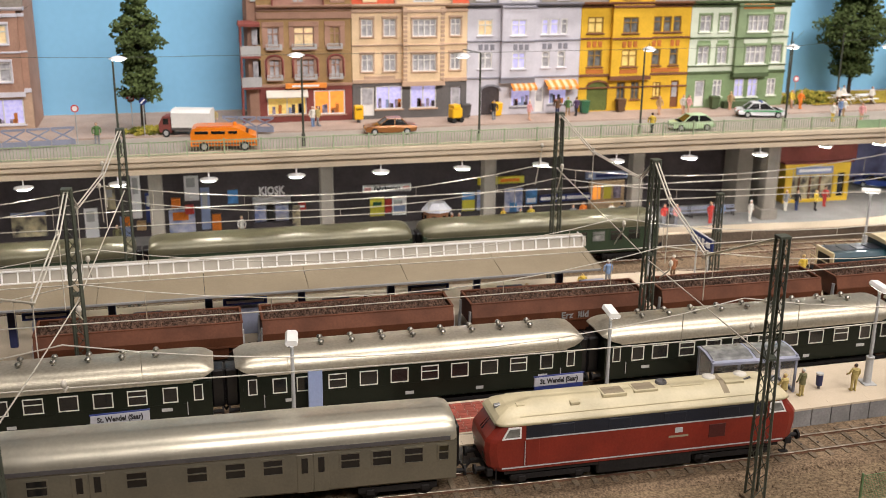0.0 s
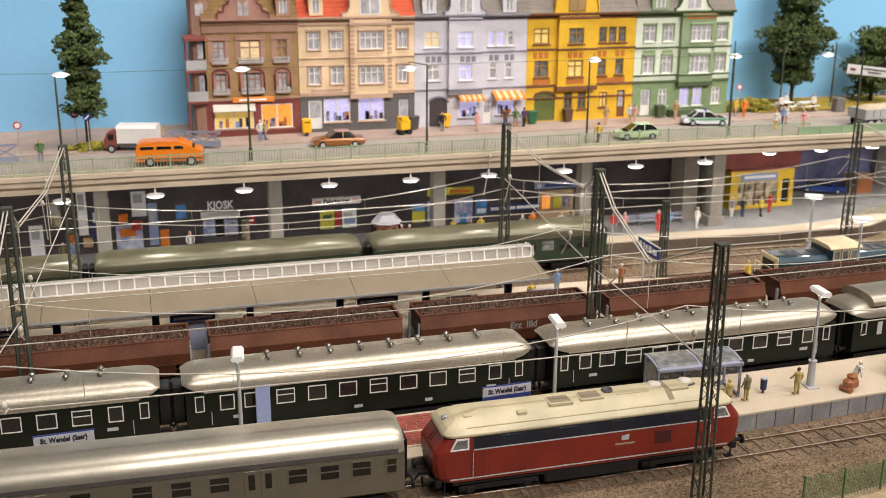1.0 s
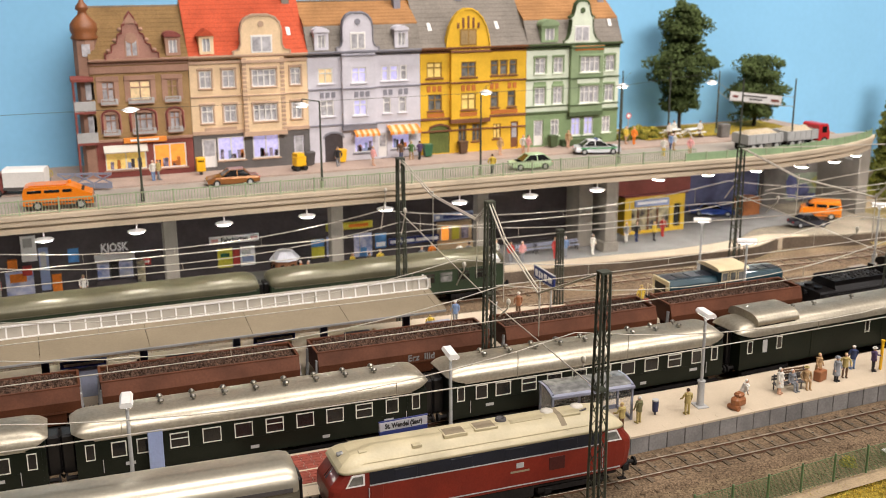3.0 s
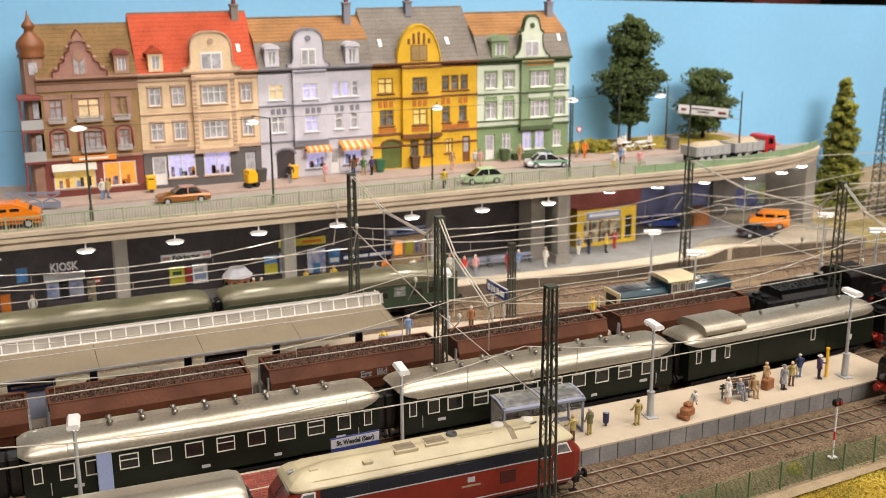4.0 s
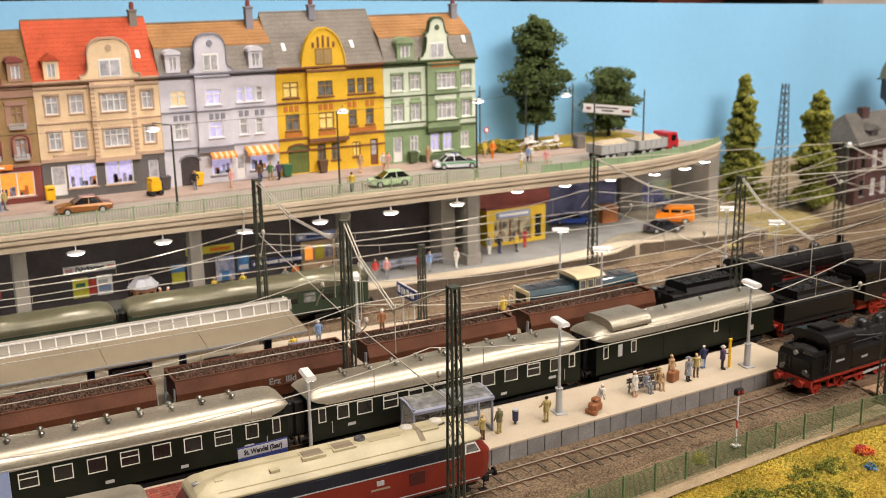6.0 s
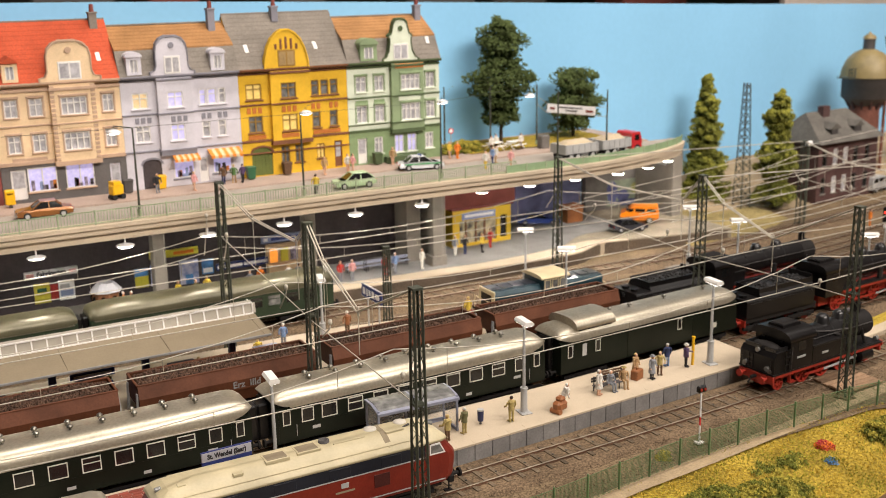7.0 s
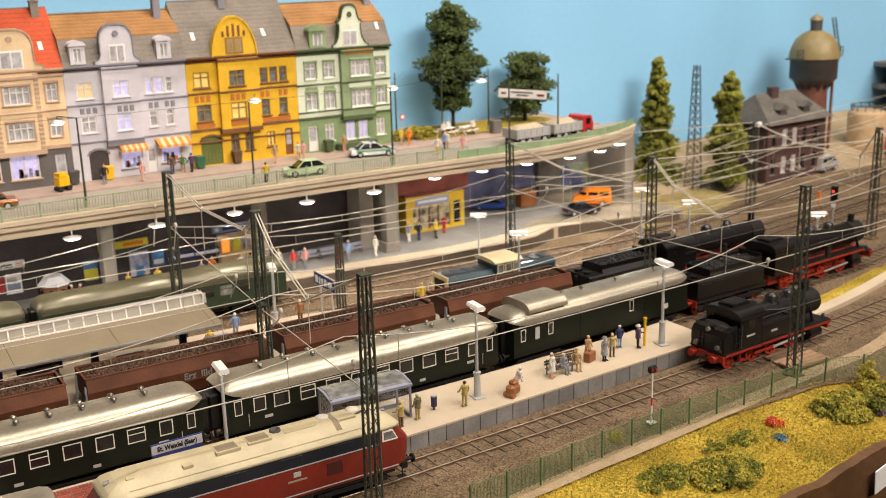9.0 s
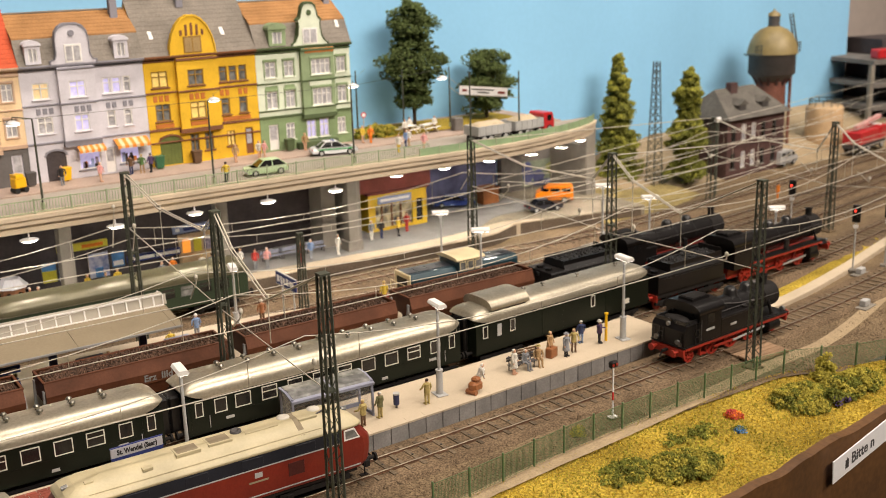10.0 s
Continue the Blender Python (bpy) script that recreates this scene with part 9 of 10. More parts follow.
def platform_lamp(x, y, z, h=5.7, rz=0.0, kind="T"):
    root = thing("platform_lamp", "grey platform lamp with white angled head", "lamp", x, y, z, rz, "platform lamps")
    part("post", G().cyl((0, 0, 0), (0, 0, h), 0.11, 0.08, n=10), M["grey_paint"], root)
    part("base_sleeve", G().cyl((0, 0, 0.05), (0, 0, 1.5), 0.22, 0.2, n=10).cyl((0, 0, 1.5), (0, 0, 1.58), 0.24, n=10), M["grey_paint"], root)
    part("foot_plate", G().box(-0.45, 0.45, -0.35, 0.35, 0, 0.07, 0.02), M["grey_paint"], root)
    part("bracket", G().bar((0, 0, h - 0.5), (-0.25, 0, h), 0.08).bar((0, 0, h - 0.5), (0.25, 0, h), 0.08), M["white"], root)
    head = part("head", G().ext([(-0.3, h + 0.02), (-0.24, h - 0.1), (0.24, h - 0.1), (0.3, h + 0.02), (0.2, h + 0.16), (-0.2, h + 0.16)], -0.68, 0.68), M["white"], root)
    part("diffuser", G().box(-0.6, 0.6, -0.2, 0.2, h - 0.14, h - 0.1, 0.01), M["street_glow"], head)
    return root


for x, y in ((3.65, 3.56), (19.5, 3.63), (35.1, 4.05), (49.9, 4.17)):
    platform_lamp(x, y, PZ, 5.6, 84)
for x, y, h in ((29.9, 21.5, 4.8), (48.3, 17.9, 5.2), (51.2, 27.6, 4.3), (65.2, 17.2, 5.3), (66.4, 24.2, 5.0), (75.6, 12.6, 3.6)):
    platform_lamp(x, y, PZ if x < 43 else -0.2, h + (0 if x < 43 else 0.9), 75 if x < 43 else -30)


def station_board(x, y, z, w, text, rz=0.0):
    root = thing("station_sign", "station name board, white lettering panel over blue", "sign", x, y, z, rz, "station name boards")
    part("board", G().box(-w / 2, w / 2, -0.06, 0.06, 1.62, 2.12, 0.02), M["board_grey"], root)
    part("lower_board", G().box(-w / 2, w / 2, -0.05, 0.05, 1.34, 1.6, 0.02), M["sign_blue"], root)
    for s in (-0.42, 0.42):
        part("post", G().cyl((s * w, 0.09, 0), (s * w, 0.09, 2.1), 0.05, n=6), M["grey_paint"], root)
    part("rim", G().box(-w / 2 - 0.03, w / 2 + 0.03, -0.05, 0.05, 2.12, 2.16).box(-w / 2 - 0.03, w / 2 + 0.03, -0.05, 0.05, 1.6, 1.62), M["sign_blue"], root)
    lettering("lettering", text, 0.36, M["cl_black"], root, 0, -0.075, 1.87, bold=0.014, width=0.8)


station_board(17.15, 4.3, PZ, 2.65, "St. Wendel (Saar)", 2)
station_board(-4.3, 4.7, PZ, 2.65, "St. Wendel (Saar)", 2)

# shelter
sh = thing("platform_shelter", "small glazed waiting shelter with blue-grey curved roof", "shelter", 28.1, 4.9, PZ, -3)
sh.scale = (1.0, 0.8, 0.95)
prof = [(-1.25, 2.16), (-0.9, 2.28), (0.0, 2.42), (0.9, 2.4), (1.2, 2.35), (1.2, 2.3), (0.0, 2.35), (-0.9, 2.2), (-1.25, 2.08)]
part("roof", G().ext(prof, -2.5, 2.5, smooth=False), M["shelter_blue"], sh)
for x0 in (-2.35, 0.08):
    part("roof_glazing", G().ext([(-1.05, 2.23), (-0.88, 2.33), (0.0, 2.46), (1.05, 2.42), (1.05, 2.39), (0.0, 2.43), (-0.88, 2.3), (-1.05, 2.2)], x0, x0 + 2.27), M["glass_pale"], sh)
part("front_beam", G().box(-2.5, 2.5, -1.3, -1.2, 2.0, 2.18, 0.02), M["shelter_blue"], sh)
for x0, y0 in ((-2.4, -1.1), (-2.4, 1.0), (2.4, -1.1), (2.4, 1.0), (0, 1.0)):
    part("post", G().box(x0 - 0.06, x0 + 0.06, y0 - 0.06, y0 + 0.06, 0, 2.3), M["shelter_blue"], sh)
gl = bpy.data.materials.new("clear_plastic")
gl.use_nodes = True
gp = gl.node_tree.nodes["Principled BSDF"]
gp.inputs["Base Color"].default_value = (0.85, 0.88, 0.9, 1)
gp.inputs["Roughness"].default_value = 0.08
gp.inputs["Alpha"].default_value = 0.18
M["clear"] = gl
for c in ((-2.4, -2.37, -1.05, 0.95, 0.2, 2.1), (2.37, 2.4, -1.05, 0.95, 0.2, 2.1), (-2.3, -0.1, 0.98, 1.0, 0.2, 2.2), (0.1, 2.3, 0.98, 1.0, 0.2, 2.2)):
    part("side_pane", G().box(*c), M["clear"], sh)
part("sill", G().box(-2.45, 2.45, 0.95, 1.05, 0.0, 0.25).box(-2.45, -2.35, -1.1, 1.0, 0, 0.2).box(2.35, 2.45, -1.1, 1.0, 0, 0.2), M["shelter_blue"], sh)

bi = thing("litter_bin", "dark litter bin on a post with white top", "bin", 32.05, 3.98, PZ)
bi.scale = (0.72, 0.72, 0.85)
part("drum", G().cyl((0, 0, 0.25), (0, 0, 1.0), 0.24, 0.27, n=12), M["navy"], bi)
part("rim", G().cyl((0, 0, 0.98), (0, 0, 1.08), 0.28, n=12), M["grey_paint"], bi)
part("foot", G().cyl((0, 0, 0), (0, 0, 0.3), 0.1, n=8), M["tank_grey"], bi)
yp = thing("call_post", "yellow post standing on the platform", "post", 48.8, 4.62, PZ)
part("post", G().cyl((0, 0, 0), (0, 0, 1.85), 0.1, n=10), M["post_yellow"], yp)
part("cap", G().cyl((0, 0, 1.85), (0, 0, 1.95), 0.13, n=10), M["post_yellow"], yp)
bb = thing("info_panel", "tall pale blue information panel on the platform", "panel", 5.0, 6.3, PZ, 2)
part("panel", G().box(-0.36, 0.36, -0.07, 0.07, 0.3, 2.7, 0.03), M["pale_blue"], bb)
part("foot", G().box(-0.3, 0.3, -0.15, 0.15, 0, 0.3), M["tank_grey"], bb)
bench(41.35, 4.32, PZ, -4, "tank_grey")
bench(42.3, 4.95, PZ, -4, "cl_brown")
g1 = "platform figurines"
figurine("painted figurine, grey-haired man in olive suit", 30.6, 3.36, PZ, 200, "hair_white", "cl_olive", "cl_khaki", g1, h=1.54)
figurine("painted figurine in tan shirt with arms at the belt", 33.74, 3.33, PZ, 180, "hair_dark", "cl_khaki", "cl_khaki", g1, arm=0.15, h=1.54)
figurine("painted figurine in white cap bending over luggage", 37.4, 3.35, PZ, 60, "hair_white", "cl_white", "cl_tan", g1, bend=0.25, h=1.54)
solo("travel_bag", G().box(-0.45, 0.45, -0.3, 0.3, 0.15, 0.75, 0.15).cyl((-0.35, -0.36, 0.16), (-0.35, 0.36, 0.16), 0.16, n=10).box(-0.2, 0.3, -0.25, 0.25, 0.7, 0.98, 0.1), M["copper"], "orange-brown luggage cart with bags", "luggage", 36.9, 2.95, PZ, 15)
figurine("painted figurine of a woman with orange bag", 40.45, 3.8, PZ, 30, "hair_white", "cl_white", "skin", g1, coat_long=True, h=1.6)
figurine("seated painted figurine in grey suit", 41.5, 4.13, PZ, 8, "hair_white", "cl_grey", "cl_grey", g1, sit=True, bend=0.1, h=1.54)
figurine("seated painted figurine in light brown coat", 42.6, 4.1, PZ, -18, "hair_blond", "cl_tan", "cl_tan", g1, sit=True, hat="cl_khaki", h=1.54)
figurine("painted figurine of a woman in beige coat", 44.3, 5.0, PZ, 20, "hair_blond", "cl_tan", "cl_tan", g1, coat_long=True, h=1.54)
solo("travel_bag", G().box(-0.4, 0.4, -0.25, 0.25, 0.0, 0.65, 0.05).box(-0.1, 0.1, -0.03, 0.03, 0.65, 0.75), M["copper"], "brown-red suitcase standing on the platform", "luggage", 44.1, 4.6, PZ, 20)
figurine("painted figurine of a man in grey coat", 44.9, 4.1, PZ, 10, "hair_white", "cl_grey", "cl_black", g1, coat_long=True, hat="cl_grey", h=1.54)
figurine("painted figurine in pale yellow shirt", 45.8, 4.4, PZ, -30, "hair_blond", "cl_khaki", "cl_brown", g1, arm=0.2, h=1.54)
figurine("painted figurine with rucksack in blue jacket", 47.2, 5.3, PZ, 170, "hair_white", "cl_navy", "cl_blue", g1, h=1.54)
figurine("painted figurine of a railway official in dark uniform", 48.15, 4.55, PZ, 60, "hair_dark", "cl_purple", "cl_black", g1, hat="cl_white", arm=0.3, h=1.54)
figurine("painted figurine reading beside the shelter", 29.3, 3.0, PZ, 200, "hair_blond", "cl_khaki", "cl_brown", g1, arm=0.2, h=1.54)
figurine("painted figurine in red and white clothes", 19.2, 3.9, PZ, 180, "hair_dark", "cl_white", "cl_red", g1, h=1.54)
figurine("painted figurine in pale clothes near the edge", 8.0, 3.0, PZ, 180, "hair_white", "cl_white", "cl_tan", g1, h=1.54)
# canopy of the middle platform
cn = thing("platform_canopy", "long sand-coloured platform canopy with white glazed lantern", "canopy", 0, 0, 0)
xe = 24.4
secs = [(-36.0 + i * 6.0, -36.0 + i * 6.0 + 5.97) for i in range(10)] + [(24.0, xe)]
for a, b in secs:
    part("roof_panel", G().ext([(16.8, 4.04), (20.0, 4.5), (20.0, 4.42), (16.8, 3.96)], a, b), M["canopy"], cn)
    part("rear_panel", G().ext([(21.4, 4.5), (24.2, 4.1), (24.2, 4.02), (21.4, 4.42)], a, b), M["canopy"], cn)
part("front_gutter", G().box(-36, xe, 16.7, 16.82, 3.92, 4.06, 0.02), M["platform_grey"], cn)
part("end_board", G().ext([(16.8, 4.06), (20.0, 4.52), (20.0, 4.3), (16.8, 3.9)], xe, xe + 0.06), M["canopy"], cn)
part("lantern_roof", G().ext([(20.14, 5.24), (20.5, 5.3), (21.1, 5.0), (21.1, 4.94), (20.5, 5.22), (20.14, 5.18)], -36, xe), M["canopy_pane"], cn)
part("lantern_sill", G().box(-36, xe, 19.93, 20.06, 4.46, 4.56).box(-36, xe, 20.1, 20.24, 5.16, 5.25), M["white"], cn)
part("lantern_end", G().box(xe - 0.06, xe + 0.01, 20.0, 21.1, 4.46, 5.2), M["white"], cn)
bar = G().bar((0, 19.99, 4.52), (0, 20.17, 5.2), 0.09, 0.09).mesh("glazing_bar")
bar.materials.append(M["white"])
pane = G().add([(0.04, 20.02, 4.54), (0.84, 20.02, 4.54), (0.84, 20.19, 5.19), (0.04, 20.19, 5.19)], [(0, 1, 2, 3)]).mesh("pane")
pane.materials.append(M["canopy_pane"])
for i in range(69):
    x = -36 + i * 0.879
    ob = part("glazing_bar", bar, None, cn)
    ob.location.x = x * U
    ob = part("pane", pane, None, cn)
    ob.location.x = x * U
for i in range(11):
    x = -33.4 + i * 5.6
    part("column", G().box(x - 0.22, x + 0.22, 19.2, 19.6, PZ, 4.3, 0.04), M["navy"], cn)
    part("bracket", G().bar((x, 19.2, 3.5), (x, 17.2, 3.98), 0.12).bar((x, 19.6, 3.5), (x, 23.6, 4.08), 0.12), M["navy"], cn)
    part("kiosk_box", G().box(x + 1.2, x + 2.9, 18.5, 19.0, PZ, 2.6, 0.05), M["navy" if i % 2 else "shelter_blue"], cn)
    if i % 2 == 0 and i < 10:
        part("hanging_board", G().box(x + 0.8, x + 3.4, 17.9, 18.0, 2.95, 3.4, 0.02), M["sign_blue"], cn)
        part("writing_bar", G().box(x + 1.0, x + 3.2, 17.87, 17.9, 3.1, 3.25), M["sign_white"], cn)
rnd = random.Random(5)
for i in range(13):
    figurine("painted figurine waiting under the canopy", -8 + i * 2.6 + rnd.uniform(-0.8, 0.8), 18.6 + rnd.uniform(-0.4, 0.3), PZ, rnd.uniform(0, 360), rnd.choice(["hair_dark", "hair_blond", "hair_white"]),
             rnd.choice(["cl_white", "cl_blue", "cl_navy", "cl_red", "cl_grey"]), rnd.choice(["cl_grey", "cl_navy", "cl_tan"]), "canopy figurines")
figurine("painted figurine in pale blue jacket near the canopy", 27.3, 22.4, PZ, 180, "hair_white", "cl_blue", "cl_grey", "canopy figurines")
figurine("small painted child figurine in yellow", 25.2, 21.8, PZ, 180, "hair_blond", "cl_yellow", "cl_yellow", "canopy figurines", h=1.1)
figurine("painted figurine in red-brown coat", 32.2, 22.4, PZ, 180, "hair_white", "copper", "cl_brown", "canopy figurines")
figurine("painted figurine in yellow coat at the platform end", 41.3, 20.6, PZ, 180, "hair_blond", "cl_yellow", "cl_tan", "canopy figurines")
sb = thing("station_sign", "dark blue station board on two posts across the platform", "sign", 34.2, 22.3, PZ, -90)
part("board", G().box(-1.6, 1.6, -0.07, 0.07, 2.3, 3.2, 0.03), M["sign_blue"], sb)
part("rim", G().box(-1.63, 1.63, -0.06, 0.06, 3.2, 3.25).box(-1.63, 1.63, -0.06, 0.06, 2.25, 2.3), M["grey_paint"], sb)
for a, b, c, d in ((-1.35, -0.95, 2.5, 3.0), (-0.75, -0.55, 2.45, 3.0), (-0.4, -0.1, 2.55, 2.95), (0.1, 0.5, 2.5, 3.0), (0.7, 1.3, 2.55, 2.95)):
    part("writing_bar", G().box(a, b, -0.095, -0.065, c, d), M["sign_white"], sb)
for x in (-0.9, 0.9):
    part("post", G().cyl((x, 0.1, 0), (x, 0.1, 3.2), 0.06, n=6), M["grey_paint"], sb)

# red brick paving of a stretch of the island platform
pv = thing("brick_paving", "red brick paving with pale joint strips on the platform", "paving", 0, 0, PZ, kind="structure")
part("bedding", G().box(9.4, 14.8, 3.0, 6.5, -0.05, 0.012), M["canopy_pane"], pv)
for y in (3.05, 4.55):
    part("joint_strip", G().box(9.4, 14.8, y, y + 0.14, 0.0, 0.05, 0.01), M["platform"], pv)
brick = G().box(0, 0.5, 0, 0.25, 0.0, 0.045, 0.008).mesh("brick")
brick.materials.append(M["paving_red"])
for j, y in enumerate([3.22 + k * 0.29 for k in range(5)] + [4.72 + k * 0.29 for k in range(6)]):
    for i in range(10):
        ob = part("brick", brick, None, pv)
        ob.location = ((9.42 + i * 0.53 + (0.1 if j % 2 else 0)) * U, y * U, 0)

# ---- trees, bushes, grass, fence ----
def leaf_cloud(g, rnd, c, r, n, size, squash=1.0):
    """n small crossed leaves scattered through a clump."""
    for _ in range(n):
        while True:
            d = Vector((rnd.uniform(-1, 1), rnd.uniform(-1, 1), rnd.uniform(-1, 1)))
            if 0.25 < d.length < 1:
                break
        p = Vector(c) + Vector((d.x * r, d.y * r, d.z * r * squash))
        u = Vector((rnd.uniform(-1, 1), rnd.uniform(-1, 1), rnd.uniform(-1, 1))).normalized()
        v = u.orthogonal().normalized()
        s = size * rnd.uniform(0.6, 1.3)
        w = u.cross(v) * s * rnd.uniform(0.2, 0.5)
        g.add([p - u * s, p + v * s * 0.7 + w, p + u * s, p - v * s * 0.7 + w], [(0, 1, 2, 3)])


def tree(label, x, y, z, h, crown, seed, leaf="leaf_dark", trunk_r=0.2, bare=0.25, tip=None, lean=0.0, density=1.0):
    """crown(t) gives the crown's radius at a share t of its height."""
    rnd = random.Random(seed)
    root = thing("tree", label, "tree", x, y, z)
    g = G()
    n = 8
    for i in range(n):
        g.cyl((lean * i / n, 0, h * 0.92 * i / n), (lean * (i + 1) / n, 0, h * 0.92 * (i + 1) / n), trunk_r * (1 - i / (n + 0.5)), trunk_r * (1 - (i + 1) / (n + 0.5)), n=8)
    part("trunk", g, M["bark"], root)
    limbs, leaves, tips = G(), G(), G()
    steps = max(8, int(h * 1.7))
    for i in range(steps):
        t = (i + 0.5) / steps
        r = crown(t)
        zz = h * (bare + (1 - bare) * t)
        k = max(3, int(4 + r * 2.2))
        a0 = rnd.uniform(0, 6.28)
        for j in range(k):
            a = a0 + 6.28 * j / k + rnd.uniform(-0.4, 0.4)
            q = r * rnd.uniform(0.45, 1.0)
            p = (lean * zz / h + q * math.cos(a), q * math.sin(a), zz + rnd.uniform(-0.35, 0.35))
            limbs.bar((lean * zz / h, 0, zz - 0.3 - 0.2 * q), p, 0.07, 0.07)
            cr = min(1.0, 0.3 + 0.32 * r) * rnd.uniform(0.7, 1.15)
            leaf_cloud(leaves, rnd, p, cr, int(95 * density), 0.17, 0.62)
            if tip and rnd.random() < 1.1 * t + 0.12:
                leaf_cloud(tips, rnd, (p[0] * 1.12, p[1] * 1.12, p[2] + 0.15), cr * 0.8, int(55 * density), 0.16, 0.6)
        leaf_cloud(leaves, rnd, (lean * zz / h, 0, zz), max(0.22, 0.5 * r), int(70 * density), 0.17)
    part("branchwork", limbs, M["bark"], root)
    part("crown", leaves, M[leaf], root)
    if tip:
        part("young_foliage", tips, M[tip], root, "paler young foliage")
    return root


oak = lambda t: 3.1 * (0.74 + 0.26 * math.sin(2.2 + 14 * t)) * math.sin(math.pi * min(1, 0.12 + t * 0.86)) ** 0.55 + 0.35
slim = lambda t: 1.6 * (0.72 + 0.28 * math.sin(1 + 13 * t)) * math.sin(math.pi * min(1, 0.16 + t * 0.82)) ** 0.6 + 0.2
tree("tall dark green tree beside the street", -3.5, 38.6, ROAD, 11.0, lambda t: 0.9 * slim(t), 3, bare=0.24, density=0.5)
tree("tall dark green tree against the backdrop", 58.5, 42.6, ROAD, 12.1, lambda t: 0.88 * oak(t), 7, bare=0.2, density=0.85)
tree("smaller dark green tree behind the banner", 67.2, 42.6, ROAD, 6.9, lambda t: 0.82 * oak(t) + 0.2, 9, bare=0.16, density=0.85)
tree("conifer with yellow-green tips beside the bridge end", 86.7, 44.0, -0.3, 14.9, lambda t: 2.6 * (1 - t) ** 0.75 * (0.85 + 0.15 * math.sin(26 * t)) + 0.2, 11, "leaf_conifer", 0.25, 0.05, "leaf_tip")
tree("yellow-green conifer near the brick house", 92.2, 38.4, -0.3, 13.0, lambda t: 2.4 * (0.72 + 0.28 * math.sin(2 + 15 * t)) * (1 - t ** 1.6) ** 0.6 + 0.25, 13, "leaf_conifer", 0.25, 0.08, "leaf_tip")


def bush(label, x, y, z, rx, ry, h, seed, mats=("leaf_bush", "leaf_yellow"), n=60, size=0.09):
    rnd = random.Random(seed)
    root = thing("bush", label, "bush", x, y, z)
    part("stem", G().bar((0, 0, -0.2), (0.3 * rx, 0.1, h * 0.6), 0.06).bar((0, 0, -0.2), (-0.4 * rx, 0, h * 0.55), 0.06).bar((0, 0, -0.2), (0, 0.3 * ry, h * 0.6), 0.06), M["bark"], root)
    for mi, m in enumerate(mats):
        g = G()
        for i in range(n):
            a, q = rnd.uniform(0, 6.28), math.sqrt(rnd.random())
            px, py = rx * q * math.cos(a), ry * q * math.sin(a)
            top = h * math.sqrt(max(0.05, 1 - q * q)) * rnd.uniform(0.7, 1.1)
            leaf_cloud(g, rnd, (px, py, top * rnd.uniform(0.45, 1.0) + (0.06 if mi else 0)), 0.3, 60, size, 0.7)
        part("foliage", g, M[m], root)
    return root


bush("low spreading green bush on the grass bank", 42.0, -8.9, -0.85, 2.3, 1.5, 0.7, 21, n=85)
bush("yellow-green low growth beside the bush", 38.9, -7.7, -0.75, 1.7, 1.0, 0.4, 22, ("leaf_yellow", "leaf_bush"), 45)
bush("yellow-green low weeds on the bank", 45.0, -6.6, -0.75, 2.4, 0.8, 0.16, 34, ("leaf_yellow", "leaf_bush"), 22)
bush("thick green bush along the fence", 53.7, -6.9, -0.7, 2.1, 1.0, 0.85, 23, n=75)
bush("thick green bush along the fence", 57.6, -7.9, -0.7, 2.6, 1.2, 0.95, 24, n=85)
bush("tall yellow-leaved shrub by the fence", 57.4, -6.1, -0.6, 0.8, 0.5, 1.9, 25, ("leaf_yellow", "leaf_yellow"), 16)
bush("low green growth in front of the bushes", 53.2, -8.2, -0.75, 1.3, 0.8, 0.5, 26, n=40)
bush("green bush at the end of the bank", 63.4, -8.4, -0.6, 2.4, 1.0, 1.0, 27, n=70)
bush("red flowering cushion on the grass", 48.6, -6.5, -0.6, 0.45, 0.32, 0.26, 28, ("cl_orange", "cl_red"), 9, 0.07)
bush("small blue flower cushion on the grass", 47.6, -7.8, -0.75, 0.25, 0.2, 0.2, 29, ("poster_blue", "leaf_bush"), 5, 0.06)
bush("purple-brown plant in the bushes", 55.4, -8.7, -0.65, 0.5, 0.4, 0.45, 30, ("cl_purple", "leaf_bush"), 8)
bush("yellow-green hedge at the street end", 52.9, 40.6, ROAD, 2.4, 0.7, 1.3, 31, n=80)
bush("low green growth round the street tree", -3.4, 37.9, ROAD, 1.5, 1.0, 0.5, 32, ("leaf_bush", "leaf_yellow"), 34)
bush("small yellow plant beside the track", 39.6, -3.2, -0.3, 0.35, 0.25, 0.3, 33, ("leaf_yellow", "leaf_yellow"), 5, 0.06)
# grass plot and picnic tables at the street end
solo("grass_plot", G().sheet([[(x, y, ROAD + 0.2 + 0.08 * noise.noise((x, y, 0))) for x in np.arange(53.0, 71, 1.0)] for y in np.arange(39.2, 46.4, 0.8)]), M["grass"], "rough grass plot beside the street", "grass", kind="structure")
for x, y in ((55.8, 39.6), (58.0, 39.4)):
    t = thing("picnic_table", "white garden table with benches on the grass", "table", x, y, ROAD + 0.22, 12, "picnic tables")
    part("tabletop", G().box(-0.9, 0.9, -0.35, 0.35, 0.68, 0.75, 0.02), M["white"], t)
    for s in (-1, 1):
        part("seat", G().box(-0.9, 0.9, s * 0.65 - 0.14, s * 0.65 + 0.14, 0.4, 0.46, 0.02), M["white"], t)
    for s in (-0.7, 0.7):
        part("leg", G().bar((s, -0.6, 0), (s, 0.25, 0.7), 0.07).bar((s, 0.6, 0), (s, -0.25, 0.7), 0.07), M["white"], t)
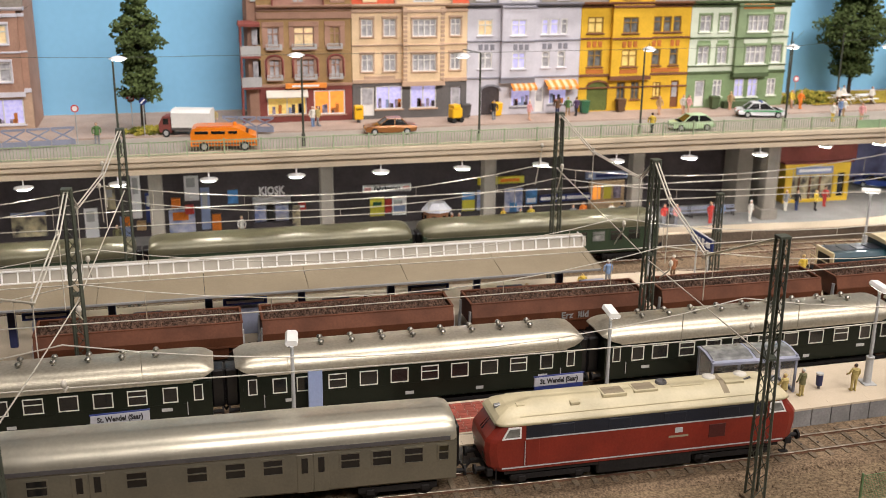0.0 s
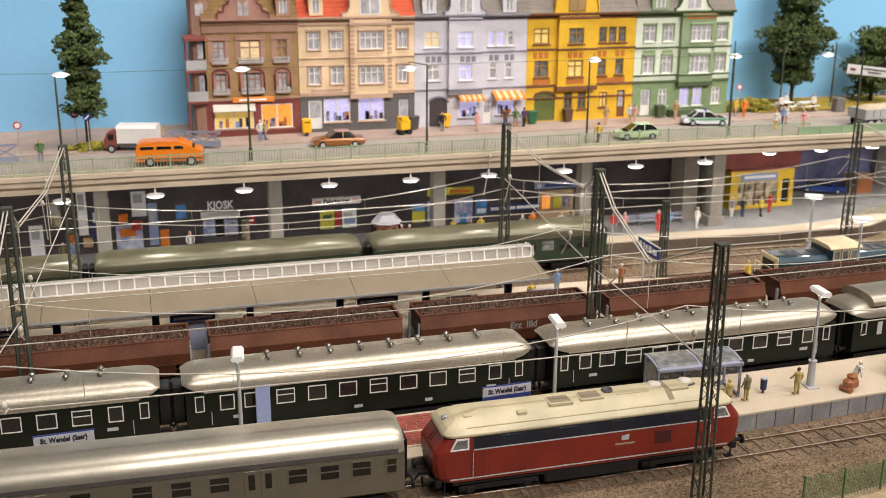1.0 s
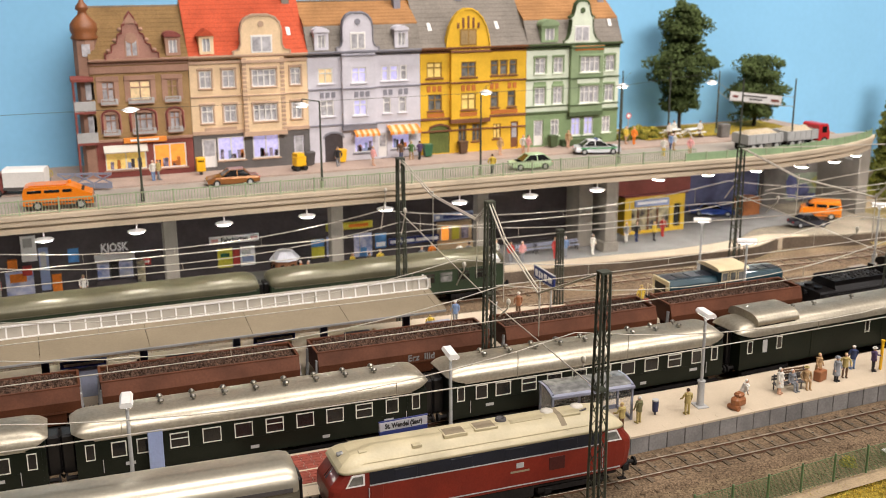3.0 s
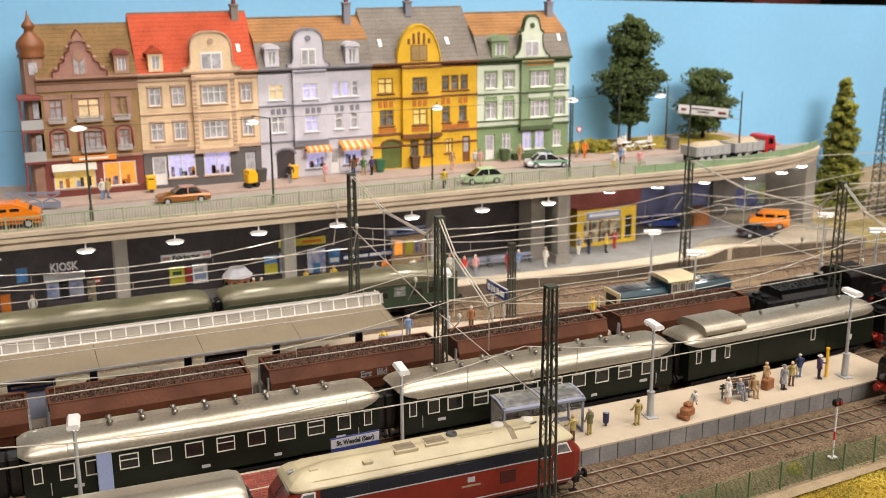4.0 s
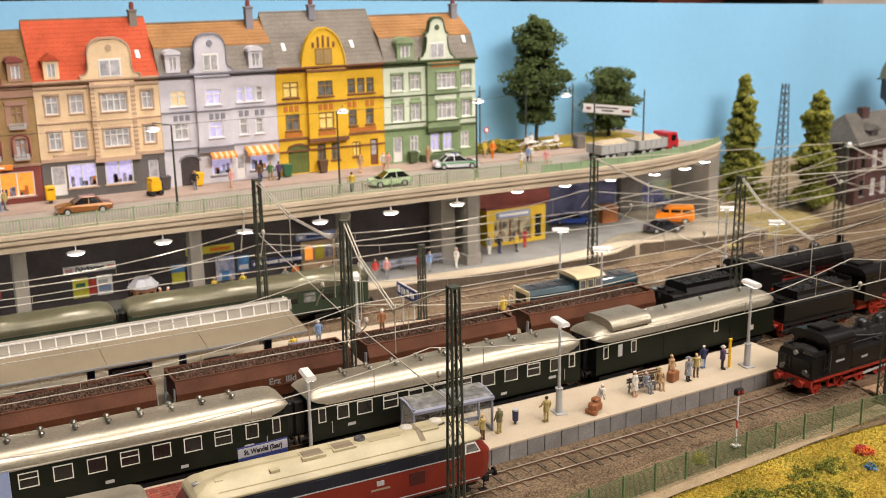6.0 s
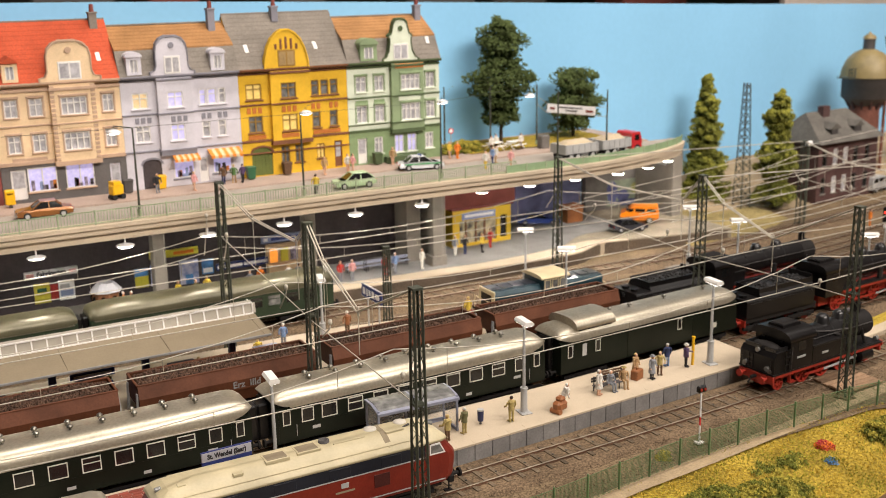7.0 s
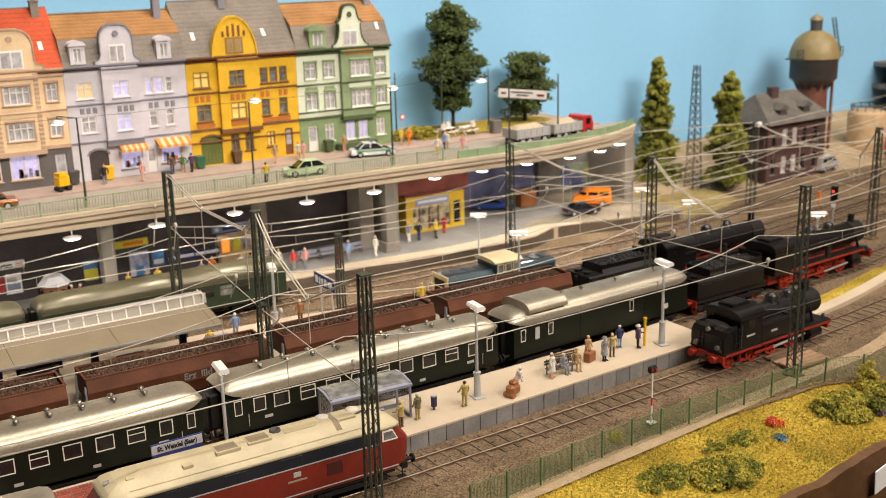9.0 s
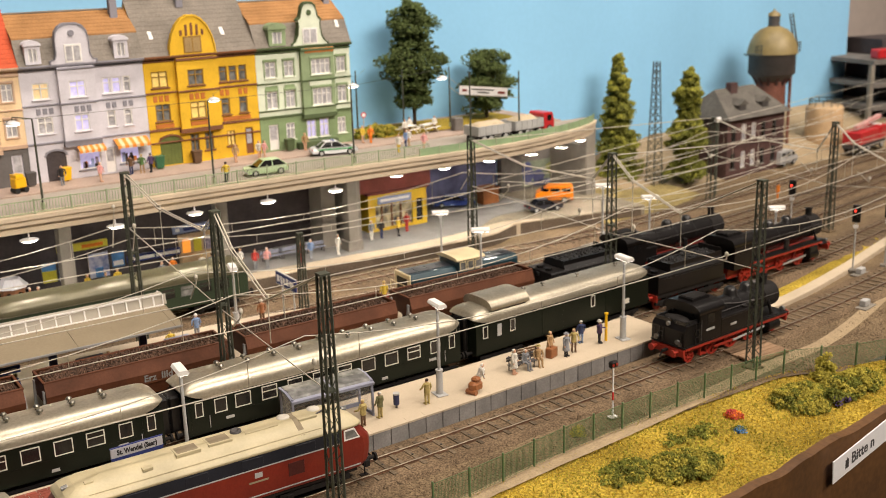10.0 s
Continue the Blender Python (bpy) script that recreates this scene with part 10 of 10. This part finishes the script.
for x, y in ((55.2, 39.2), (56.3, 40.1), (58.4, 39.0)):
    figurine("small painted figurine at the garden table", x, y, ROAD + 0.25, 20, "hair_dark", "cl_white", "cl_brown", "street figurines", h=1.4)
solo("stone_block", G().box(-0.5, 0.5, -0.4, 0.4, 0, 1.3, 0.1), M["concrete_dark"], "grey stone block on the grass", "stone", 60.6, 38.4, ROAD + 0.1)

# grass tufts on the bank
rnd = random.Random(44)
tufts = [G(), G()]
for i in range(15000):
    x = rnd.uniform(26, 66)
    lo, hi = front_edge(x) + 0.1, FENCE(x) + 0.1
    y = rnd.uniform(lo, hi)
    z = bank_z(x, y)
    g = tufts[noise.noise((x * 0.35, y * 0.35, 7)) + rnd.uniform(-0.3, 0.3) > 0.1]
    for k in range(2):
        a = rnd.uniform(0, 6.28)
        d = Vector((math.cos(a), math.sin(a), 0)) * 0.035
        tip = Vector((x + rnd.uniform(-0.12, 0.12), y + rnd.uniform(-0.12, 0.12), z + rnd.uniform(0.06, 0.15)))
        g.add([(x - d.x, y - d.y, z - 0.02), (x + d.x, y + d.y, z - 0.02), tip], [(0, 1, 2)])
M["tuft_gold"] = material("tuft_gold", (0.62, 0.44, 0.055), 0.95, vary=0.3, stain=0.3, patch=0.4)
M["tuft_green"] = material("tuft_green", (0.40, 0.37, 0.04), 0.95, vary=0.4, stain=0.4, patch=0.4)
for g, m, lab in ((tufts[0], "tuft_gold", "golden model grass fibres on the bank"), (tufts[1], "tuft_green", "green model grass fibres on the bank")):
    solo("grass", g, M[m], lab, "grass", kind="stuff")
g = G()
for i in range(9000):
    x, y = rnd.uniform(22, 72), rnd.uniform(-4.6, 1.6)
    if y < FENCE(x):
        continue
    if abs(y - TRACK_1(x)) < 1.35:
        continue
    r = rnd.uniform(0.03, 0.085)
    z = ground_z(x, y) + (0.1 if abs(y - TRACK_1(x)) < 2.2 else 0.0)
    v = [(x + r * a * rnd.uniform(.6, 1.2), y + r * b * rnd.uniform(.6, 1.2), z + r * c * rnd.uniform(.5, 1.0)) for a, b, c in ((1, 0, 0), (-1, 0, 0), (0, 1, 0), (0, -1, 0), (0, 0, 1))]
    g.add(v, [(0, 2, 4), (2, 1, 4), (1, 3, 4), (3, 0, 4)])
solo("gravel", g, M["ballast"], "loose brown gravel beside the front track", "gravel", kind="stuff")

# green mesh fence
fc = thing("mesh_fence", "green wire mesh fence with round posts", "fence", 0, 0, 0)
fxs = [28.3 + i * 2.28 for i in range(18)]
fp = G().cyl((0, 0, -0.3), (0, 0, 1.55), 0.06, n=8).ball((0, 0, 1.56), 0.07, n=8, m=4).mesh("fence_post")
fp.materials.append(M["fence_green"])
for x in fxs:
    ob = part("fence_post", fp, None, fc)
    ob.location = (x * U, FENCE(x) * U, -0.3 * U)
for xa, xb in zip(fxs, fxs[1:]):
    g = G()
    ya, yb = FENCE(xa), FENCE(xb)
    for i in range(17):
        z = -0.22 + i * 0.0865
        g.bar((xa, ya, z), (xb, yb, z), 0.011, 0.014)
    n = 26
    for i in range(1, n):
        t = i / n
        g.bar((xa + (xb - xa) * t, ya + (yb - ya) * t, -0.25), (xa + (xb - xa) * t, ya + (yb - ya) * t, 1.18), 0.011, 0.011)
    g.bar((xa, ya, 1.17), (xb, yb, 1.17), 0.03, 0.03)
    part("mesh_panel", g, M["fence_green"], fc)
# worn footpath along the fence and by the yard
path = G()
xs = np.arange(24, 90, 0.8)
mid = smooth_line([(24, -7.0), (30, -5.6), (45, -4.2), (56, -3.0), (62, -2.6), (70, -0.4), (80, 3.0)])
path.sheet([[(x, mid(x) + d, ground_z(x, mid(x) + d) + 0.035) for x in xs] for d in (-0.55, 0.0, 0.5)])
solo("footpath", path, M["path"], "pale worn sandy path beside the fence", "path", kind="structure")

# ---- yard throat and background on the right ----
rows = [[(x, 30.6 + 0.012 * (x - 73) ** 2 + (42.0 - 30.6 - 0.012 * (x - 73) ** 2) * j / 8, -0.27 + (0.55 if x < 79 else 0.35) * min(1, j / 3) + 0.16 * noise.noise((x * 0.5, j * 0.8, 5))) for x in np.arange(73.0, 90.0, 0.8)] for j in range(9)]
solo("verge", G().sheet(rows), M["verge"], "rough olive and sandy ground past the platform end", "ground", kind="structure")
# rising bank in front of the backdrop
rows = []
for j in range(10):
    f = j / 9
    rows.append([(x, 37.5 + (back(x) - 37.6) * f + (2.5 if x < 84 else 0) * (1 - f), -0.3 + (1.2 + 2.6 * min(1, max(0, (x - 80) / 10))) * f ** 1.3 + 0.25 * noise.noise((x * 0.3, f * 4, 2))) for x in np.arange(80.5, 142, 1.0)])
solo("embankment", G().sheet(rows), M["path"], "sandy yellow slope below the backdrop", "slope", kind="structure")


def signal_post(x, y, z, h, lit="red_glow", rz=0.0):
    root = thing("colour_signal", "black colour-light signal on a thin grey post", "signal", x, y, z, rz, "yard signals")
    part("post", G().cyl((0, 0, 0), (0, 0, h), 0.07, n=8), M["grey_paint"], root)
    part("base", G().box(-0.35, 0.35, -0.3, 0.3, 0, 0.25, 0.04), M["concrete"], root)
    hd = part("screen", G().box(-0.32, 0.32, -0.12, 0.06, h - 1.4, h + 0.05, 0.05), M["black"], root)
    part("red_lamp", G().cyl((-0.1, -0.16, h - 0.45), (-0.1, -0.11, h - 0.45), 0.1, n=10), M[lit], hd)
    part("dark_lamp", G().cyl((0.1, -0.16, h - 0.9), (0.1, -0.11, h - 0.9), 0.1, n=10), M["glass_dark"], hd)
    part("number_plate", G().box(-0.2, 0.2, -0.1, -0.06, h - 1.9, h - 1.6), M["sign_white"], root)


signal_post(77.3, 6.0, -0.2, 5.6, rz=-60)
signal_post(84.0, 17.5, -0.2, 4.9, rz=-60)
signal_post(80.5, 5.2, -0.2, 5.6, rz=-60)
# shunting signal with red and white post beside the front track
ms = thing("marker_post", "thin white and red striped post with red lamp head", "signal", 42.5, -2.8, -0.25)
for i in range(6):
    part("post_band", G().cyl((0, 0, 0.1 + i * 0.5), (0, 0, 0.6 + i * 0.5), 0.055, n=8), M["sign_white" if i != 2 else "sign_red"], ms)
part("foot", G().box(-0.25, 0.25, -0.2, 0.2, 0, 0.1, 0.02), M["white"], ms)
hd = part("lamp_head", G().box(-0.3, 0.3, -0.15, 0.15, 3.1, 3.5, 0.08), M["black"], ms)
part("red_lens", G().cyl((-0.14, -0.19, 3.32), (-0.14, -0.14, 3.32), 0.09, n=10).cyl((0.14, -0.19, 3.32), (0.14, -0.14, 3.32), 0.09, n=10), M["red_frame"], hd)

# water tower
wt = thing("water_tower", "brick water tower with dark tank and ochre dome", "water tower", 115.5, 46.0, 0)
part("brick_shaft", G().cyl((0, 0, 0), (0, 0, 9.4), 2.0, 1.85, n=24), M["brick_red"], wt)
for k in range(12):
    a = 2 * math.pi * k / 12
    part("corbel", G().bar((1.8 * math.cos(a), 1.8 * math.sin(a), 8.6), (2.5 * math.cos(a), 2.5 * math.sin(a), 9.9), 0.28), M["brick_dark"], wt)
part("tank_base", G().lathe([(1.9, 9.0), (2.2, 9.3), (2.85, 9.9)], (0, 0), 24), M["tank_grey"], wt)
part("tank", G().lathe([(2.85, 9.9), (2.95, 10.0), (2.95, 12.4), (3.05, 12.5)], (0, 0), 24), M["tank_grey"], wt)
part("dome", G().lathe([(3.2, 12.5), (3.15, 12.9), (2.95, 13.8), (2.45, 14.8), (1.7, 15.5), (0.8, 15.9), (0, 16.0)], (0, 0), 24), M["ochre_dome"], wt)
part("lantern", G().cyl((0, 0, 15.8), (0, 0, 17.2), 0.72, n=12), M["tank_grey"], wt)
part("lantern_cap", G().lathe([(0.85, 17.2), (0.7, 17.5), (0.25, 17.8), (0, 18.1)], (0, 0), 12), M["ochre_dome"], wt)
for s in (-1, 1):
    ga = part("side_gallery", G().box(*sorted((s * 2.9, s * 4.4)), -0.9, 0.9, 12.5, 12.65), M["mast"], wt)
    for x in (3.3, 3.9, 4.35):
        part("gallery_post", G().bar((s * x, -0.9, 12.6), (s * x, -0.9, 13.7), 0.1), M["mast"], ga)
    part("gallery_rail", G().bar((s * 3.1, -0.9, 13.7), (s * 4.4, -0.9, 13.7), 0.1).bar((s * 3.1, -0.9, 13.2), (s * 4.4, -0.9, 13.2), 0.07), M["mast"], ga)
for x in (2.2, 2.8):
    part("ladder_rail", G().bar((x + 1.0, -0.9, 13.0), (x, -0.6, 17.4), 0.13), M["mast"], wt)
for k in range(8):
    part("ladder_rung", G().bar((3.1 - k * 0.12, -0.88, 13.3 + k * 0.52), (3.7 - k * 0.12, -0.88, 13.3 + k * 0.52), 0.08), M["mast"], wt)
part("drain_pipe", G().cyl((1.15, -2.1, 0), (1.15, -2.1, 12.0), 0.2, n=8), M["brick_red"], wt)

# brick house beside the tower
bh = thing("brick_house", "dark brick railway house with grey hipped roof", "house", 97.6, 37.3, -0.2, 3)
W, D, Hh = 10.6, 6.4, 6.9
holes = [(x, x + 0.8, z, z + 1.9) for x in (0.7, 2.6, 4.4, 6.2, 8.3) for z in (1.0, 4.2)]
part("front_wall", pierced_wall(W, Hh, holes), M["brick_house_red"], bh)
part("side_wall", pierced_wall(W, Hh, [], D - 0.3, D), M["brick_house_red"], bh)
for x in (0.0, W - 0.3):
    part("side_wall", G().box(x, x + 0.3, 0.3, D - 0.3, 0, Hh), M["brick_house_red"], bh)
part("chamber", G().box(0.4, W - 0.4, 0.4, 0.9, 0.1, Hh - 0.1), M["hall"], bh)
for a, b, c, d in holes:
    house_window(bh, a, b, c, d, 0, "white" if 2 < a < 5 else "tank_grey", "curtain" if 2 < a < 5 else "glass_dark", "concrete", 1)
part("string_course", G().box(-0.05, W + 0.05, -0.12, 0, 3.6, 3.85), M["brick_dark"], bh)
roof = [(-0.6, -0.7, Hh), (W + 0.5, -0.7, Hh), (W + 0.5, D + 0.6, Hh), (-0.6, D + 0.6, Hh), (1.3, D / 2, Hh + 3.1), (W - 2.0, D / 2, Hh + 3.1)]
part("roof", G().add(roof, [(0, 1, 5, 4), (1, 2, 5), (2, 3, 4, 5), (3, 0, 4), (0, 1, 2, 3)]), M["slate"], bh)
for x in (3.0, 7.2):
    part("dormer", G().box(x - 0.6, x + 0.6, 0.3, 2.2, Hh + 0.5, Hh + 1.5, 0.05), M["tank_grey"], bh)
    part("dormer_roof", G().ext([(x - 0.9, Hh + 1.45), (x + 0.9, Hh + 1.45), (x, Hh + 2.1)], 0.1, 2.7, "y"), M["slate"], bh)
part("chimney", G().box(3.4, 4.6, 2.4, 3.2, Hh + 2.2, Hh + 3.7), M["brick_dark"], bh)

# lattice tower
lt = thing("lattice_tower", "tall slim dark lattice tower against the sky", "tower", 88.7, 40.0, -0.3)
c4 = [(-1, -1), (1, -1), (1, 1), (-1, 1)]
at = lambda k, t: Vector((c4[k][0] * (0.68 - 0.44 * t), c4[k][1] * (0.68 - 0.44 * t), 14.2 * t))
for k in range(4):
    part("leg", G().bar(at(k, 0), at(k, 1), 0.12), M["mast"], lt)
    j = (k + 1) % 4
    part("lacing", G().tube([at(k if i % 2 == 0 else j, i / 18) for i in range(19)], 0.04, 4), M["mast"], lt)
    part("lacing", G().tube([at(j if i % 2 == 0 else k, i / 18) for i in range(19)], 0.04, 4), M["mast"], lt)

# silos, depot building and machines at the end of the layout
si = thing("silo", "grey-brown round storage silo with a railed top", "silo", 122.9, 43.0, 0)
part("shell", G().lathe([(2.4, 0), (2.4, 5.0), (2.2, 5.4), (0, 5.5)], (0, 0), 20), M["shop_beige"], si)
for k in range(12):
    a = 2 * math.pi * k / 12
    part("rail_post", G().bar((2.0 * math.cos(a), 2.0 * math.sin(a), 5.2), (2.0 * math.cos(a), 2.0 * math.sin(a), 6.2), 0.09), M["mast"], si)
part("rail_ring", G().lathe([(1.95, 6.2), (2.05, 6.2), (2.05, 6.1), (1.95, 6.1)], (0, 0), 20), M["mast"], si)
db = thing("parking_deck", "grey multi-storey concrete deck building", "building", 136.0, 45.0, -0.2, -12)
for z in (0, 3.2, 6.4, 9.6):
    part("floor_slab", G().box(0, 26, 0, 16, z, z + 0.6), M["concrete_dark"], db)
for x in range(0, 27, 5):
    for y in (0.4, 15.4):
        part("column", G().box(x - 0.3, x + 0.3, y - 0.3, y + 0.3, 0, 9.6), M["concrete"], db)
part("core", G().box(6, 25, 5, 12, 0.6, 12.5), M["cave"], db)
for i, m in enumerate(("truck_red", "car_silver", "shelter_blue", "post_yellow", "car_blue")):
    part("parked_box", G().box(1.5 + i * 4.5, 4.5 + i * 4.5, 0.8, 2.6, 10.2, 11.6, 0.2), M[m], db)
rd = thing("rescue_truck", "red crane truck standing in the yard", "truck", 124.0, 37.5, 0.0, 12)
part("chassis", G().box(-4, 4, -1.2, 1.2, 0.6, 1.2, 0.05), M["tank_grey"], rd)
part("body", G().box(-4, 1.6, -1.25, 1.25, 1.2, 2.8, 0.1), M["truck_red"], rd)
part("cab", G().box(1.9, 4.0, -1.25, 1.25, 1.1, 3.0, 0.15), M["truck_red"], rd)
part("jib", G().bar((-3, 0, 3.2), (4.2, 0, 3.9), 0.5), M["cl_pink"], rd)
part("lights", G().box(2.2, 2.8, -1.0, 1.0, 3.0, 3.2, 0.04), M["sign_white"], rd)
vehicle_wheels(rd, (-2.8, -1.4, 2.8), 1.2, 0.55)
van("white van parked beside the brick house", "grey_paint", 109.0, 38.4, -0.1, 8, 4.0, 1.9, False)
# yard pieces
for x, y in ((66.4, 26.0), (73.0, 25.8), (69.5, 20.6), (78.0, 20.8)):
    solo("cable_cover", G().box(-0.9, 0.9, -0.35, 0.35, 0, 0.15, 0.04), M["concrete"], "flat concrete cable cover between the tracks", "cover", x, y, -0.3, 8)
for x, y in ((70.6, 0.2), (77.4, 5.3)):
    pt = thing("point_box", "small grey track equipment box on a slab", "box", x, y, -0.3, 10)
    part("slab", G().box(-0.9, 0.9, -0.5, 0.5, 0, 0.12, 0.03), M["concrete"], pt)
    part("box", G().box(-0.4, 0.4, -0.25, 0.25, 0.12, 0.6, 0.05), M["grey_paint"], pt)
wp = smooth_line([(60, 4.2), (66, 4.3), (76, 6.4), (90, 10.2), (110, 15.0)])
slab("platform_4", "low pale concrete walkway between the yard tracks", lambda x: wp(x) - 0.5, lambda x: wp(x) + 0.5, 62, 108, -0.4, 0.1, M["platform"])
solo("grass_strip", G().sheet([[(x, wp(x) + d, -0.2 + 0.12 * noise.noise((x, d, 1)) - (0.25 if d > 2 else 0)) for x in np.arange(66, 100, 0.8)] for d in (0.6, 1.2, 1.9, 2.4)]), M["grass"], "dry grass strip between the yard tracks", "grass", kind="structure")
wc = thing("wood_crossing", "brown wooden plank crossing over the front track", "crossing", 57.0, 0, 0, 0, kind="structure")
for k, y in enumerate([-2.4, -1.95, -1.5, -1.05, -0.5, -0.05, 0.4, 0.95, 1.4, 1.85]):
    part("plank", G().box(-1.9 + 0.05 * (k % 3), 1.7 + 0.04 * (k % 2), y, y + 0.41, -0.2, 0.0 if abs(y) < 1 else -0.03, 0.02), M["plank_brown"], wc)
for x, y in ((79.3, 11.5), (94, 27)):
    figurine("painted figurine of a track worker in orange", x, y, -0.25, 30, "hair_dark", "cl_orange", "cl_orange", "yard figurines")
# notice on the rim board
nb = thing("notice_board", "white notice with dark writing on the rim board", "sign", 54.3, front_edge(52.0) - 0.62, -2.05)
nb.matrix_basis = pose(54.3 * U, (front_edge(52.0) - 0.62) * U, -2.05 * U, 0, -5, 8)
part("panel", G().box(-4.1, 4.1, -0.06, 0.02, -0.72, 0.72, 0.03), M["sign_white"], nb)
lettering("lettering", "Bitte n", 1.0, M["tank_grey"], nb, -0.75, -0.075, 0.0, bold=0.012)
for i in range(3):
    part("hand_mark", G().box(-2.75 + i * 0.13, -2.66 + i * 0.13, -0.08, -0.06, -0.35, 0.3 - 0.1 * abs(i - 1)), M["tank_grey"], nb)

# far side of the hall, over the backdrop
rnd = random.Random(8)
for i in range(14):
    x = -60 + i * 24
    solo("stored_box", G().box(-rnd.uniform(4, 9), rnd.uniform(4, 9), -6, 6, 0, 121 + rnd.uniform(6, 14), 0.5), M[rnd.choice(["hall", "cave", "cl_brown", "tank_grey", "h_red_trim"])], "tall dark cabinet in the hall behind the layout", "cabinet", x, 150 + rnd.uniform(-15, 15), -95, rnd.uniform(-10, 10), "hall cabinets")
